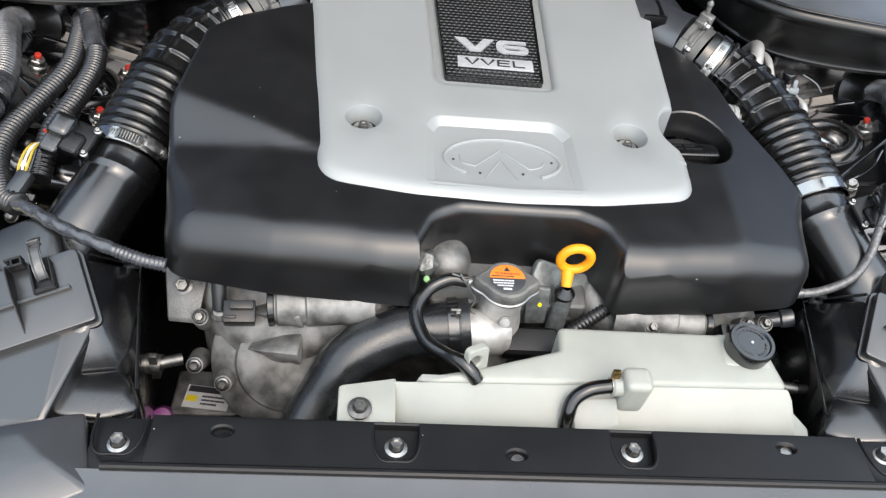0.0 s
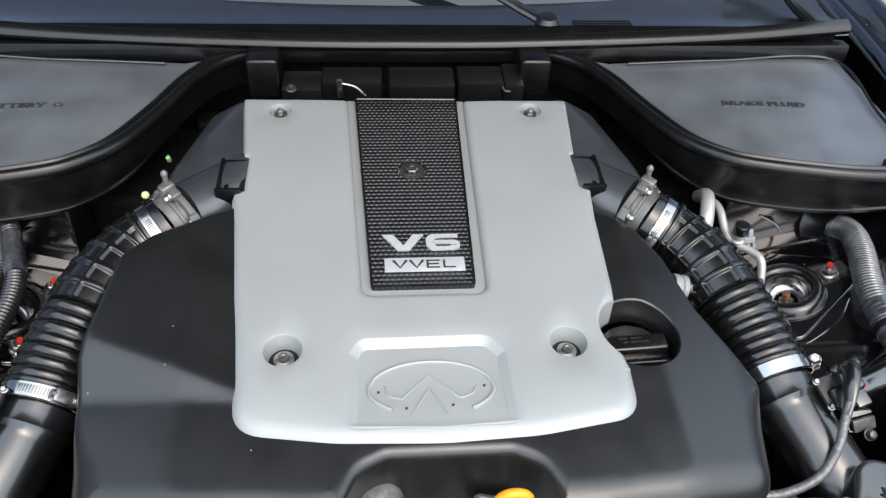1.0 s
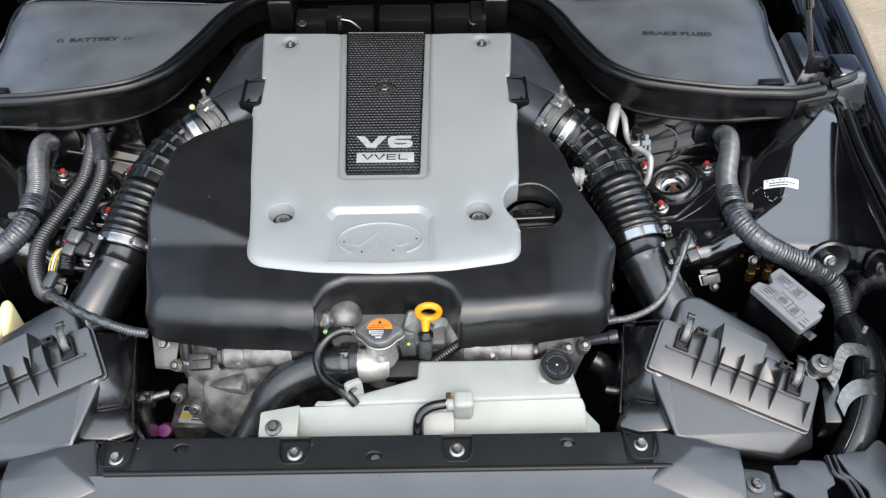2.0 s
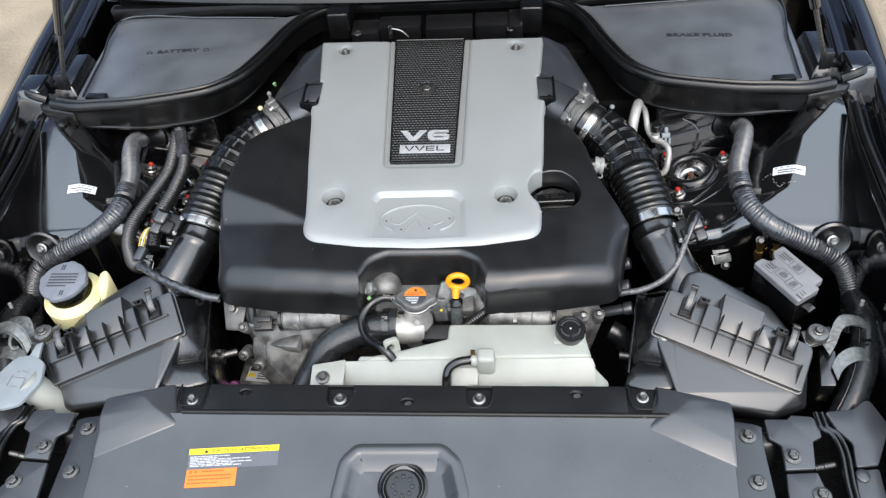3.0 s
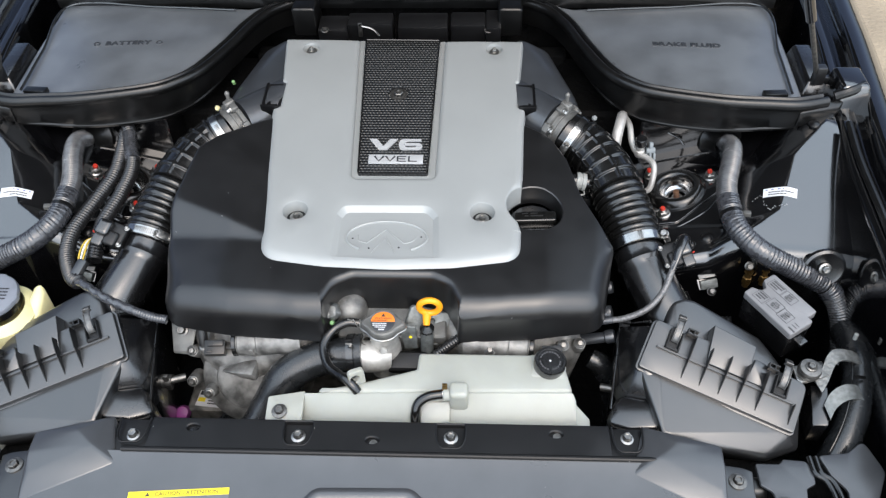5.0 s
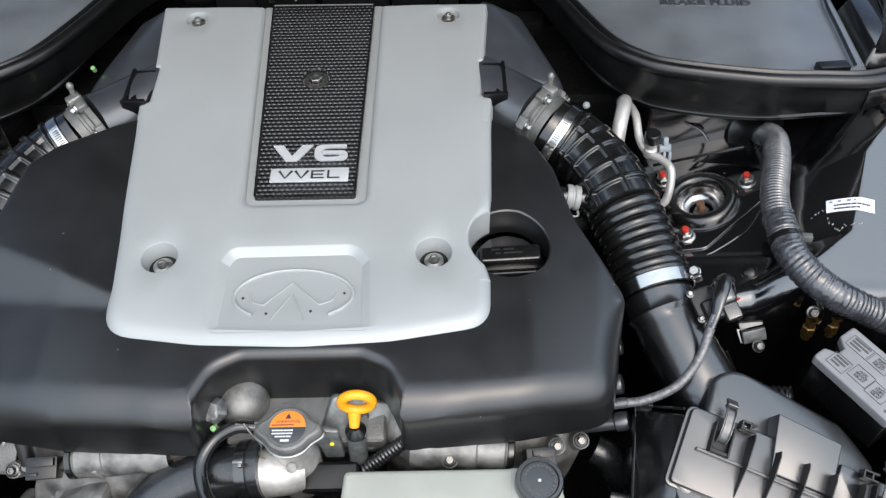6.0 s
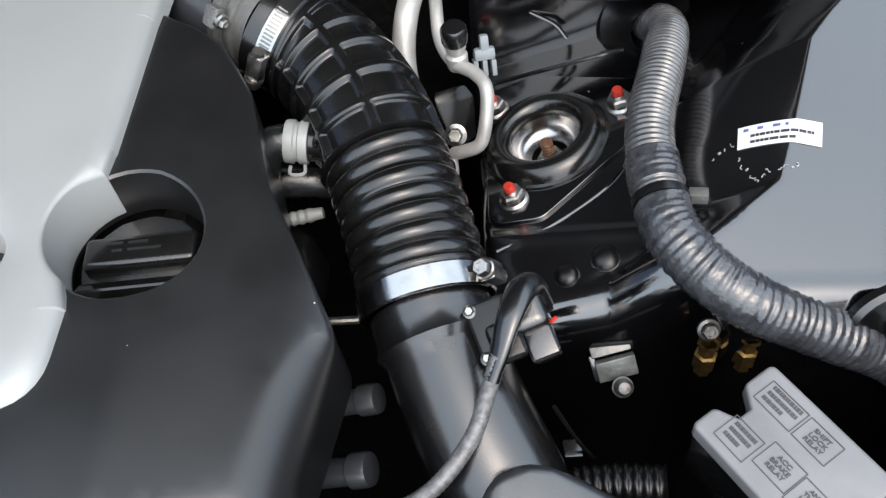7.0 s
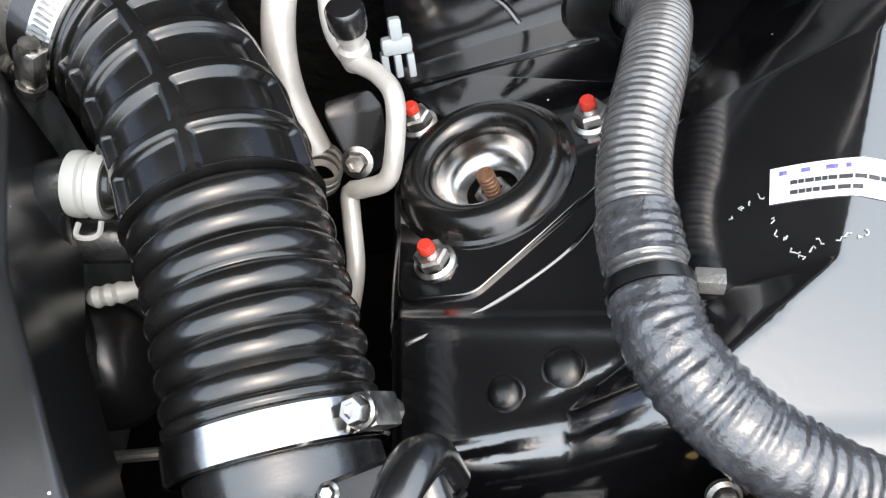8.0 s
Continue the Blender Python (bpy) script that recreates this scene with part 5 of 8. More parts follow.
        hull(bm, [P(x + k * w, y, z) for k in (-1, 1) for y, z in ((-0.0305, -0.0005), (-0.0295, 0.0004), (-0.001, rise * 0.85), (max(top - 0.006, -0.002), rise), (top, rise * 0.9), (top, -0.001))], 0)
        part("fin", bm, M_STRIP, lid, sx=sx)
    for x in (-0.077, 0.077):
        # sprung clip on a slotted seat, with a small catch beside it
        bm = B()
        for k in (-0.0085, 0.0085):
            block(bm, (0.0022, 0.030, 0.010), m @ Matrix.Translation((x + k, 0.016, 0.004)), 0.0006, 1)
        block(bm, (0.020, 0.0045, 0.008), m @ Matrix.Translation((x, 0.003, 0.004)), 0.0008, 1)
        block(bm, (0.020, 0.020, 0.002), m @ Matrix.Translation((x, 0.014, 0.0008)), 0.0004, 1)
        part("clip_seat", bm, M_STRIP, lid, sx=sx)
        bm = strap(B(), [P(x, 0.049, 0.004), P(x, 0.044, 0.012), P(x, 0.036, 0.0130), P(x, 0.026, 0.0125), P(x, 0.018, 0.0095), P(x, 0.014, 0.004)], m.to_3x3() @ Vector((0.0050, 0, 0)), 0.0010)
        part("spring_clip", bm, M_CLIPSTEEL, lid, "sprung steel clip", sx)
        bm = B()
        hull(bm, [P(x + k, y, z) for k in (-0.0055, 0.0055) for y, z in ((0.047, 0.010), (0.056, 0.004), (0.057, 0.006), (0.049, 0.015))], 0.0008, 1)
        part("clip_tab", bm, M_CLIPSTEEL, lid, sx=sx)
        side = 0.0205 if x < 0 else -0.0165
        bm = B()
        block(bm, (0.014, 0.0022, 0.010), m @ Matrix.Translation((x + side, 0.0330, 0.006)), 0.0004, 1)
        block(bm, (0.014, 0.0022, 0.010), m @ Matrix.Translation((x + side, 0.0400, 0.006)), 0.0004, 1)
        block(bm, (0.0022, 0.0090, 0.010), m @ Matrix.Translation((x + side - 0.0070, 0.0365, 0.006)), 0.0004, 1)
        block(bm, (0.0022, 0.0090, 0.010), m @ Matrix.Translation((x + side + 0.0010, 0.0365, 0.006)), 0.0004, 1)
        part("catch", bm, M_PLUG, lid, sx=sx)
    # mounting lug with rubber bush
    bm = B()
    hull(bm, [Vector((0.585, -0.215, 0.772)), Vector((0.635, -0.20, 0.772)), Vector((0.585, -0.185, 0.772)), Vector((0.63, -0.175, 0.772)), Vector((0.585, -0.215, 0.778)), Vector((0.635, -0.20, 0.778)), Vector((0.585, -0.185, 0.778)), Vector((0.63, -0.175, 0.778))], 0.001)
    part("mount_tab", bm, M_STEEL, t, "plated steel mounting tab", sx)
    bm = lathe(B(), [(0.015, 0), (0.016, 0.004), (0.0145, 0.007), (0.016, 0.011), (0.0145, 0.014), (0.008, 0.015)], (0.604, -0.196, 0.778), (0, -0.1, 1), 24)
    part("rubber_bush", bm, M_DARKSTEEL, t, "dark bush", sx)
    bolt("bolt", (0.604, -0.197, 0.793), t, (0, -0.1, 1), 0.0055, 0.008, 0.006, M_DARKSTEEL, sx=sx)


for s in (1, -1):
    origin(0.004, 0.010, -0.010)
    intake_hose(s)
    lower_duct(s)
    origin(0.006, 0.003, -0.006)
    air_box(s)
origin()


# ---- the wings: strut mounts, conduits, boxes, pipes, labels ----
TOWER = Vector((-0.287, 0.0, 0.958))


def strut_mount(sx):
    t = thing("strut_mount", (0.472 if sx > 0 else -0.484, 0.158, 0.79), "gloss black strut mount ring with red-marked nuts", "strut mount", "strut mounts")
    zt = lambda x, y: apron_height(x, 0.15) + 0.003
    bm = B()
    plate(bm, split_long(rounded([(0.424, 0.085, 0.012), (0.462, 0.080, 0.016), (0.556, 0.150, 0.018), (0.552, 0.195, 0.018), (0.470, 0.238, 0.02), (0.426, 0.232, 0.012)], 6), 0.02), zt, 0.004, 0.0015, holes=[(circle(0.4720, 0.157, 0.0295), 0.006)])
    part("plate", bm, M_PAINT, t, "gloss black triangular plate", sx)
    c = Vector((0.4720, 0.157, zt(0.4720, 0.157)))
    bm = lathe(B(), [(0.0510, -0.003), (0.0502, 0.0020), (0.0480, 0.0030), (0.0455, 0.008), (0.0415, 0.0115), (0.0370, 0.0130), (0.0325, 0.0122), (0.0292, 0.0095), (0.0274, 0.005), (0.0270, 0.000)], c, TOWER, 56)
    part("ring", bm, M_RUBBER, t, "rolled satin black ring", sx)
    bm = lathe(B(), [(0.0274, 0.0020), (0.0270, -0.003), (0.0260, -0.008), (0.0238, -0.0125), (0.0200, -0.0155), (0.0150, -0.0170)], c, TOWER, 48)
    part("cup", bm, M_CUP, t, "pale polished metal cup", sx)
    # near-black dish: the dark round the stud is put into its colour
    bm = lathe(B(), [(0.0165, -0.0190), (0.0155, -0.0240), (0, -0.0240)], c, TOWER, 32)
    part("stud_shade", bm, M_DARK, t, "near-black dish round the stud, shade in its colour", sx)
    bm = lathe(B(), [(0.0105, -0.026), (0.0105, -0.017), (0.0085, -0.015), (0.0062, -0.015)], c, TOWER, 6)
    part("stud_nut", bm, M_STEEL, t, sx=sx)
    bm = tube(B(), [c + TOWER * (-0.018 + 0.0006 * k) for k in range(28)], lambda s, n, a: 0.0048 + 0.0004 * math.cos(s * 4200), 14)
    part("stud", bm, M_RUST, t, "rusty threaded stud", sx)
    for x, y in ((0.444, 0.104), (0.531, 0.172), (0.4375, 0.207)):
        p = Vector((x, y, zt(x, y)))
        bm = lathe(B(), [(0.011, 0), (0.0112, 0.0015), (0.009, 0.003)], p, TOWER, 24)
        nut = part("washer", bm, M_STEEL, t, sx=sx)
        bm = lathe(B(), [(0.0090, 0.002), (0.0092, 0.0028), (0.0092, 0.0085), (0.0078, 0.010), (0.0045, 0.010)], p, TOWER, 6)
        part("nut", bm, M_STEEL, t, "zinc-plated hexagon nut", sx)
        bm = lathe(B(), [(0.0043, 0.0115), (0.0044, 0.0125), (0.0043, 0.0155), (0.0036, 0.0168), (0, 0.0168)], p, TOWER, 14)
        part("stud_thread", lathe(B(), [(0.0046, 0.008), (0.0046, 0.0118)], p, TOWER, 14), M_CUP, t, sx=sx)
        part("marked_stud", bm, M_RED, t, "stud end dabbed with red paint", sx)


CONDUIT = [(0.568, 0.266, 0.836), (0.571, 0.222, 0.858), (0.556, 0.168, 0.868), (0.535, 0.105, 0.866), (0.531, 0.055, 0.860), (0.537, 0.014, 0.853), (0.571, -0.020, 0.838), (0.631, -0.034, 0.812), (0.682, -0.040, 0.780), (0.705, -0.070, 0.740), (0.712, -0.11, 0.68)]


def conduit(sx):
    t = thing("large_conduit", (0.56 if sx > 0 else -0.572, 0.05, 0.83), "thick grey-black corrugated wiring conduit partly wrapped in tape", "wiring conduit", "wiring conduits")
    pts = curve(CONDUIT, 0.0008)
    bm = tube(B(), pts, ridged(0.0166, 0.0018, 0.0044, 1.6), 32)
    part("sleeve", bm, M_CONDUIT, t, sx=sx, sharp=80)
    n = len(pts)
    rnd = random.Random(5)
    waves = [(rnd.uniform(350, 1500), rnd.uniform(0, 6), rnd.randint(1, 4)) for _ in range(5)]

    def wrap(s, total, a):
        return 0.0178 + 0.00042 * sum(math.sin(s * f + p + k * a) for f, p, k in waves) / 2 + 0.00016 * math.cos(2 * math.pi * s / 0.0044) * (1 + 0.35 * math.sin(3 * a + s * 130))
    k = min(range(n), key=lambda i: abs(pts[i].y - 0.044))
    wrap_pts = pts[k + 4:int(n * 0.80)]
    bm = tube(B(), wrap_pts, wrap, 24)
    part("tape_wrap", bm, M_TAPE, t, "crinkled glossy tape wrap", sx, sharp=80)
    bm = tube(B(), pts[k - 42:k - 12], wrap, 24)
    part("tape_band", bm, M_TAPE, t, sx=sx, sharp=80)
    d = (pts[k + 3] - pts[k - 3]).normalized()
    bm = lathe(B(), [(0.0164, -0.003), (0.0182, -0.003), (0.0184, 0.0), (0.0182, 0.003), (0.0164, 0.003)], pts[k], d, 40, wobble=lambda a, h: 1 + 0.008 * math.cos(36 * a))
    part("cable_tie", bm, M_PLUG, t, "black ribbed cable tie", sx)
    bm = block(B(), (0.012, 0.008, 0.008), frame_of((0.555, 0.045, 0.860), (0.9, -0.2, 0.1), (0, 0, 1)), 0.001)
    part("tie_clip", bm, M_GREYCAST, t, "dull grey clip head", sx)
    k = int(n * 0.755)
    d = (pts[k + 3] - pts[k - 3]).normalized()
    bm = lathe(B(), [(0.0164, -0.0022), (0.0180, -0.002), (0.0180, 0.002), (0.0164, 0.0022)], pts[k], d, 32)
    part("cable_tie", bm, M_RUBBER, t, sx=sx)
    bm = lathe(B(), [(0.040, -0.004), (0.038, 0.004), (0.028, 0.010), (0.019, 0.026), (0.018, 0.030)], (0.566, 0.264, 0.834), (0, -0.9, 0.45), 32)
    part("grommet", bm, M_SEAL, t, "round rubber firewall grommet", sx)
    bm = B()
    hull(bm, [(0.668, -0.020, 0.790), (0.700, -0.010, 0.800), (0.672, -0.012, 0.815), (0.702, -0.004, 0.818), (0.690, -0.035, 0.812), (0.708, -0.03, 0.812)], 0.003)
    tube(bm, curve([(0.700, -0.006, 0.815), (0.712, -0.03, 0.80), (0.716, -0.07, 0.76), (0.716, -0.10, 0.70)], 0.005), 0.003, 8)
    part("bracket", bm, M_DUCT, t, "black retaining bracket", sx)


def wing_label(sx):
    t = thing("parts_label", (0.606 if sx > 0 else -0.618, 0.076, 0.882), "small white paper label stuck on the inner wing", "label", "wing labels")
    x, y = (0.613, 0.081 if sx > 0 else 0.066)
    tilt = radians(-13 if sx > 0 else -4)
    ca, sa = math.cos(tilt), math.sin(tilt)

    def at(u, v, lift):
        """A place on the curved sheet, u along the label and v up it."""
        px_, py_ = x + u * ca - v * sa, y + (u * sa + v * ca) * 0.92
        return Vector((px_, py_, apron_height(px_, py_) + lift))

    def stuck(marks, lift):
        bm = B()
        for u, v, w, hh in marks:
            n = max(1, round(w / 0.004))
            rows = [[at(u - w / 2 + w * i / n, v + k * hh / 2, lift + e) for i in range(n + 1)] for k, e in ((-1, -0.0004), (-1, 0), (1, 0), (1, -0.0004))]
            sheet(bm, rows)
        bmesh.ops.recalc_face_normals(bm, faces=bm.faces)
        return bm
    part("paper", stuck([(0, 0.0045 * k, 0.050, 0.0046) for k in (-1.5, -0.5, 0.5, 1.5)], 0.0008), M_LABEL_W, t, sx=sx)
    part("print", stuck(print_rows(-0.022, 0.0055, 0.042, 1, 0.005, 0.0020, 3)[::2], 0.0012), M_INKBLUE, t, "violet unreadable print", sx)
    part("print", stuck(print_rows(-0.018, 0.000, 0.038, 2, 0.0050, 0.0019, 4), 0.0012), M_INK, t, "dark unreadable print", sx)
    if sx > 0:
        rnd = random.Random(11)
        bm = B()
        for x0, y0, dx, dy, n in ((0.572, 0.078, 0.0045, 0.0016, 6), (0.586, 0.070, 0.0012, -0.0045, 4), (0.592, 0.052, 0.0042, 0.0007, 7)):
            for i in range(n):
                px_, py_ = x0 + dx * i + rnd.uniform(-0.001, 0.001), y0 + dy * i + rnd.uniform(-0.001, 0.001)
                line = []
                for k in range(5):
                    line.append(Vector((px_, py_, apron_height(px_, py_) + 0.0004)))
                    px_, py_ = px_ + rnd.uniform(-0.0012, 0.0016), py_ + rnd.uniform(-0.0016, 0.0016)
                tube(bm, line, rnd.uniform(0.00018, 0.00034), 5)
        part("chalk_scribble", bm, M_CHALK, t, "rubbed chalk writing")


def wing_fittings(sx):
    """Plugs, bolts and tags on the inner wing."""
    for x, y, r in ((0.499, 0.033, 0.0092), (0.473, 0.026, 0.0080)):
        bm = lathe(B(), [(r * 1.10, -0.002), (r * 1.12, 0.0008), (r * 0.98, 0.0012), (r * 0.94, 0.0030), (r * 0.75, 0.0046), (r * 0.35, 0.0056), (0, 0.0058)], (x, y, apron_height(x, y)), (-0.25, -0.25, 0.94), 24)
        solo("body_plug", bm, M_PLUG, "small round black rubber body plug", "plug", "wing plugs", sx=sx)
    for x, y, z in ((0.554, -0.025, 0.811), (0.577, -0.028, 0.819))[:2 if sx > 0 else 0]:
        t = thing("brake_union", (x if sx > 0 else -0.012 - x, y, z - 0.03), "yellow zinc brake pipe union with a bolt", "pipe union", "brake unions")
        part("bolt", bolt_mesh(B(), (x, y, z + 0.002), (0, -0.8, 0.6), 0.0052, 0.0072, 0.006), M_DARKSTEEL, t, sx=sx)
        bm = lathe(B(), [(0.0055, -0.032), (0.0055, -0.026), (0.0075, -0.025), (0.0075, -0.014), (0.0055, -0.013), (0.0055, -0.004), (0.0075, -0.003), (0.0075, 0.0)], (x + 0.001, y - 0.004, z - 0.004), (0, 0.1, 1), 6)
        part("nut", bm, M_GOLD, t, "brassy hexagon union", sx)
    t = thing("ground_tag", (0.498 if sx > 0 else -0.510, -0.045, 0.765), "folded steel tag with a round-headed screw", "bracket", "wing tags")
    m = frame_of((0.500, -0.014, 0.770), (0.95, 0.12, 0.18), (0, 0.75, 0.65))
    part("tag", block(B(), (0.027, 0.015, 0.005), m @ pose(0, 0.0085, 0.001, -14, 0, 0), 0.0012), M_CLIPSTEEL, t, "dull steel upper fold", sx)
    part("tag", block(B(), (0.027, 0.015, 0.006), m @ pose(0.001, -0.0085, 0.001, 18, 0, 0), 0.0012), M_GALV, t, "bare steel lower fold", sx)
    part("tag_foot", block(B(), (0.030, 0.028, 0.003), m @ Matrix.Translation((0, -0.002, -0.006)), 0.001), M_PAINT, t, sx=sx)
    part("screw", lathe(B(), [(0.0072, 0), (0.0072, 0.0015), (0.0062, 0.002), (0.0060, 0.005), (0.004, 0.008), (0, 0.009)], (0.505, -0.034, 0.762), (0, -0.6, 0.8), 20), M_CLIPSTEEL, t, sx=sx)
    bm = tube(B(), curve([(0.455, -0.06, 0.79), (0.47, -0.07, 0.762), (0.482, -0.075, 0.742)], 0.004), 0.0016, 6)
    block(bm, (0.012, 0.012, 0.004), pose(0.468, -0.070, 0.748), 0.001)
    solo("wire_stay", bm, M_DUCT, "thin black wire stay beside the duct", "wire stay", "wire stays", sx=sx)
    t = thing("wing_bolt_plate", (0.662 if sx > 0 else -0.674, -0.030, 0.80), "small black plate bolted to the wing", "plate", "wing plates")
    bm = lathe(B(), [(0.034, -0.004), (0.033, 0.001), (0.029, 0.003), (0.024, 0.001), (0, 0.001)], (0.662, -0.038, 0.822), (0, -0.95, 0.3), 32)
    part("plate", bm, M_DUCT, t, sx=sx)
    bolt("bolt", (0.662, -0.041, 0.826), t, (0, -0.9, 0.4), 0.0062, 0.0095, 0.007, sx=sx)
    part("rubber_button", lathe(B(), [(0.008, 0), (0.0075, 0.005), (0.005, 0.008), (0, 0.009)], (0.640, -0.040, 0.812), (0, -0.9, 0.4), 18), M_RUBBER, t, sx=sx)
    for x, y, r in ((0.695, 0.215, 0.010), (0.575, 0.215, 0.006)):
        bm = lathe(B(), [(r, 0), (r, 0.003), (r * 0.6, 0.006), (0, 0.0065)], (x, y, apron_height(x, y) - 0.001), (-0.1, 0, 1), 18)
        solo("body_plug", bm, M_PLUG, "small round black rubber body plug", "plug", "wing plugs", sx=sx)
    # pressed creases in the sheet
    bm = B()
    tube(bm, curve([(x, y, apron_height(x, y) - 0.0006) for x, y in ((0.428, 0.062), (0.47, 0.074), (0.51, 0.096), (0.535, 0.125))], 0.004), 0.0016, 8)
    tube(bm, curve([(x, y, apron_height(x, y) - 0.0008) for x, y in ((0.432, 0.246), (0.50, 0.243), (0.545, 0.240))], 0.004), 0.0028, 8)
    solo("wing_crease", bm, M_PAINT, "raised weld seam across the inner wing", "seam", "wing seams", "structure", sx)
    bm = B()
    tube(bm, curve([(0.44, 0.30, 0.842), (0.50, 0.292, 0.848), (0.55, 0.285, 0.856)], 0.005), 0.006, 8)
    tube(bm, curve([(0.47, 0.270, 0.850), (0.49, 0.262, 0.842), (0.50, 0.255, 0.832)], 0.004), 0.002, 8)
    solo("brake_pipe", bm, M_PAINT, "black brake pipe along the firewall", "pipe", "brake pipes", sx=sx)


def relay_box():
    t = thing("relay_box", (0.575, -0.115, 0.76), "black relay box with a grey printed lid", "relay box")
    u, v = Vector((0.057, -0.093, -0.004)), Vector((0.055, 0.031, 0.008))
    m = frame_of((0.5720, -0.1225, 0.8375), u, v)
    a, b = 0.045, 0.0285
    shape = [(-a, -b, 0.003), (a, -b, 0.003), (a, 0.012, 0.003), (0.036, 0.012, 0.002), (0.036, b, 0.003), (-a, b, 0.003), (-a, 0.010, 0.003), (-a + 0.012, 0.002, 0.002), (-a + 0.012, -0.008, 0.002), (-a, -0.014, 0.003)]
    tt = bmesh.new()
    plate(tt, rounded(shape, 4), lambda x, y: -0.008, 0.055, 0.001)
    part("case", merge(B(), tt, m), M_DUCT, t, "gloss black case")
    tt = bmesh.new()
    plate(tt, offset(rounded(shape, 4), -0.0012), lambda x, y: 0.0, 0.012, 0.002)
    lid = part("lid", merge(B(), tt, m), M_RELAY, t, "grey lid with moulded print")
    bm = B()
    turn = m @ Matrix.Translation((0.002, -0.002, 0.0001)) @ Matrix.Diagonal((0.82, 0.84, 1, 1))
    for x, y, w, h in ((-0.034, 0.020, 0.030, 0.018), (-0.004, 0.020, 0.026, 0.018), (-0.034, -0.016, 0.024, 0.020), (-0.006, -0.010, 0.026, 0.020), (0.020, -0.012, 0.024, 0.020)):
        for dx, dy, ww, hh in ((0, h / 2, w, 0.0006), (0, -h / 2, w, 0.0006), (w / 2, 0, 0.0006, h), (-w / 2, 0, 0.0006, h)):
            block(bm, (ww, hh, 0.0003), turn @ Matrix.Translation((x + dx, y + dy, 0.0002)), 0)
    part("print_frame", bm, M_INKGREY, lid, "thin printed frames")
    for x, y, words in ((-0.004, 0.020, "SHIFT\nLOCK\nRELAY"), (-0.006, -0.010, "ACC\nBRAKE\nRELAY"), (0.020, -0.012, "ANTI\nTHEFT\nHORN\nRELAY")):
        n = words.count("\n")
        bm = text_mesh(words, 0.0044 if n < 3 else 0.0038, turn @ Matrix.Translation((x, y, 0.0002)), 0.0003, 1.15, 0.0001)
        part("printed_word", bm, M_INKGREY, lid, sharp=20)
    for rows in (print_rows(-0.046, 0.026, 0.024, 3, 0.005, 0.0028, 8), print_rows(-0.043, -0.010, 0.018, 3, 0.005, 0.0028, 9), [(0.044, -0.010, 0.010, 0.0012), (0.044, -0.016, 0.010, 0.0012), (0.046, -0.024, 0.014, 0.003)]):
        part("print", bars(B(), turn, rows), M_INKGREY, lid, "unreadable moulded print")
    bm = block(B(), (0.010, 0.014, 0.006), m @ Matrix.Translation((a + 0.004, 0.0, -0.040)), 0.001)
    part("catch", bm, M_DUCT, t)
    bm = tube(B(), curve([(0.52, -0.105, 0.765), (0.485, -0.10, 0.758), (0.45, -0.10, 0.75)], 0.0015), ridged(0.014, 0.002, 0.006), 18)
    part("loom_sleeve", bm, M_PLUG, t, "corrugated black loom sleeve", sharp=80)


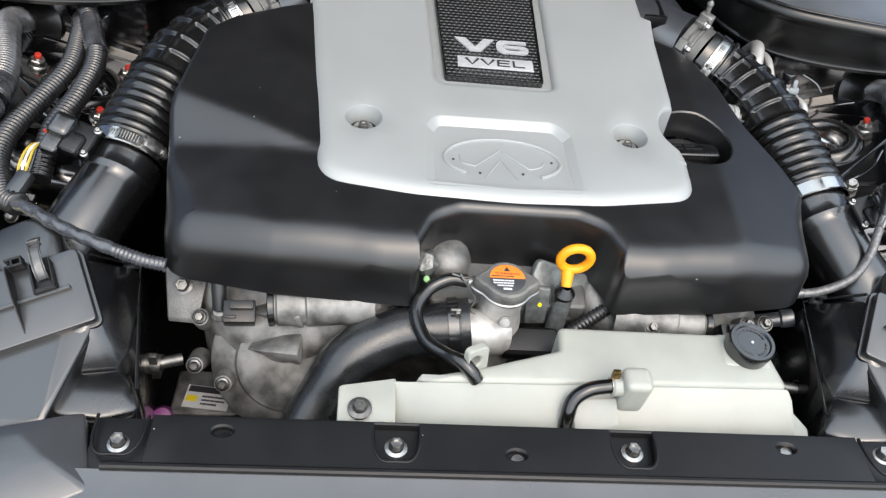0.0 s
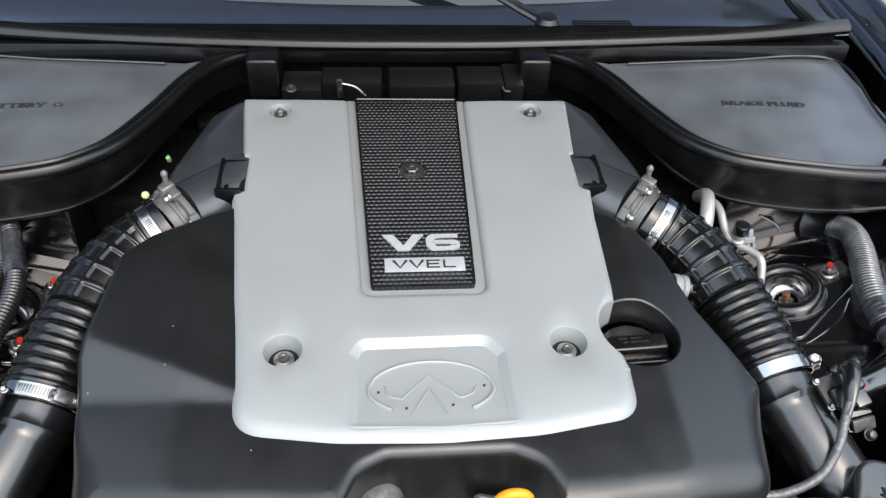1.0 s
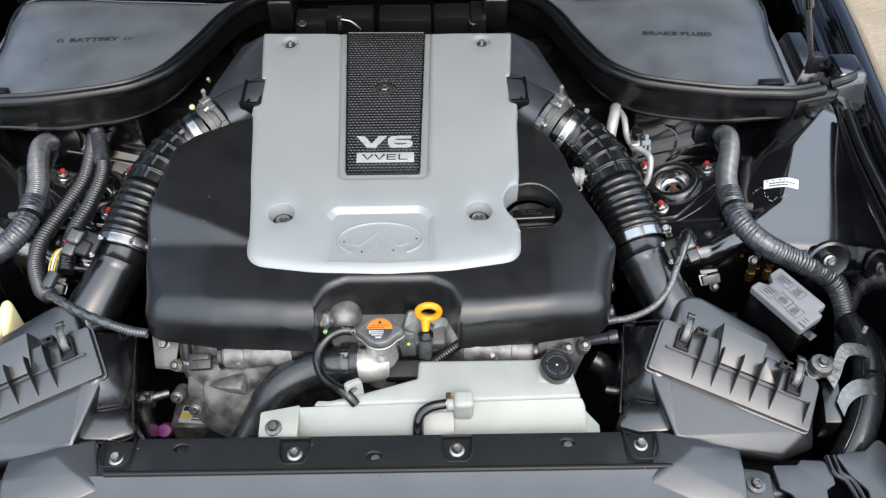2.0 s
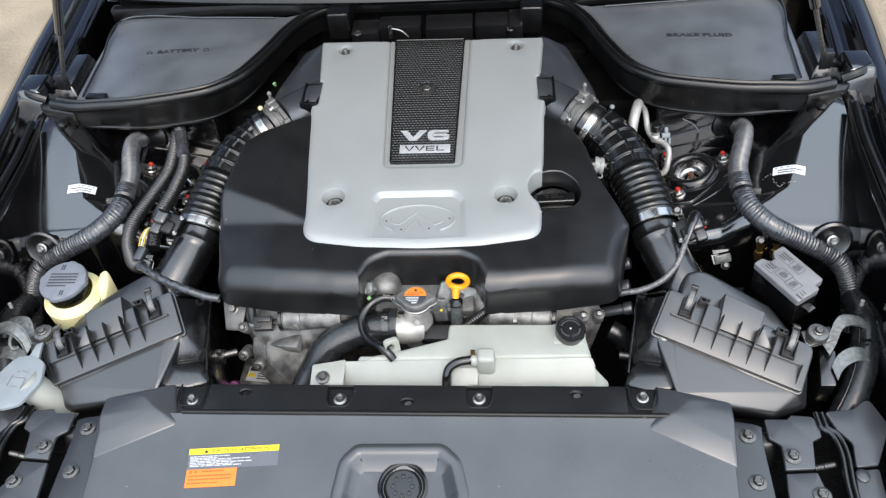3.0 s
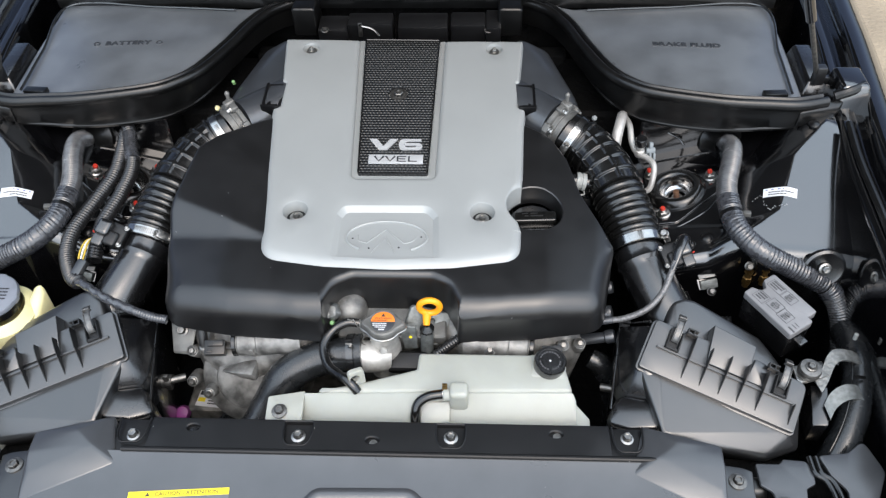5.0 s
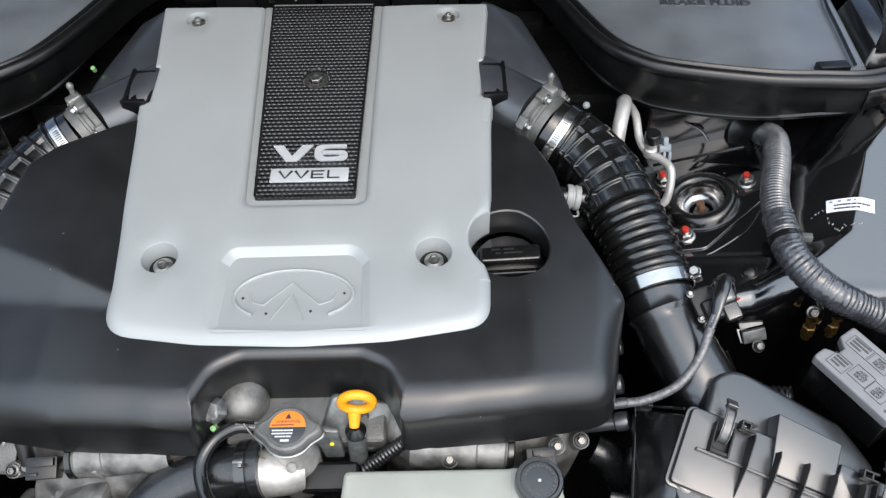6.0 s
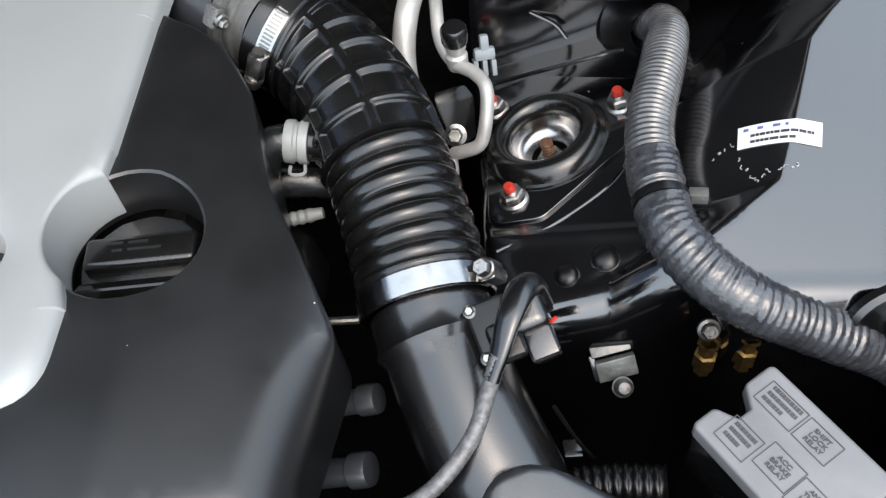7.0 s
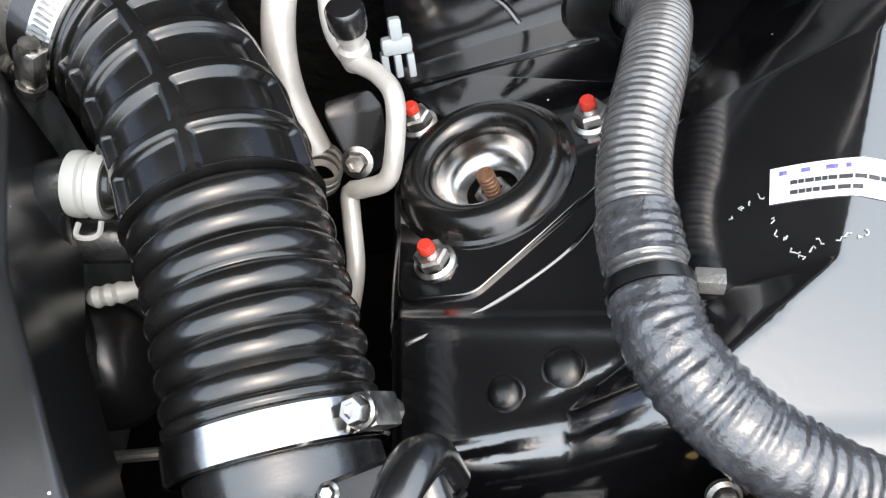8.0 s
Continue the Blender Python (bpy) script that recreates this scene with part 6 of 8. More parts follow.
def refrigerant_pipes():
    t = thing("refrigerant_pipe", (0.376, 0.22, 0.80), "thick bare aluminium refrigerant pipe with a clamped end", "pipe")
    bm = tube(B(), curve([(0.390, 0.300, 0.862), (0.381, 0.262, 0.890), (0.372, 0.232, 0.885), (0.367, 0.212, 0.862), (0.369, 0.198, 0.835), (0.379, 0.185, 0.805)], 0.004), 0.0092, 20)
    part("pipe", bm, M_ALU, t)
    bm = lathe(B(), [(0.0115, 0), (0.0125, 0.003), (0.0125, 0.008), (0.0110, 0.009), (0.0110, 0.011), (0.0125, 0.012), (0.0125, 0.018), (0.0110, 0.019), (0.0110, 0.021), (0.0125, 0.022), (0.0125, 0.028), (0.009, 0.030)], (0.382, 0.183, 0.800), (-0.25, 0.35, -0.9), 24)
    part("end_fitting", bm, M_ALU, t)
    bm = B()
    hull(bm, [(0.388, 0.190, 0.838), (0.412, 0.200, 0.838), (0.420, 0.192, 0.83), (0.388, 0.182, 0.834), (0.420, 0.180, 0.798), (0.402, 0.168, 0.792), (0.415, 0.190, 0.80), (0.39, 0.188, 0.825)], 0.002)
    br = part("bracket", bm, M_PLUG, t, "small black steel bracket")
    part("bracket_bolt", bolt_mesh(B(), (0.403, 0.172, 0.808), (-0.1, -0.75, 0.6), 0.006, 0.009, 0.007), M_STEEL, br)
    t = thing("charge_pipe", (0.42, 0.17, 0.78), "thin bent aluminium pipe with a black-capped service port", "pipe")
    pts = [(0.3915, 0.2915, 0.8700), (0.3935, 0.2465, 0.8820), (0.3955, 0.2165, 0.8680), (0.4045, 0.2005, 0.8580), (0.4195, 0.1855, 0.8580), (0.4280, 0.1695, 0.8560), (0.4270, 0.1545, 0.8400), (0.4215, 0.1455, 0.8220), (0.4075, 0.1485, 0.8120), (0.3995, 0.1515, 0.8060), (0.3990, 0.1415, 0.7950), (0.3985, 0.1200, 0.7720), (0.3860, 0.0980, 0.7300)]
    bm = tube(B(), curve(pts, 0.003), 0.0052, 16)
    part("pipe", bm, M_ALU, t)
    bm = lathe(B(), [(0.0075, -0.012), (0.0085, -0.008), (0.0085, 0.0), (0.0065, 0.002), (0.0065, 0.006), (0.008, 0.007), (0.008, 0.013), (0.006, 0.014)], (0.4075, 0.201, 0.864), (-0.05, -0.05, 1), 20)
    part("service_port", bm, M_ALU, t, "turned aluminium port")
    bm = lathe(B(), [(0.0095, 0.012), (0.0100, 0.014), (0.0100, 0.024), (0.0088, 0.026), (0, 0.0265)], (0.4075, 0.201, 0.864), (-0.05, -0.05, 1), 28, wobble=lambda a, h: 1 + 0.02 * math.cos(24 * a))
    part("port_cap", bm, M_DUCT, t, "knurled black cap")
    bm = B()
    block(bm, (0.007, 0.007, 0.012), pose(0.429, 0.214, 0.864, -20, 0, 10), 0.002)
    block(bm, (0.017, 0.008, 0.010), pose(0.429, 0.212, 0.855, -20, 0, 10), 0.003)
    holder = part("holder", bm, M_GREYCAP, t, "pale plastic pipe holder")
    for dx in (-0.007, 0.0, 0.007):
        part("prong", block(B(), (0.004, 0.009, 0.013), pose(0.429 + dx, 0.2095, 0.844, -20, 0, 10), 0.001), M_GREYCAP, holder)
    # plastic studs on the firewall
    for x, y, z, m in ((0.338, 0.290, 0.866, M_GREYCAP), (-0.352, 0.295, 0.880, M_YELLOW), (-0.36, 0.282, 0.845, M_LABEL_W)):
        bm = lathe(B(), [(0.005, 0), (0.005, 0.002), (0.003, 0.004), (0, 0.004)], (x, y, z), (0, -0.8, 0.6), 12)
        solo("trim_stud", bm, m, "small pale plastic stud on the firewall", "stud", "firewall studs")
    bm = tube(B(), curve([(-0.315, 0.285, 0.90), (-0.318, 0.275, 0.87), (-0.32, 0.27, 0.83)], 0.004), 0.005, 10)
    solo("vent_pipe", bm, M_STEEL, "thin metal vent pipe behind the intake hose", "pipe")
    bm = lathe(B(), [(0.003, 0), (0.003, 0.008), (0, 0.009)], (-0.328, 0.345, 0.900), (0, -0.5, 1), 12)
    solo("green_clip", bm, M_GREEN, "small bright green plastic clip", "clip")


def side_brackets(sx):
    t = thing("hose_bracket", (0.66 if sx > 0 else -0.666, -0.18, 0.70), "galvanised steel bracket holding a thick black hose", "bracket", "hose brackets")
    path = curve([(0.711, -0.085, 0.730), (0.706, -0.12, 0.744), (0.699, -0.155, 0.751), (0.690, -0.19, 0.748), (0.668, -0.245, 0.735), (0.638, -0.292, 0.708), (0.605, -0.322, 0.66), (0.59, -0.33, 0.60)], 0.004)
    part("hose", tube(B(), path, 0.0215, 28), M_HOSE, t, "thick black hose", sx)
    for off in (-0.006, 0.004):
        rib = [p + Vector((-0.010 + off, -0.004, 0.0190)) for p in path[22:-12]]
        part("hose_seam", tube(B(), rib, 0.0010, 6), M_RUBBER, t, sx=sx)
    bm = strap(B(), [(0.622, -0.212, 0.764), (0.634, -0.196, 0.770), (0.646, -0.176, 0.777), (0.658, -0.167, 0.780), (0.680, -0.166, 0.777), (0.694, -0.168, 0.769), (0.700, -0.170, 0.752)], (0.003, -0.0085, -0.002))
    clamp = part("upper_clamp", bm, M_FOIL, t, "dull galvanised saddle clamp", sx)
    part("clamp_pin", lathe(B(), [(0.003, 0), (0.003, 0.010), (0, 0.011)], (0.689, -0.140, 0.784), (0, 0.1, 1), 12), M_CLIP, clamp, "pale pin", sx)
    bm = strap(B(), [(0.628, -0.246, 0.752), (0.636, -0.234, 0.759), (0.648, -0.225, 0.764), (0.664, -0.220, 0.766), (0.682, -0.221, 0.761), (0.692, -0.226, 0.746)], (0.002, -0.0105, -0.0025))
    clamp = part("lower_clamp", bm, M_GALV, t, "smooth galvanised saddle clamp", sx)
    part("clamp_slot", block(B(), (0.016, 0.005, 0.002), frame_of((0.680, -0.201, 0.7745), (1, 0.0, -0.1), (0, 1, 0.2)), 0.0008), M_DARK, clamp, "dark slot", sx)
    bm = B()
    hull(bm, [(0.618, -0.200, 0.752), (0.640, -0.206, 0.756), (0.628, -0.262, 0.744), (0.607, -0.260, 0.740), (0.618, -0.200, 0.70), (0.636, -0.21, 0.70), (0.607, -0.26, 0.70), (0.626, -0.262, 0.70)], 0.002)
    part("angle", bm, M_DUCT, t, "dark angle plate", sx)
    if sx < 0:
        bm = strap(B(), [(0.700, -0.196, 0.784), (0.672, -0.194, 0.796), (0.650, -0.200, 0.798), (0.634, -0.210, 0.788), (0.622, -0.226, 0.778)], (0.002, -0.010, -0.002))
        part("hook_strap", bm, M_GALV, t, "bent steel hook strap", sx)
        bm = tube(B(), curve([(0.652, -0.206, 0.796), (0.650, -0.222, 0.792), (0.644, -0.230, 0.786), (0.638, -0.224, 0.784)], 0.003), 0.003, 8)
        part("hook", bm, M_GALV, t, sx=sx)
    # headlamp corner: plates with cut-outs, bolts, seals and the lamp's top
    h = thing("headlamp_bracket", (0.52 if sx > 0 else -0.526, -0.39, 0.74), "satin grey headlamp mounting plates with flange bolts", "bracket", "headlamp brackets")

    def flat(name, pts, z, mat=M_PANEL, label=""):
        edge = rounded(pts, 4)
        bm = plate(B(), edge, lambda x, y: z, 0.004, 0.0012)
        return part(name, bm, mat, h, label, sx)
    flat("upper_plate", [(0.500, -0.339, 0.003), (0.531, -0.339, 0.003), (0.538, -0.332, 0.003), (0.566, -0.334, 0.006), (0.572, -0.346, 0.004), (0.570, -0.366, 0.004), (0.557, -0.373, 0.006), (0.549, -0.414, 0.002), (0.510, -0.4165, 0.002), (0.514, -0.379, 0.008), (0.500, -0.369, 0.004)], 0.772)
    flat("lower_plate", [(0.511, -0.420, 0.002), (0.552, -0.4175, 0.002), (0.556, -0.445, 0.01), (0.585, -0.49, 0.01), (0.60, -0.58, 0.01), (0.490, -0.60, 0.01), (0.507, -0.445, 0.006)], 0.768)
    flat("inner_plate", [(0.447, -0.336, 0.003), (0.485, -0.342, 0.004), (0.497, -0.347, 0.003), (0.493, -0.374, 0.008), (0.491, -0.44, 0.006), (0.485, -0.60, 0.01), (0.430, -0.60, 0.01)], 0.765, M_BOX)
    flat("outer_plate", [(0.588, -0.322, 0.004), (0.628, -0.317, 0.006), (0.654, -0.298, 0.008), (0.668, -0.344, 0.02), (0.634, -0.404, 0.006), (0.604, -0.408, 0.004), (0.611, -0.371, 0.012), (0.596, -0.350, 0.006)], 0.766, M_PANEL, "grey lamp housing top")
    flat("outer_foot", [(0.602, -0.412, 0.003), (0.634, -0.408, 0.004), (0.628, -0.47, 0.01), (0.590, -0.48, 0.01)], 0.764)
    bm = B()
    hull(bm, [(0.487, -0.352, 0.764), (0.512, -0.352, 0.764), (0.487, -0.374, 0.764), (0.510, -0.376, 0.764), (0.485, -0.35, 0.72), (0.514, -0.35, 0.72), (0.485, -0.39, 0.72), (0.514, -0.39, 0.72)], 0.006, 3)
    part("rubber_block", bm, M_SEAL, h, "black rubber block", sx)
    for x, y, z in ((0.474, -0.362, 0.766), (0.524, -0.397, 0.773), (0.472, -0.432, 0.766), (0.548, -0.450, 0.769)):
        bolt("bolt", (x, y, z), h, (0, 0, 1), 0.0066, 0.0115, 0.007, M_DARKSTEEL, sx=sx)
    for off in (0.0, 0.008):
        seal = [(0.580 - off, -0.328, 0.772), (0.581 - off, -0.352, 0.773), (0.592 - off, -0.363, 0.773), (0.596 - off, -0.393, 0.773), (0.590 - off, -0.443, 0.772), (0.588 - off, -0.52, 0.77)]
        part("lamp_seal", tube(B(), curve(seal, 0.005), 0.0036, 10), M_RUBBER, h, "black rubber lamp seal", sx)
    bm = tube(B(), [Vector((0.552 + 0.0009 * k, -0.407 + 0.0002 * k, 0.760)) for k in range(34)], lambda s, n, a: 0.0036 + 0.0008 * math.cos(s * 2400), 12)
    part("lamp_spring", bm, M_DARKSTEEL, h, "small dark coil spring", sx, 80)
    part("push_clip", lathe(B(), [(0.009, 0), (0.009, 0.003), (0.007, 0.004), (0, 0.0042)], (0.609, -0.420, 0.764), (0, 0, 1), 24), M_PANEL, h, sx=sx)
    bm = B()
    hull(bm, [(0.65, -0.45, 0.70), (0.690, -0.30, 0.70), (0.72, -0.30, 0.70), (0.69, -0.52, 0.70), (0.645, -0.43, 0.768), (0.676, -0.345, 0.775), (0.690, -0.31, 0.785), (0.68, -0.50, 0.765)], 0.008, 3)
    part("lamp_housing", bm, M_RUBBER, h, "black lamp housing edge", sx)
    # added sheet, near-black so the gaps between the plates look shaded
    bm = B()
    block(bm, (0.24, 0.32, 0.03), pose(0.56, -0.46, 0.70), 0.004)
    part("gap_shade_sheet", bm, M_DARK, h, "near-black sheet for the shade in the plate gaps", sx)


origin(0.009, 0.013, -0.012)
for s in (1, -1):
    strut_mount(s)
    conduit(s)
    wing_label(s)
    wing_fittings(s)
relay_box()
refrigerant_pipes()
origin()
for s in (1, -1):
    side_brackets(s)


# ---- things on the driver's side only: looms and reservoirs ----
def thin_conduits():
    t = thing("thin_conduit", (-0.49, 0.1, 0.82), "pair of thinner black corrugated wiring conduits", "wiring conduit")
    bm = tube(B(), curve([(-0.518, 0.292, 0.842), (-0.500, 0.255, 0.850), (-0.470, 0.172, 0.842), (-0.469, 0.098, 0.838), (-0.479, 0.030, 0.832), (-0.478, -0.030, 0.812)], 0.0008), ridged(0.0122, 0.0021, 0.0052, 1.6), 24)
    part("sleeve", bm, M_THINCONDUIT, t, sharp=80)
    bm = tube(B(), curve([(-0.520, 0.280, 0.835), (-0.508, 0.235, 0.838), (-0.497, 0.156, 0.838), (-0.507, 0.091, 0.836), (-0.520, 0.020, 0.834), (-0.515, -0.030, 0.830), (-0.490, -0.078, 0.830), (-0.470, -0.096, 0.834)], 0.0008), ridged(0.0122, 0.0021, 0.0052, 1.6), 24)
    part("sleeve", bm, M_THINCONDUIT, t, sharp=80)
    bm = tube(B(), curve([(-0.498, 0.250, 0.850), (-0.482, 0.205, 0.846), (-0.473, 0.185, 0.843)], 0.003), 0.0128, 20)
    part("tape_band", bm, M_TAPE, t)
    bm = lathe(B(), [(0.034, -0.004), (0.032, 0.004), (0.024, 0.010), (0.017, 0.028), (0.016, 0.032)], (-0.518, 0.300, 0.838), (0, -0.85, 0.5), 28)
    part("grommet", bm, M_SEAL, t, "rubber firewall grommet")
    w = thing("wiring_loom", (-0.40, -0.14, 0.82), "thin taped wiring loom running to the engine", "wiring loom", "wiring looms")
    bm = tube(B(), curve([(-0.474, -0.094, 0.834), (-0.452, -0.108, 0.838), (-0.420, -0.128, 0.838), (-0.385, -0.144, 0.836), (-0.344, -0.157, 0.830), (-0.318, -0.160, 0.826)], 0.0012), lambda s, n, a: 0.0065 + (0.0006 * math.cos(2 * math.pi * s / 0.004) if s > n * 0.72 else 0.0004 * math.sin(s * 300 + 2 * a)), 14)
    part("loom", bm, M_TAPE, w, sharp=80)
    for i, mat in enumerate((M_WIRE_Y, M_WIRE_W, M_WIRE_Y, M_DUCT)):
        bm = tube(B(), curve([(-0.470 + 0.003 * i, -0.010, 0.846), (-0.476 + 0.003 * i, -0.030, 0.856), (-0.480 + 0.004 * i, -0.052, 0.850), (-0.476 + 0.002 * i, -0.078, 0.840)], 0.004), 0.0014, 6)
        part("wire", bm, mat, w)
    bm = block(B(), (0.016, 0.028, 0.010), pose(-0.474, -0.075, 0.842, 20, 0, -20), 0.002)
    part("splice_sleeve", bm, M_BOX, w, "grey sleeve")
    r = thing("wiring_loom", (0.39, -0.11, 0.79), "braided wiring loom running from the flow sensor", "wiring loom", "wiring looms")
    bm = tube(B(), curve([(0.430, -0.062, 0.862), (0.423, -0.076, 0.848), (0.412, -0.096, 0.832), (0.388, -0.118, 0.818), (0.355, -0.126, 0.804), (0.318, -0.124, 0.795)], 0.0012), lambda s, n, a: 0.0047 + 0.0003 * math.cos(2 * math.pi * s / 0.003 + 2 * a), 14)
    part("loom", bm, M_BRAID, r, sharp=80)
    bm = tube(B(), curve([(0.4520, -0.024, 0.850), (0.4490, -0.020, 0.864), (0.4440, -0.028, 0.872), (0.4370, -0.044, 0.872), (0.4300, -0.062, 0.862), (0.4250, -0.072, 0.853)], 0.0015), lambda s, n, a: (0.0125 - 0.0072 * min(1.0, s / n * 1.1)) * (1 + 0.05 * math.sin(3 * a + 90 * s)), 20, flat=0.72)
    part("plug_boot", bm, M_DUCT, r, "crumpled black plug boot", sharp=80)
    for p, d in (((0.330, -0.1255, 0.798), (-1, 0.02, -0.25)),):
        bm = lathe(B(), [(0.0048, -0.009), (0.0056, -0.0085), (0.0057, 0.0085), (0.0048, 0.009)], p, Vector(d).normalized(), 20)
        part("tape_band", bm, M_TAPE, r, "black tape band")


def reservoirs():
    t = thing("power_steering_reservoir", (-0.59, -0.13, 0.72), "yellowed translucent fluid reservoir with a black screw cap", "fluid reservoir")
    bm = lathe(B(), [(0.030, -0.09), (0.046, -0.075), (0.050, -0.045), (0.049, -0.012), (0.040, -0.004), (0.036, 0.0)], (-0.585, -0.132, 0.815), (0.02, -0.12, 1), 40)
    part("bottle", bm, M_YELLOW, t)
    bm = B()
    hull(bm, [(-0.565, -0.10, 0.74), (-0.525, -0.10, 0.74), (-0.525, -0.15, 0.74), (-0.565, -0.15, 0.74), (-0.545, -0.088, 0.824), (-0.530, -0.092, 0.822), (-0.530, -0.135, 0.80), (-0.555, -0.145, 0.80)], 0.006, 3)
    part("lug", bm, M_YELLOW, t)
    c, ax = Vector((-0.595, -0.122, 0.818)), Vector((0.0, -0.12, 1))
    bm = lathe(B(), [(0.0345, -0.010), (0.0360, -0.009), (0.0365, 0.008), (0.0355, 0.010)], c, ax, 48)
    cap = part("cap", bm, M_DUCT, t, "black screw cap with a slate top")
    lugs = lambda a, h: 1 + 0.05 * (1 if math.cos(4 * a + 0.5) > 0.86 else 0)
    bm = lathe(B(), [(0.0350, 0.006), (0.0385, 0.0065), (0.0392, 0.008), (0.0392, 0.0125), (0.0380, 0.0148), (0.0360, 0.0154), (0, 0.0154)], c, ax, 96, wobble=lugs)
    part("cap_disc", bm, M_CAPDISC, cap, "slate grey disc with four lugs")
    m = frame_of(c + ax * 0.0158, (1, 0, 0), (0, 1, 0.12))
    bm = bars(B(), m, print_rows(-0.024, 0.012, 0.048, 5, 0.006, 0.0022, 21) + [(-0.009, 0.026, 0.0016, 0.010), (-0.005, 0.026, 0.0016, 0.010), (0.005, -0.026, 0.0016, 0.010), (0.009, -0.026, 0.0016, 0.010)])
    part("moulded_print", bm, M_INK, cap, "unreadable moulded print")
    t = thing("washer_filler", (-0.60, -0.32, 0.70), "pale grey flip cap on a cream washer filler neck", "washer filler")
    bm = B()
    out = rounded([(-0.628, -0.262, 0.02), (-0.602, -0.256, 0.018), (-0.575, -0.270, 0.02), (-0.568, -0.305, 0.025), (-0.585, -0.345, 0.02), (-0.615, -0.355, 0.02), (-0.640, -0.335, 0.02), (-0.642, -0.290, 0.02)], 5)
    plate(bm, out, lambda x, y: 0.802 + 0.05 * (y + 0.3), 0.006, 0.002)
    hull(bm, [(-0.607, -0.262, 0.797), (-0.590, -0.262, 0.797), (-0.607, -0.262, 0.803), (-0.590, -0.262, 0.803), (-0.603, -0.238, 0.800), (-0.594, -0.232, 0.800), (-0.603, -0.238, 0.806), (-0.594, -0.232, 0.806)], 0.001)
    cap = part("cap", bm, M_GREYCAP, t, "pale grey flip cap")
    m = frame_of((-0.606, -0.305, 0.8022), (1, -0.1, 0), (0.1, 1, 0.05))
    bm = bars(B(), m, [(-0.012, 0.0, 0.0014, 0.020), (0.012, -0.004, 0.0014, 0.018), (0, 0.006, 0.022, 0.0012), (0, -0.010, 0.012, 0.0012), (-0.006, 0.016, 0.004, 0.002), (0.002, 0.018, 0.004, 0.002), (0.009, 0.016, 0.004, 0.002)])
    part("moulded_sign", bm, M_RELAY, cap)
    bm = tube(B(), curve([(-0.600, -0.300, 0.794), (-0.584, -0.304, 0.770), (-0.566, -0.306, 0.735), (-0.552, -0.306, 0.67)], 0.006), lambda s, n, a: 0.023, 28)
    part("neck", bm, M_TANK, t, "cream plastic neck")


origin(0.0, 0.006, -0.005)
thin_conduits()
reservoirs()
origin()


# ---- the front: engine front, coolant tank, radiator cover ----
def engine_front():
    t = thing("engine_block", (0, -0.05, 0.45), "bare cast aluminium engine front under the cover", "engine block")
    bm = B()
    hull(bm, [(-0.30, -0.12, 0.60), (-0.29, -0.16, 0.72), (-0.30, -0.13, 0.79), (-0.26, -0.185, 0.745), (-0.21, -0.20, 0.735), (-0.16, -0.185, 0.76), (-0.10, -0.165, 0.80), (-0.10, -0.12, 0.81), (-0.26, -0.12, 0.81), (-0.12, -0.16, 0.62), (-0.25, -0.185, 0.66), (-0.28, -0.15, 0.62)], 0.016, 4)
    part("timing_cover", bm, M_CAST, t, "cast aluminium timing cover")
    bm = B()
    hull(bm, [(0.08, -0.12, 0.60), (0.08, -0.15, 0.80), (0.12, -0.175, 0.78), (0.22, -0.175, 0.765), (0.28, -0.155, 0.76), (0.305, -0.13, 0.74), (0.29, -0.11, 0.80), (0.10, -0.11, 0.815), (0.27, -0.16, 0.62), (0.12, -0.17, 0.62)], 0.016, 4)
    part("timing_cover", bm, M_CAST, t, "cast aluminium timing cover")
    bm = B()
    block(bm, (0.30, 0.20, 0.30), pose(-0.01, -0.03, 0.62), 0.02, 3)
    block(bm, (0.42, 0.34, 0.26), pose(-0.01, 0.14, 0.66), 0.03, 3)
    part("block", bm, M_CAST, t)
    # round chain case bulge with thin radial fins
    c, ax = Vector((-0.205, -0.178, 0.720)), Vector((0.05, -0.80, 0.60)).normalized()
    bm = lathe(B(), [(0.078, -0.05), (0.076, 0.0), (0.070, 0.006), (0.052, 0.011), (0.049, 0.0165), (0.040, 0.020), (0.018, 0.022), (0, 0.022)], c, ax, 48)
    case = part("chain_case", bm, M_CAST, t, "round cast chain case")
    for z, y in ((0.782, -0.168), (0.756, -0.192)):
        bm = hull(B(), [(-0.242, y - 0.006, z), (-0.192, y - 0.018, z + 0.010), (-0.188, y - 0.016, z - 0.010), (-0.190, y + 0.02, z + 0.006), (-0.190, y + 0.02, z - 0.02), (-0.240, y + 0.01, z - 0.008)], 0.002, 2)
        part("gusset", bm, M_CAST, case)
    for x, y, z, ax in ((-0.295, -0.192, 0.721, (0, -0.8, 0.6)), (-0.290, -0.168, 0.766, (0, -0.6, 0.8)), (-0.264, -0.214, 0.722, (0, -0.8, 0.6)), (0.262, -0.165, 0.79, (0, -0.5, 0.85)), (0.288, -0.155, 0.782, (0, -0.5, 0.85)), (0.155, -0.180, 0.795, (0, -0.5, 0.85))):
        part("bolt_boss", lathe(B(), [(0.011, -0.03), (0.0085, 0), (0.007, 0.001)], (x, y, z), ax, 18), M_CAST, t)
        part("cover_bolt", bolt_mesh(B(), (x, y, z), ax, 0.0042, 0.0062, 0.006), M_DARKSTEEL, t)
    for s, x0, x1 in ((-1, -0.250, -0.105), (1, 0.245, 0.10)):
        d = 1 if x1 > x0 else -1
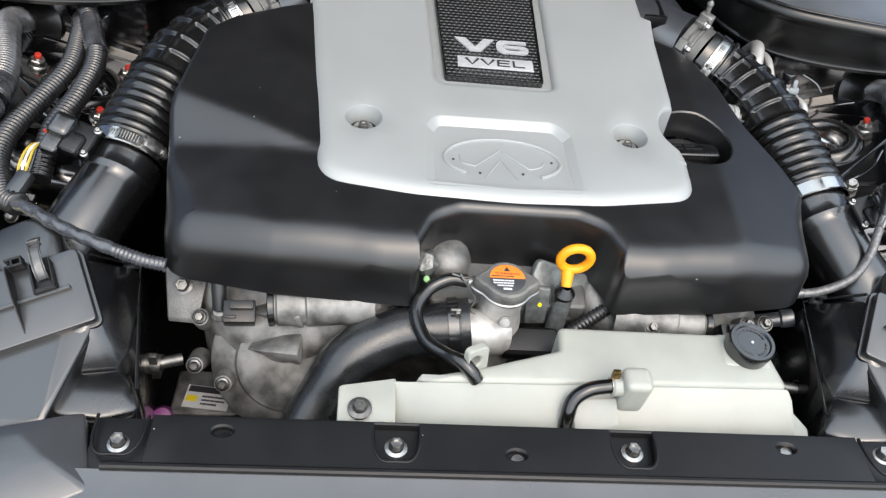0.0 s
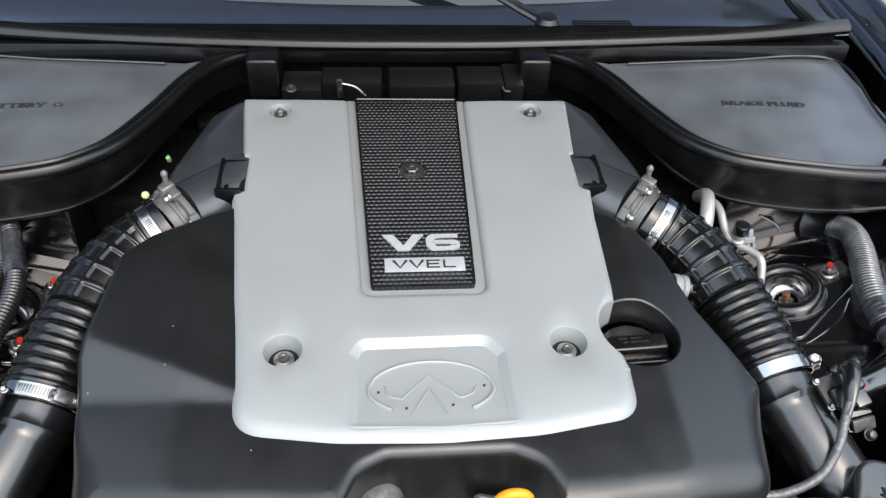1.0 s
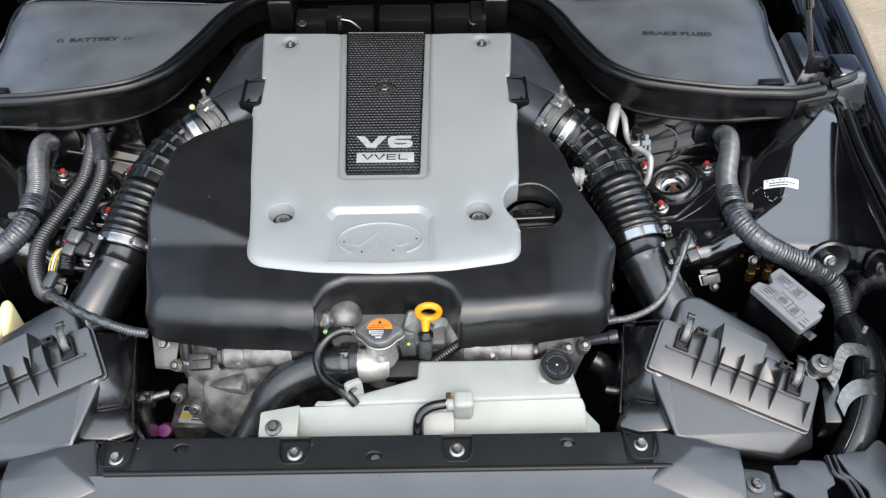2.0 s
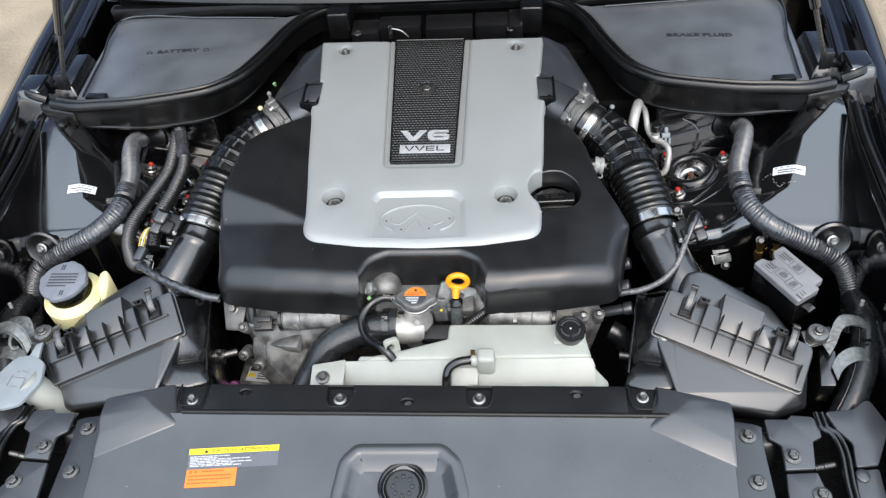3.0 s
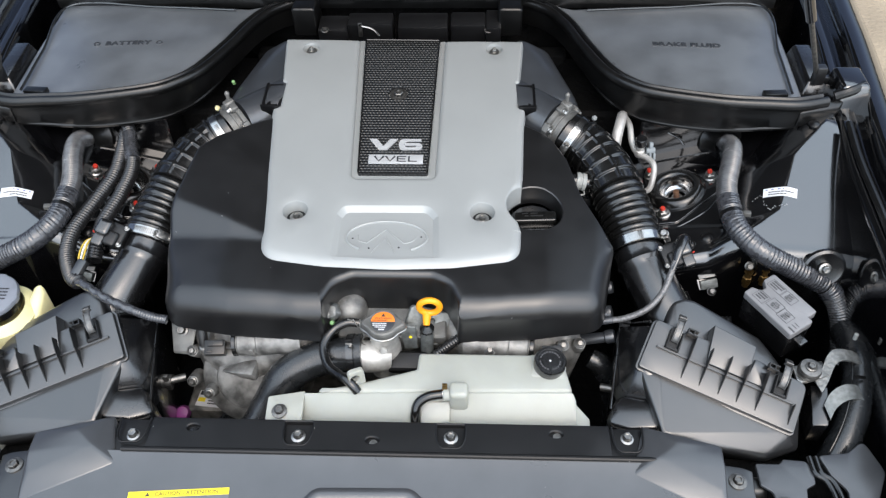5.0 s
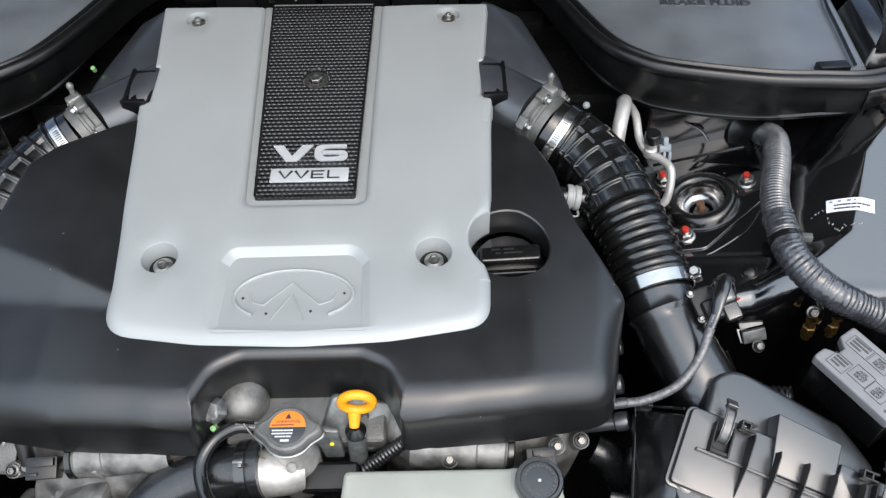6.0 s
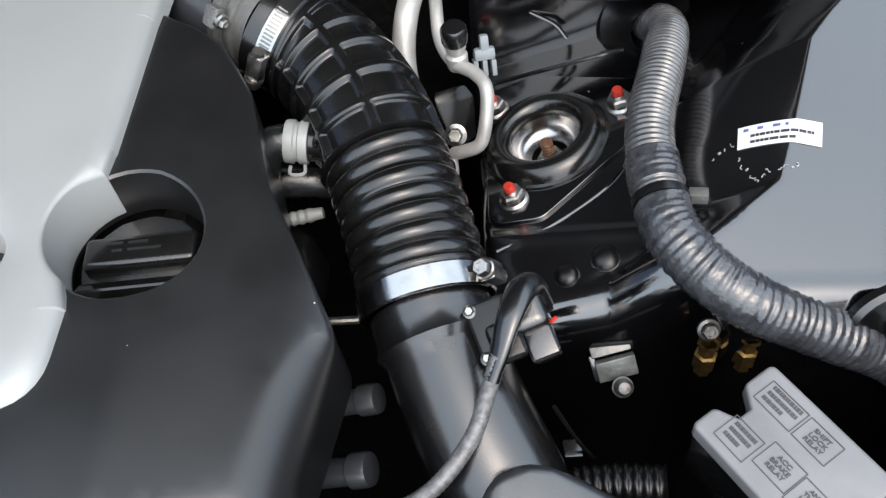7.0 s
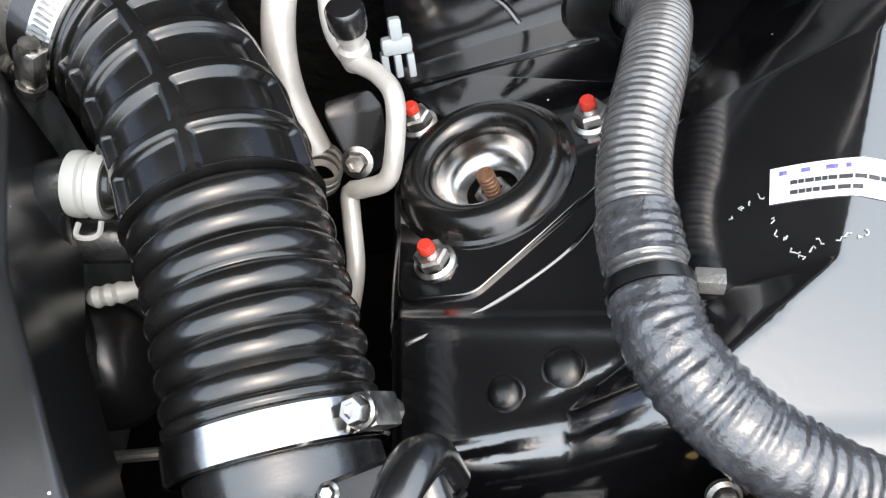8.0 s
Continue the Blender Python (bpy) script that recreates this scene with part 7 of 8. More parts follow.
        bm = lathe(B(), [(0.0, 0), (0.016, 0.0), (0.017, 0.006), (0.019, 0.008), (0.019, 0.034), (0.021, 0.036), (0.021, 0.07), (0.024, 0.08), (0.024, 0.10)], (x0 + d * 0.028, -0.168, 0.785), (d, 0.10, 0.04), 28)
        sol = part("valve_solenoid", bm, M_CAST, t, "pale cast solenoid barrel")
        bm = lathe(B(), [(0.017, 0), (0.019, 0.001), (0.019, 0.006), (0.017, 0.007)], (x0 + d * 0.026, -0.168, 0.785), (d, 0.1, 0.04), 28)
        part("seal_ring", bm, M_RUBBER, sol, "black seal ring")
        m = frame_of((x0, -0.174, 0.781), (1, 0.1, -0.05), (0, 1, 0.5))
        bm = block(B(), (0.030, 0.022, 0.018), m, 0.002)
        block(bm, (0.022, 0.008, 0.006), m @ Matrix.Translation((0.002, 0.005, 0.011)), 0.001)
        block(bm, (0.010, 0.003, 0.004), m @ Matrix.Translation((-0.008, -0.006, 0.0095)), 0.001)
        part("connector", bm, M_PLUG, sol, "black wiring connector")
    bm = B()
    hull(bm, [(-0.330, -0.120, 0.790), (-0.286, -0.126, 0.792), (-0.292, -0.168, 0.762), (-0.322, -0.164, 0.760), (-0.330, -0.122, 0.785), (-0.286, -0.128, 0.787), (-0.292, -0.170, 0.757), (-0.322, -0.166, 0.755)], 0.0015, 2)
    part("hanger_tab", bm, M_GREYCAST, t, "grey steel hanger tab")
    part("hanger_bolt", bolt_mesh(B(), (-0.310, -0.140, 0.780), (0, -0.6, 0.8), 0.0065, 0.0095, 0.008), M_DARKSTEEL, t)
    part("cover_peg", tube(B(), [Vector((-0.272, -0.138, 0.830)), Vector((-0.271, -0.156, 0.798)), Vector((-0.270, -0.166, 0.778))], 0.0075, 14), M_COVER, t, "black rubber-footed peg under the cover")
    part("peg_foot", lathe(B(), [(0.009, 0), (0.0095, 0.003), (0.006, 0.007), (0, 0.008)], (-0.270, -0.168, 0.772), (0, -0.3, 1), 18), M_DARKSTEEL, t)
    for s, x in ((1, -0.335), (1, 0.345)):
        bm = tube(B(), curve([(x - 0.022, -0.185, 0.715), (x, -0.19, 0.718), (x + 0.025, -0.18, 0.715)], 0.003), 0.006, 12)
        lathe(bm, [(0.009, -0.008), (0.010, -0.008), (0.010, 0.008), (0.009, 0.008)], (x, -0.19, 0.718), (1, 0, 0), 16)
        block(bm, (0.008, 0.006, 0.034), pose(x + 0.002, -0.194, 0.72), 0.001)
        part("hose_joint", bm, M_DARKSTEEL, t, "clipped hose joint")
    bm = block(B(), (0.085, 0.06, 0.09), pose(-0.296, -0.142, 0.565), 0.006, 3)
    comp = part("compressor", bm, M_CAST, t, "compressor housing with a small label")
    m = frame_of((-0.300, -0.1515, 0.6108), (1, -0.1, 0), (0, 1, 0))
    part("compressor_label", block(B(), (0.05, 0.030, 0.0006), m, 0), M_LABEL_W, comp, "white label")
    part("label_print", bars(B(), m @ Matrix.Translation((0, 0, 0.0004)), [(0, 0.010, 0.046, 0.008)] + print_rows(-0.006, 0.001, 0.026, 3, 0.005, 0.0024, 31)), M_INK, comp)
    part("label_print", bars(B(), m @ Matrix.Translation((0, 0, 0.0005)), [(-0.017, -0.003, 0.012, 0.008)]), M_LABEL_Y, comp)
    bm = lathe(B(), [(0.012, 0), (0.013, 0.004), (0.010, 0.016), (0, 0.018)], (-0.345, -0.172, 0.60), (0.1, -0.5, 0.8), 18)
    part("drain_plug", bm, M_PURPLE, t, "magenta plastic plug")
    bm = tube(B(), curve([(-0.26, -0.20, 0.62), (-0.235, -0.225, 0.63), (-0.21, -0.235, 0.60)], 0.005), 0.02, 18)
    part("lower_hose", bm, M_HOSE, t)
    bm = tube(B(), curve([(0.315, -0.12, 0.70), (0.335, -0.13, 0.69), (0.355, -0.15, 0.64), (0.36, -0.18, 0.58)], 0.005), 0.017, 18)
    part("side_hose", bm, M_HOSE, t)
    bm = tube(B(), [Vector((0.27, -0.235, 0.66)), Vector((0.36, -0.235, 0.665))], 0.005, 10)
    part("support_rod", bm, M_DARKSTEEL, t)
    for x, y, z, r in ((0.350, -0.028, 0.765, 0.0105), (0.345, -0.072, 0.755, 0.0115), (0.345, -0.115, 0.75, 0.0105)):
        bm = lathe(B(), [(r * 0.8, -0.05), (r * 0.8, -0.012), (r, -0.010), (r, 0.0), (r * 0.92, 0.003), (r * 0.5, 0.004), (0, 0.004)], (x, y, z), (0.9, -0.1, 0.35), 24)
        part("coil_plug", bm, M_SLATE, t, "grey-black rubber plug")
    # hoses and looms in the gap beside the cover
    bm = tube(B(), curve([(0.235, 0.135, 0.815), (0.27, 0.122, 0.821), (0.31, 0.122, 0.818), (0.345, 0.130, 0.80)], 0.005), 0.0125, 18)
    part("side_hose", bm, M_HOSE, t)
    bm = lathe(B(), [(0.003, -0.014), (0.0045, -0.012), (0.0055, -0.010), (0.0045, -0.007), (0.0055, -0.004), (0.0045, -0.001), (0.0055, 0.002), (0.0045, 0.005), (0.004, 0.012), (0, 0.013)], (0.304, 0.094, 0.812), (1, 0.1, 0.1), 16)
    part("wire_connector", bm, M_CLIP, t, "pale ribbed wire connector")
    bm = hull(B(), [(0.235, 0.110, 0.80), (0.300, 0.105, 0.795), (0.235, 0.060, 0.80), (0.300, 0.066, 0.785), (0.235, 0.115, 0.74), (0.310, 0.110, 0.74), (0.235, 0.05, 0.74), (0.310, 0.055, 0.74)], 0.016, 4)
    part("rail_cover", bm, M_COVER, t, "rounded black rail cover")
    for y, z in ((0.030, 0.770),):
        part("fuel_pipe", tube(B(), [Vector((0.285, y, z)), Vector((0.318, y + 0.001, z + 0.001)), Vector((0.350, y + 0.004, z - 0.004))], 0.0030, 10), M_DARKSTEEL, t, "thin steel pipe")
    for y0, k in ((0.085, 0), (0.070, 1), (0.045, 2)):
        bm = tube(B(), curve([(0.245, y0, 0.80 - 0.006 * k), (0.275, y0 - 0.012, 0.806), (0.292, y0 - 0.035, 0.796), (0.298, y0 - 0.060, 0.775)], 0.004), 0.0035, 8)
        part("wire", bm, M_PLUG, t)


def filler_neck():
    t = thing("radiator_filler", (0.002, -0.17, 0.74), "cast coolant filler neck with a pressure cap", "coolant filler")
    c = Vector((0.002, -0.168, 0.834))
    ax = Vector((0.02, -0.05, 1)).normalized()
    bm = lathe(B(), [(0.0240, -0.105), (0.0240, -0.060), (0.0236, -0.050), (0.0222, -0.042), (0.0205, -0.034), (0.0200, -0.014), (0.0215, -0.010), (0.0225, -0.006)], c, ax, 36)
    tube(bm, curve([c + Vector((0.002, -0.006, -0.062)), c + Vector((-0.022, -0.014, -0.056)), c + Vector((-0.050, -0.014, -0.052))], 0.004), lambda s, n, a: 0.0235 if s < n * 0.8 else 0.025, 28)
    tube(bm, curve([c + Vector((-0.020, 0.004, -0.012)), c + Vector((-0.034, 0.010, -0.010)), c + Vector((-0.044, 0.012, -0.012))], 0.003), 0.0055, 12)
    lathe(bm, [(0.0055, 0), (0.005, 0.003), (0, 0.0035)], c + Vector((0.001, -0.0215, -0.030)), (0, -1, 0.3), 14)
    part("neck", bm, M_NECK, t, "cast aluminium neck")
    ear = lambda a, h: 1 + 0.36 * max(0, math.cos(2 * a)) ** 5
    bm = lathe(B(), [(0.020, -0.0085), (0.0240, -0.0080), (0.0250, -0.0065), (0.0250, -0.005), (0.0240, -0.004), (0.020, -0.004)], c, ax, 64, wobble=ear)
    part("neck_lip", bm, M_STEEL, t, "bright pressed lip under the cap")
    wing = lambda a, h: 1 + 0.36 * max(0, math.cos(2 * a)) ** 5
    bm = lathe(B(), [(0.022, -0.004), (0.0235, -0.004), (0.0240, -0.002), (0.0240, 0.003), (0.0225, 0.0060), (0.0200, 0.0072), (0.0195, 0.0066), (0, 0.0066)], c, ax, 64, wobble=wing)
    cap = part("pressure_cap", bm, M_GREYCAST, t, "dull grey pressed cap")
    u, v, w = axes(ax)
    m = frame_of(c + w * 0.0069, (1, 0, 0), (0, 1, 0.05)) @ Matrix.Scale(0.90, 4)
    tt = bmesh.new()
    half = [(0.0190 * math.cos(radians(a)), 0.0190 * math.sin(radians(a)), 0) for a in range(0, 181, 10)]
    plate(tt, [Vector((x, y + 0.001)) for x, y, _ in half], lambda x, y: 0.0006, 0.0006, 0.0002)
    part("warning_label", merge(B(), tt, m), M_LABEL_O, cap, "orange half of the warning label")
    tt = bmesh.new()
    plate(tt, [Vector((-x, -y + 0.0005)) for x, y, _ in half], lambda x, y: 0.0006, 0.0006, 0.0002)
    part("warning_label", merge(B(), tt, m), M_SLATECAP, cap, "black half of the warning label")
    bm = bars(B(), m @ Matrix.Translation((0, 0, 0.0007)), print_rows(-0.016, -0.003, 0.032, 1, 0.004, 0.0016, 41) + print_rows(-0.016, -0.0065, 0.032, 1, 0.004, 0.0016, 42) + print_rows(-0.012, -0.010, 0.024, 1, 0.004, 0.0016, 43) + print_rows(-0.006, -0.0145, 0.014, 1, 0.004, 0.0024, 44))
    part("print", bm, M_LABEL_W, cap, "white unreadable print")
    bm = text_mesh("WARNING", 0.0046, m @ Matrix.Translation((0, 0.0068, 0.0007)), 0.0002, 1.2)
    part("printed_word", bm, M_INK, cap)
    tt = bmesh.new()
    plate(tt, [Vector((-0.0035, 0.0105)), Vector((0.0035, 0.0105)), Vector((0, 0.0165))], lambda x, y: 0.0009, 0.0004, 0.0001)
    part("printed_triangle", merge(B(), tt, m), M_INK, cap)
    bm = bars(B(), m @ Matrix.Translation((0, 0, 0.0007)), print_rows(-0.017, 0.0032, 0.034, 1, 0.003, 0.0012, 45))
    part("print", bm, M_INK, cap)
    # upper radiator hose
    h = thing("radiator_hose", (-0.12, -0.21, 0.70), "thick black rubber upper radiator hose", "radiator hose")
    pts = curve([c + Vector((-0.030, -0.013, -0.049)), c + Vector((-0.060, -0.014, -0.053)), (-0.098, -0.186, 0.775), (-0.142, -0.205, 0.758), (-0.168, -0.232, 0.724), (-0.190, -0.262, 0.700), (-0.232, -0.280, 0.690), (-0.30, -0.282, 0.686), (-0.37, -0.268, 0.67)], 0.004)
    bm = tube(B(), pts, lambda s, n, a: 0.0285 if s < 0.012 else 0.0262, 32)
    part("hose", bm, M_HOSE, h)
    bm = lathe(B(), [(0.0285, -0.005), (0.030, -0.005), (0.030, 0.005), (0.0285, 0.005)], pts[4], pts[5] - pts[3], 32)
    cl = part("hose_clamp", bm, M_DUCT, h, "black spring clamp")
    bm = block(B(), (0.004, 0.006, 0.012), frame_of(pts[4] + Vector((0, -0.010, 0.031)), (1, 0, 0), (0, 1, 0.3)), 0.001)
    block(bm, (0.010, 0.003, 0.004), frame_of(pts[4] + Vector((-0.002, -0.010, 0.036)), (1, 0, 0), (0, 1, 0.3)), 0.001)
    part("clamp_ear", bm, M_DARKSTEEL, h)
    # overflow hose
    o = thing("overflow_hose", (-0.06, -0.20, 0.78), "thin black rubber overflow hose looping to the tank", "hose")
    bm = tube(B(), curve([c + Vector((-0.036, 0.011, -0.010)), (-0.052, -0.158, 0.826), (-0.072, -0.168, 0.820), (-0.083, -0.190, 0.812), (-0.074, -0.218, 0.806), (-0.056, -0.236, 0.808), (-0.044, -0.246, 0.812), (-0.034, -0.254, 0.808), (-0.028, -0.258, 0.800)], 0.003), 0.0066, 18)
    part("hose", bm, M_RUBBER, o)
    bm = tube(B(), curve([(-0.042, -0.160, 0.836), (-0.034, -0.168, 0.828), (-0.026, -0.174, 0.818), (-0.03, -0.178, 0.806), (-0.022, -0.180, 0.800)], 0.003), 0.001, 6)
    tube(bm, curve([(-0.05, -0.160, 0.836), (-0.038, -0.160, 0.832), (-0.026, -0.158, 0.832)], 0.003), 0.001, 6)
    part("wire_clip", bm, M_DARKSTEEL, o, "thin spring wire clip")
    # water outlet in the notch
    w = thing("water_outlet", (-0.055, -0.125, 0.80), "grey cast water outlet with a foil-wrapped fitting", "water outlet")
    bm = lathe(B(), [(0.0265, -0.05), (0.0265, -0.012), (0.0255, -0.005), (0.0225, 0.002), (0.0175, 0.0075), (0.010, 0.011), (0, 0.012)], (-0.052, -0.124, 0.826), (0.1, -0.30, 0.9), 36)
    part("housing", bm, M_CAST, w)
    bm = lathe(B(), [(0.010, -0.03), (0.012, -0.018), (0.010, -0.006), (0.013, 0.004), (0.009, 0.012), (0, 0.013)], (-0.074, -0.140, 0.828), (-0.2, -0.6, 0.8), 16, wobble=lambda a, h: 1 + 0.12 * math.sin(5 * a + 300 * h))
    part("foil_wrap", bm, M_FOIL, w, "crinkled foil wrap")
    bm = lathe(B(), [(0.003, 0), (0.003, 0.006), (0, 0.007)], (-0.073, -0.155, 0.822), (-0.1, -0.7, 0.7), 12)
    part("green_tip", bm, M_GREEN, w, "green plastic tip")
    bm = B()
    block(bm, (0.16, 0.05, 0.04), pose(0.012, -0.132, 0.784, 12, 0, 0), 0.006, 3)
    part("flange", bm, M_GREYCAST, w)


def dipstick():
    t = thing("oil_dipstick", (0.060, -0.155, 0.80), "orange plastic oil dipstick ring on a black stopper", "dipstick")
    m = frame_of((0.068, -0.150, 0.8545), (1, 0.02, 0.0), (0.06, -0.06, 1))
    bm = B()
    ring = []
    for k in range(41):
        a = 2 * math.pi * k / 40
        ring.append(m @ Vector((0.0146 * math.cos(a), 0.0146 * math.sin(a), 0)))
    tube(bm, ring, 0.0047, 14, cap=False)
    a, b = m @ Vector((-0.004, -0.016, 0)), Vector((0.0635, -0.160, 0.826))
    tube(bm, curve([a, a.lerp(b, 0.5), b], 0.003), lambda s, n, an: 0.0070 - 0.0022 * s / n, 14)
    part("ring", bm, M_ORANGE, t)
    ax = Vector((0.02, -0.15, 1))
    bm = lathe(B(), [(0.008, -0.020), (0.0105, -0.016), (0.0105, -0.004), (0.0075, 0.0), (0.004, 0.004)], (0.064, -0.160, 0.822), ax, 20)
    part("stopper", bm, M_RUBBER, t, "black rubber stopper")
    bm = tube(B(), curve([(0.0640, -0.160, 0.812), (0.0630, -0.162, 0.78), (0.062, -0.165, 0.74)], 0.004), 0.0095, 16)
    part("tube", bm, M_GALV, t, "pale metal tube")
    bm = B()
    hull(bm, [(0.024, -0.164, 0.828), (0.048, -0.166, 0.826), (0.050, -0.168, 0.780), (0.030, -0.166, 0.776), (0.024, -0.158, 0.828), (0.048, -0.160, 0.826), (0.050, -0.160, 0.780), (0.030, -0.160, 0.776)], 0.002, 2)
    part("tube_bracket", bm, M_GALV, t, "dull steel tube bracket")
    tt = bmesh.new()
    slot = rounded([(0.001, -0.012, 0.003), (0.009, -0.012, 0.003), (0.009, 0.012, 0.003), (0.001, 0.012, 0.003)], 4)
    plate(tt, rounded([(-0.034, -0.026, 0.012), (0.022, -0.026, 0.006), (0.046, -0.012, 0.010), (0.040, 0.026, 0.016), (-0.030, 0.026, 0.008)], 5), lambda x, y: 0.0, 0.008, 0.003, holes=[(slot, 0.006)], floor=True)
    part("guard_plate", merge(B(), tt, frame_of((0.062, -0.143, 0.802), (0.94, 0.02, -0.34), (0.2, 0.62, 0.75))), M_GALV, t, "grey cast plate behind the dipstick")
    part("paint_dab", lathe(B(), [(0.0024, 0), (0.002, 0.001), (0, 0.0012)], (0.040, -0.1668, 0.806), (0, -1, 0.1), 10), M_LABEL_Y, t, "yellow paint dab")
    bm = tube(B(), curve([(0.070, -0.174, 0.766), (0.090, -0.166, 0.780), (0.112, -0.158, 0.795)], 0.001), ridged(0.0078, 0.0012, 0.0042), 16)
    part("loom_sleeve", bm, M_THINCONDUIT, t, "small corrugated sleeve", sharp=80)
    bm = block(B(), (0.060, 0.030, 0.022), pose(0.035, -0.182, 0.765, 20, 0, 0), 0.008, 3)
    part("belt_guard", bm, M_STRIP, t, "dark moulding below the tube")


def coolant_tank():
    t = thing("coolant_tank", (0.06, -0.25, 0.70), "milky white plastic coolant overflow tank", "coolant tank")
    top = lambda x, y: 0.803 + 0.12 * (y + 0.25)
    out = rounded([(-0.104, -0.262, 0.006), (-0.020, -0.243, 0.01), (0.052, -0.222, 0.004), (0.054, -0.196, 0.006), (0.21, -0.196, 0.01), (0.255, -0.192, 0.014), (0.268, -0.254, 0.006)], 5)
    bm = B()
    plate(bm, split_long(out, 0.015), top, 0.14, 0.006)
    body = part("upper_body", bm, M_TANK, t)
    bm = B()
    hull(bm, [(-0.104, -0.262, 0.800), (0.268, -0.254, 0.800), (-0.106, -0.268, 0.793), (0.272, -0.262, 0.793), (-0.108, -0.297, 0.772), (0.274, -0.297, 0.768), (-0.108, -0.300, 0.70), (0.274, -0.300, 0.70), (-0.10, -0.25, 0.70), (0.268, -0.25, 0.70)], 0.004, 3)
    part("front_body", bm, M_TANK, t)
    bm = B()
    hull(bm, [(-0.150, -0.268, 0.800), (-0.100, -0.258, 0.800), (-0.150, -0.300, 0.792), (-0.100, -0.302, 0.792), (-0.150, -0.268, 0.794), (-0.100, -0.258, 0.794), (-0.150, -0.300, 0.786), (-0.100, -0.302, 0.786)], 0.002)
    part("mount_tab", bm, M_TANK, t)
    bm = bolt_mesh(B(), (-0.131, -0.290, 0.797), (0, -0.1, 1), 0.006, 0.0105, 0.007)
    part("bolt", bm, M_DARKSTEEL, t, "dark flange bolt")
    bm = B()
    hull(bm, [(0.268, -0.255, 0.785), (0.292, -0.276, 0.770), (0.292, -0.302, 0.758), (0.268, -0.302, 0.765), (0.268, -0.255, 0.775), (0.292, -0.276, 0.760), (0.268, -0.302, 0.755)], 0.002)
    part("foot", bm, M_TANK, t)
    c, ax = Vector((0.237, -0.213, 0.800)), Vector((0.03, -0.12, 1))
    bm = lathe(B(), [(0.026, -0.02), (0.024, 0.004), (0.021, 0.008), (0.021, 0.014)], c, ax, 32)
    hull(bm, [(0.206, -0.236, 0.78), (0.262, -0.238, 0.78), (0.262, -0.192, 0.78), (0.206, -0.192, 0.78), (0.210, -0.234, 0.806), (0.258, -0.236, 0.806), (0.258, -0.196, 0.810), (0.210, -0.196, 0.810)], 0.005, 3)
    part("filler", bm, M_TANK, t)
    bm = lathe(B(), [(0.0205, 0.006), (0.0222, 0.007), (0.0225, 0.020), (0.0212, 0.0225), (0.0182, 0.0225), (0.0170, 0.0205), (0, 0.0205)], c, ax, 44, wobble=lambda a, h: 1 + 0.006 * math.cos(40 * a))
    cap = part("cap", bm, M_DUCT, t, "black plastic screw cap")
    u, v, w = axes(ax)
    m = frame_of(c + w * 0.0207, (1, 0, 0), (0, 1, 0.12))
    bm = B()
    for k in range(22):
        a = 2 * math.pi * k / 22
        if k % 6 == 5:
            continue
        block(bm, (0.0030, 0.0022, 0.0003), m @ Matrix.Rotation(a, 4, "Z") @ Matrix.Translation((0, 0.0138, 0.0002)), 0)
    part("moulded_print", bm, M_INKGREY, cap)
    part("centre_pip", lathe(B(), [(0.0016, 0), (0.001, 0.001), (0, 0.0011)], m.translation, ax, 10), M_INKPALE, cap)
    bm = B()
    block(bm, (0.026, 0.024, 0.048), pose(0.112, -0.266, 0.805, 8, 0, 0), 0.008, 5)
    lathe(bm, [(0.0085, 0.0), (0.0085, 0.014), (0.0065, 0.016)], (0.106, -0.268, 0.813), (-1, -0.05, 0), 20)
    part("outlet_block", bm, M_TANK, t)
    bm = B()
    hull(bm, [(0.060, -0.290, 0.782), (0.10, -0.290, 0.786), (0.060, -0.27, 0.795), (0.10, -0.27, 0.798), (0.06, -0.30, 0.775), (0.10, -0.30, 0.775)], 0.003)
    part("outlet_boss", bm, M_TANK, t)
    bm = B()
    tt = bmesh.new()
    plate(tt, rounded([(-0.011, -0.030, 0.002), (0.012, -0.030, 0.002), (0.012, 0.014, 0.007), (-0.011, 0.017, 0.006)], 5), lambda x, y: 0.0, 0.007, 0.0015, holes=[(circle(-0.003, 0.001, 0.0066, 20), 0.009)])
    merge(bm, tt, frame_of((-0.028, -0.248, 0.814), (0.86, 0.50, 0), (0, 0.10, 1)))
    part("hose_hook", bm, M_TANK, t)
    h = thing("outlet_hose", (0.07, -0.28, 0.76), "short black rubber hose with a brass clamp on the tank", "hose")
    bm = tube(B(), curve([(0.104, -0.266, 0.813), (0.088, -0.268, 0.812), (0.070, -0.271, 0.810), (0.057, -0.277, 0.802), (0.053, -0.286, 0.788), (0.053, -0.294, 0.765)], 0.003), 0.0068, 18)
    part("hose", bm, M_RUBBER, h)
    bm = lathe(B(), [(0.0068, -0.004), (0.0080, -0.004), (0.0080, 0.004), (0.0068, 0.004)], (0.094, -0.2672, 0.8125), (1, 0.1, 0.06), 24)
    part("clamp", bm, M_BRIGHT, h, "bright clamp band")
    bm = block(B(), (0.007, 0.005, 0.010), pose(0.093, -0.264, 0.824), 0.001)
    part("clamp_screw", bm, M_GOLD, h, "brass clamp screw")


def panel_top(x, y):
    if y > -0.352:
        return 0.8025 + 0.02 * (y + 0.306)
    return 0.8015 - 0.003 * mix(0, 1, (-0.352 - y) / 0.01) + 0.16 * (y + 0.352)


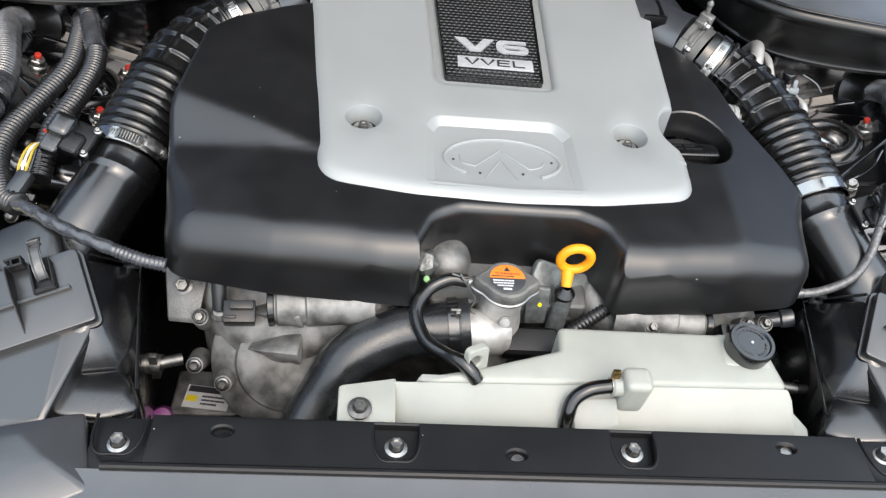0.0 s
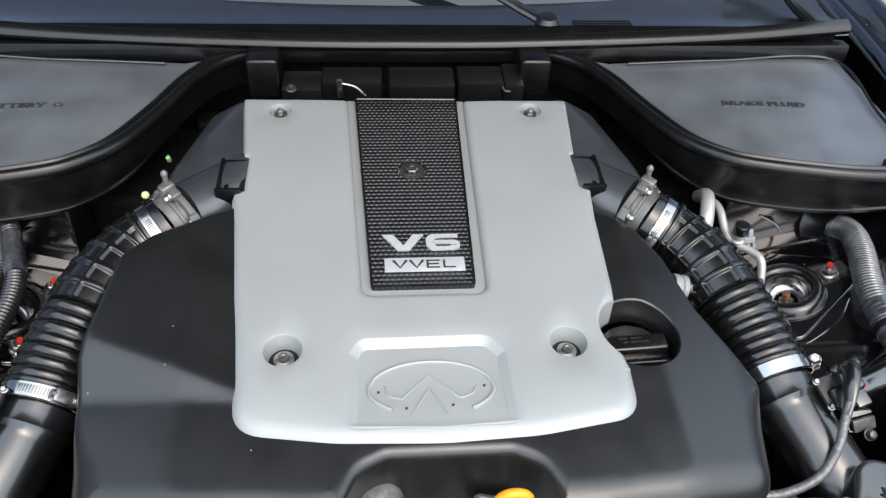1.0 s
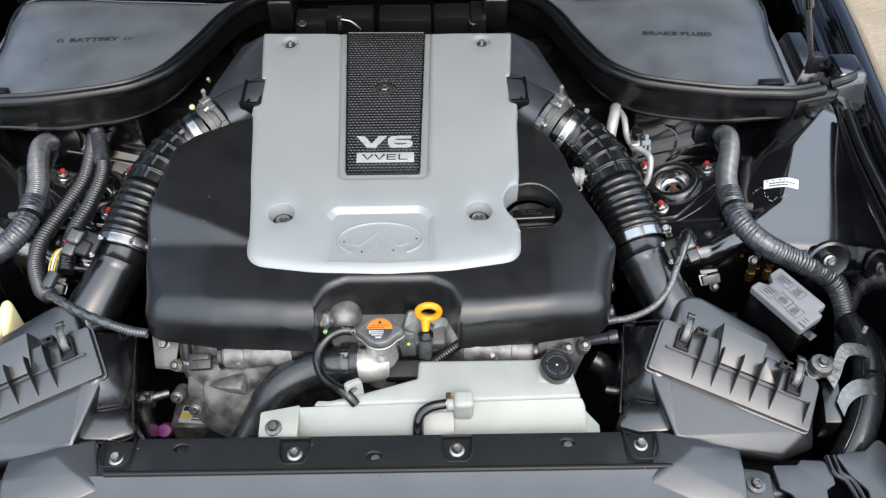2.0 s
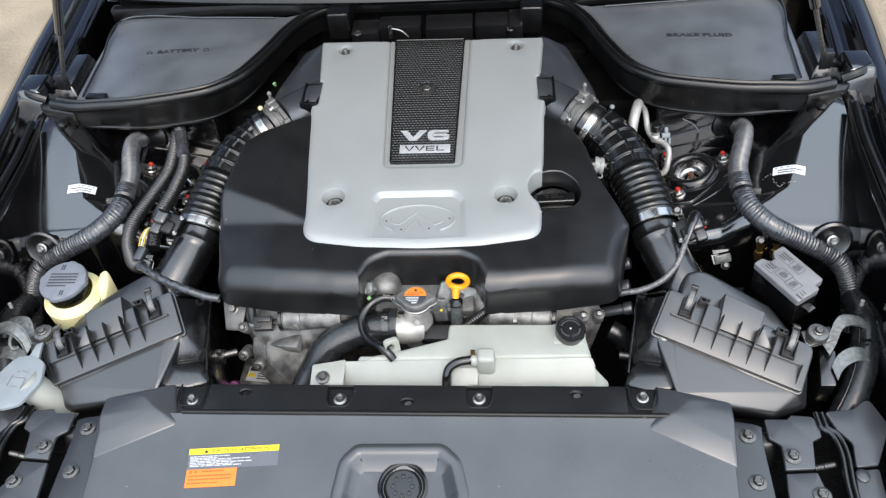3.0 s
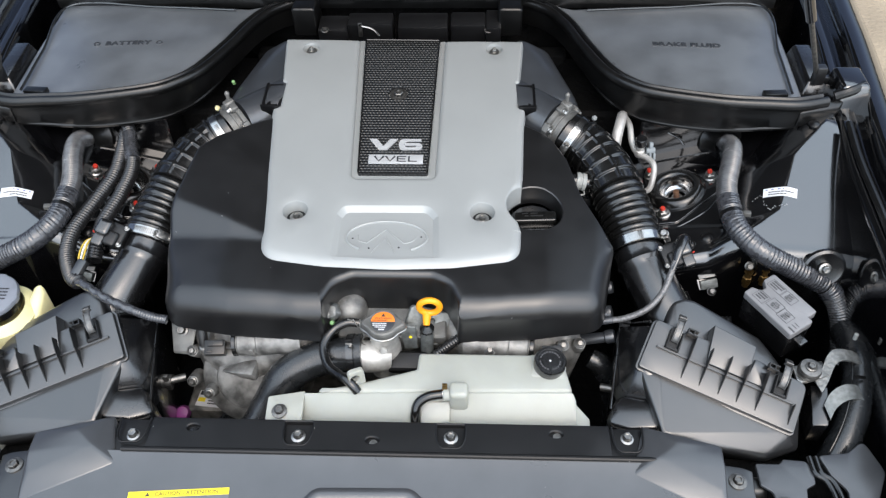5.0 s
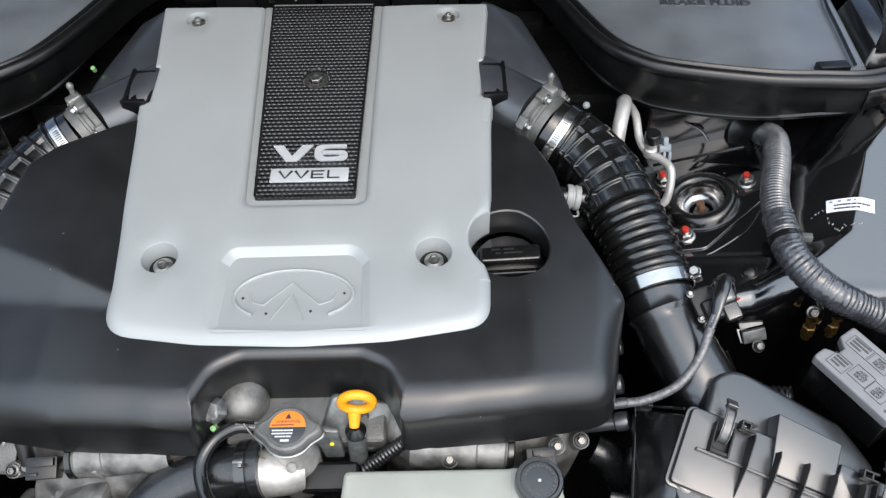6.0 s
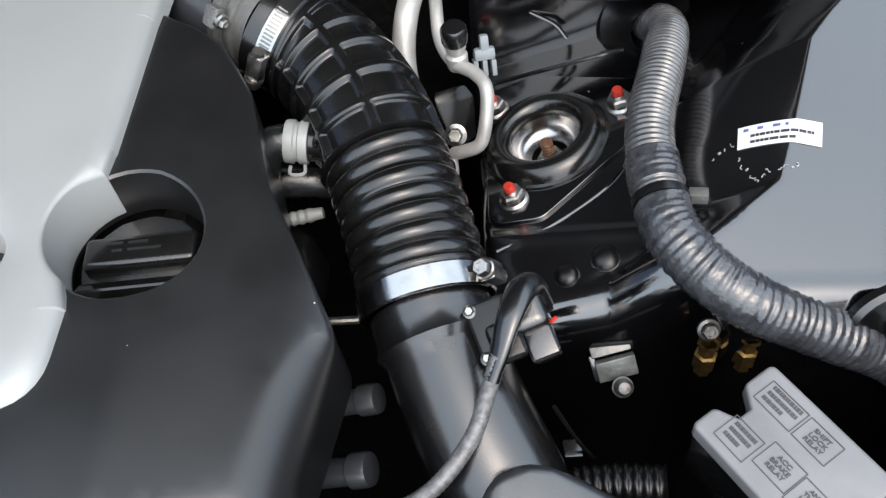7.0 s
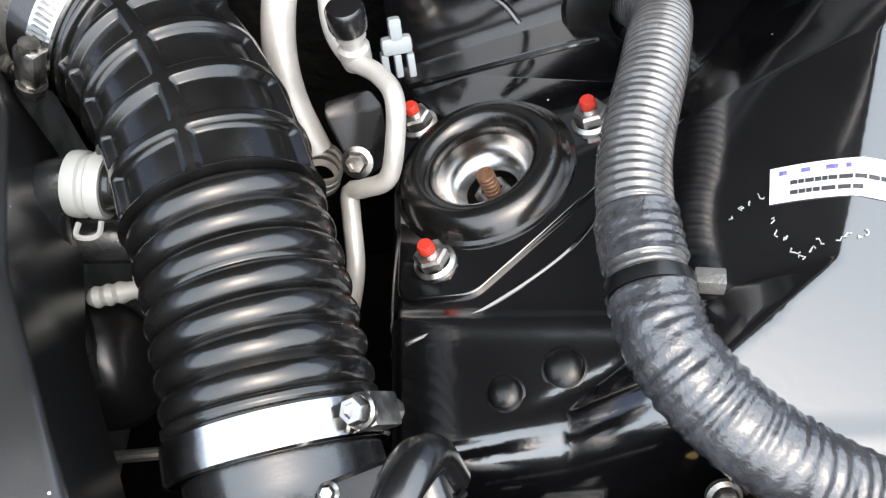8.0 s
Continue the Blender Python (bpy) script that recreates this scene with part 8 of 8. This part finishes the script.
def radiator_cover():
    t = thing("radiator_cover", (0.0, -0.45, 0.74), "wide grey-black plastic radiator cover with warning labels", "radiator cover")
    out = [(-0.318, -0.306), (0.362, -0.306), (0.385, -0.318), (0.452, -0.330), (0.446, -0.40), (0.440, -0.70), (-0.440, -0.70), (-0.428, -0.42), (-0.445, -0.350), (-0.392, -0.330), (-0.345, -0.306)]
    bm = B()
    # back strip
    strip = [(-0.318, -0.306), (0.362, -0.306), (0.366, -0.352), (-0.326, -0.352)]
    holes = []
    for x in (-0.318, -0.0995, 0.1025, 0.3315):
        holes.append((rounded([(x - 0.019, -0.3085, 0.002), (x + 0.019, -0.3085, 0.002), (x + 0.016, -0.340, 0.010), (x - 0.016, -0.340, 0.010)], 4), 0.009))
    inner = [h for h in holes if abs(h[0][0].x) < 0.30]
    for x, y in ((-0.240, -0.320), (0.0, -0.334), (0.240, -0.320)):
        inner.append(([Vector((x + 0.0085 * math.cos(a * math.pi / 10), y + 0.005 * math.sin(a * math.pi / 10))) for a in range(20)], 0.006))
    plate(bm, [Vector(p) for p in [(-0.297, -0.306), (0.310, -0.306), (0.310, -0.352), (-0.297, -0.352)]], panel_top, 0.012, 0.0015, holes=inner, floor=True)
    for sgn, x0, x1 in ((-1, -0.342, -0.297), (1, 0.310, 0.364)):
        plate(bm, [Vector(p) for p in [(x0, -0.306), (x1, -0.306), (x1, -0.352), (x0, -0.352)]], lambda x, y: panel_top(x, y) - 0.007, 0.006, 0.001)
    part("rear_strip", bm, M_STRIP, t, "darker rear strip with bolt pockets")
    bm = B()
    xs = [-0.326 + 0.692 * k / 30 for k in range(31)]
    tube(bm, [Vector((x, -0.3535, 0.8010)) for x in xs], 0.0036, 10)
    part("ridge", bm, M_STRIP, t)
    # front field with an arched latch recess
    arch = rounded([(-0.092, -0.56, 0.004), (-0.0905, -0.464, 0.02), (-0.0850, -0.421, 0.03), (-0.066, -0.4005, 0.02), (0.054, -0.3985, 0.02), (0.0765, -0.418, 0.03), (0.0875, -0.460, 0.02), (0.090, -0.56, 0.004)], 6)
    field = [Vector(p) for p in ((-0.445, -0.3545), (-0.441, -0.424), (-0.430, -0.70), (0.430, -0.70), (0.440, -0.457), (0.447, -0.3545))]
    bm = plate(B(), split_long(field, 0.02), panel_top, 0.016, 0.002, holes=[(split_long(arch, 0.01), 0.003)], step=0.02)
    part("front_field", bm, M_PANEL, t)
    for sgn in (-1, 1):
        bm = B()
        ox = 0.0 if sgn < 0 else 0.003
        P = [(-0.352, -0.304, 0.8005), (-0.392, -0.331, 0.8075), (-0.447, -0.334, 0.8060), (-0.4465, -0.364, 0.8050), (-0.437, -0.392, 0.8000), (-0.366, -0.352, 0.8060), (-0.330, -0.372, 0.7960), (-0.442, -0.424, 0.7880)]
        hull(bm, [((x if sgn < 0 else -x + ox), y, z) for x, y, z in P] + [((x if sgn < 0 else -x + ox), y, z - 0.022) for x, y, z in P], 0.003, 3)
        part("corner_flap", bm, M_PANEL, t, "raised corner flap")
    for x, y in ((-0.320, -0.329), (-0.0995, -0.326), (0.1025, -0.324), (0.3330, -0.320)):
        part("bolt", bolt_mesh(B(), (x, y, panel_top(x, y) - 0.0085), (0, 0, 1), 0.0060, 0.0095, 0.009), M_STEEL, t, "zinc-plated flange bolt")
        bm = tube(B(), curve([(x - 0.020, -0.307, 0.801), (x - 0.0185, -0.330, 0.8015), (x - 0.012, -0.3425, 0.8015), (x, -0.3435, 0.8015), (x + 0.012, -0.3425, 0.8015), (x + 0.0185, -0.330, 0.8015), (x + 0.020, -0.307, 0.801)], 0.004), 0.0015, 8)
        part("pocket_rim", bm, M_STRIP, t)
    for x, y in ((0.0015, -0.336), (0.242, -0.321), (-0.239, -0.322)):
        part("push_pin", lathe(B(), [(0.0055, 0), (0.0055, 0.0012), (0, 0.0016)], (x, y, panel_top(x, y) - 0.0062), (0, 0, 1), 14), M_STEEL if x > -0.1 else M_DUCT, t)
    # the recess: a raised lip, a sloping inner wall and a floor with a grommet
    f = lambda x, y: panel_top(x, y)
    ring_line = arch if area2(arch) > 0 else arch[::-1]
    bm = B()
    rings = []
    for inset, lift in ((-0.004, -0.002), (-0.003, 0.0012), (0.000, 0.0030), (0.005, 0.0036), (0.010, 0.0030), (0.013, 0.0008), (0.016, -0.0030), (0.026, -0.0120), (0.029, -0.0130)):
        rings.append(ring_of(bm, offset(ring_line, inset), lambda x, y: f(x, y) + lift))
    for a, b in zip(rings, rings[1:]):
        bridge(bm, a, b)
    fill(bm, rings[-1], [], lambda x, y: f(x, y) - 0.0130, 0.02)
    bmesh.ops.recalc_face_normals(bm, faces=bm.faces)
    part("latch_recess", bm, M_PANEL, t, "arched recess with a rounded lip")
    c = Vector((0.001, -0.450, f(0, -0.450) - 0.0125))
    part("grommet", lathe(B(), [(0.034, -0.002), (0.034, 0.004), (0.031, 0.0055), (0.029, 0.004), (0.027, -0.001), (0.022, 0.003), (0, 0.004)], c, (0, -0.16, 1), 40), M_RUBBER, t, "round black rubber grommet")
    for k in range(8):
        a = 2 * math.pi * k / 8
        part("grommet_bump", lathe(B(), [(0.0035, 0), (0.003, 0.0012), (0, 0.0018)], c + Vector((0.013 * math.cos(a), 0.013 * math.sin(a), 0.0035 + 0.002 * math.sin(a))), (0, -0.16, 1), 10), M_RUBBER, t)
    # labels
    m = frame_of((-0.2375, -0.4195, f(0, -0.4195) + 0.0006), (1, 0.075, 0), (-0.06, 1, 0.16))
    part("caution_label", block(B(), (0.127, 0.028, 0.0004), m, 0), M_LABEL_G, t, "grey caution label")
    part("caution_strip", block(B(), (0.127, 0.0085, 0.0004), m @ Matrix.Translation((0, 0.0115, 0.0004)), 0), M_LABEL_Y, t, "yellow caution strip")
    part("caution_lettering", text_mesh("CAUTION - ATTENTION", 0.0066, m @ Matrix.Translation((0.010, 0.0112, 0.0009)), 0.0002, 1.1), M_INK, t)
    tt = bmesh.new()
    plate(tt, [Vector((-0.042, 0.0090)), Vector((-0.036, 0.0090)), Vector((-0.039, 0.0140))], lambda x, y: 0.0009, 0.0003, 0.0001)
    part("printed_triangle", merge(B(), tt, m), M_INK, t)
    part("label_print", bars(B(), m @ Matrix.Translation((0, 0, 0.0003)), print_rows(-0.061, 0.004, 0.056, 2, 0.0024, 0.0013, 51) + print_rows(-0.061, -0.0005, 0.085, 2, 0.0024, 0.0013, 52) + print_rows(-0.061, -0.005, 0.088, 2, 0.0024, 0.0013, 53) + print_rows(-0.061, -0.0095, 0.105, 1, 0.005, 0.0013, 54)), M_INKPALE, t, "pale unreadable print")
    m = frame_of((-0.2635, -0.4475, f(0, -0.4475) + 0.0006), (1, 0.075, 0), (-0.06, 1, 0.16))
    part("warning_label", block(B(), (0.070, 0.026, 0.0004), m, 0), M_LABEL_O, t, "orange warning label")
    part("label_print", bars(B(), m @ Matrix.Translation((0, 0, 0.0003)), print_rows(-0.014, 0.009, 0.045, 1, 0.004, 0.0018, 61) + print_rows(-0.032, 0.003, 0.060, 3, 0.005, 0.0018, 62) + [(-0.029, 0.009, 0.004, 0.004), (-0.022, 0.009, 0.004, 0.004)]), material("rust_print", (0.62, 0.12, 0.02), 0.5), t, "rust-red unreadable print")


engine_front()
filler_neck()
dipstick()
coolant_tank()
radiator_cover()
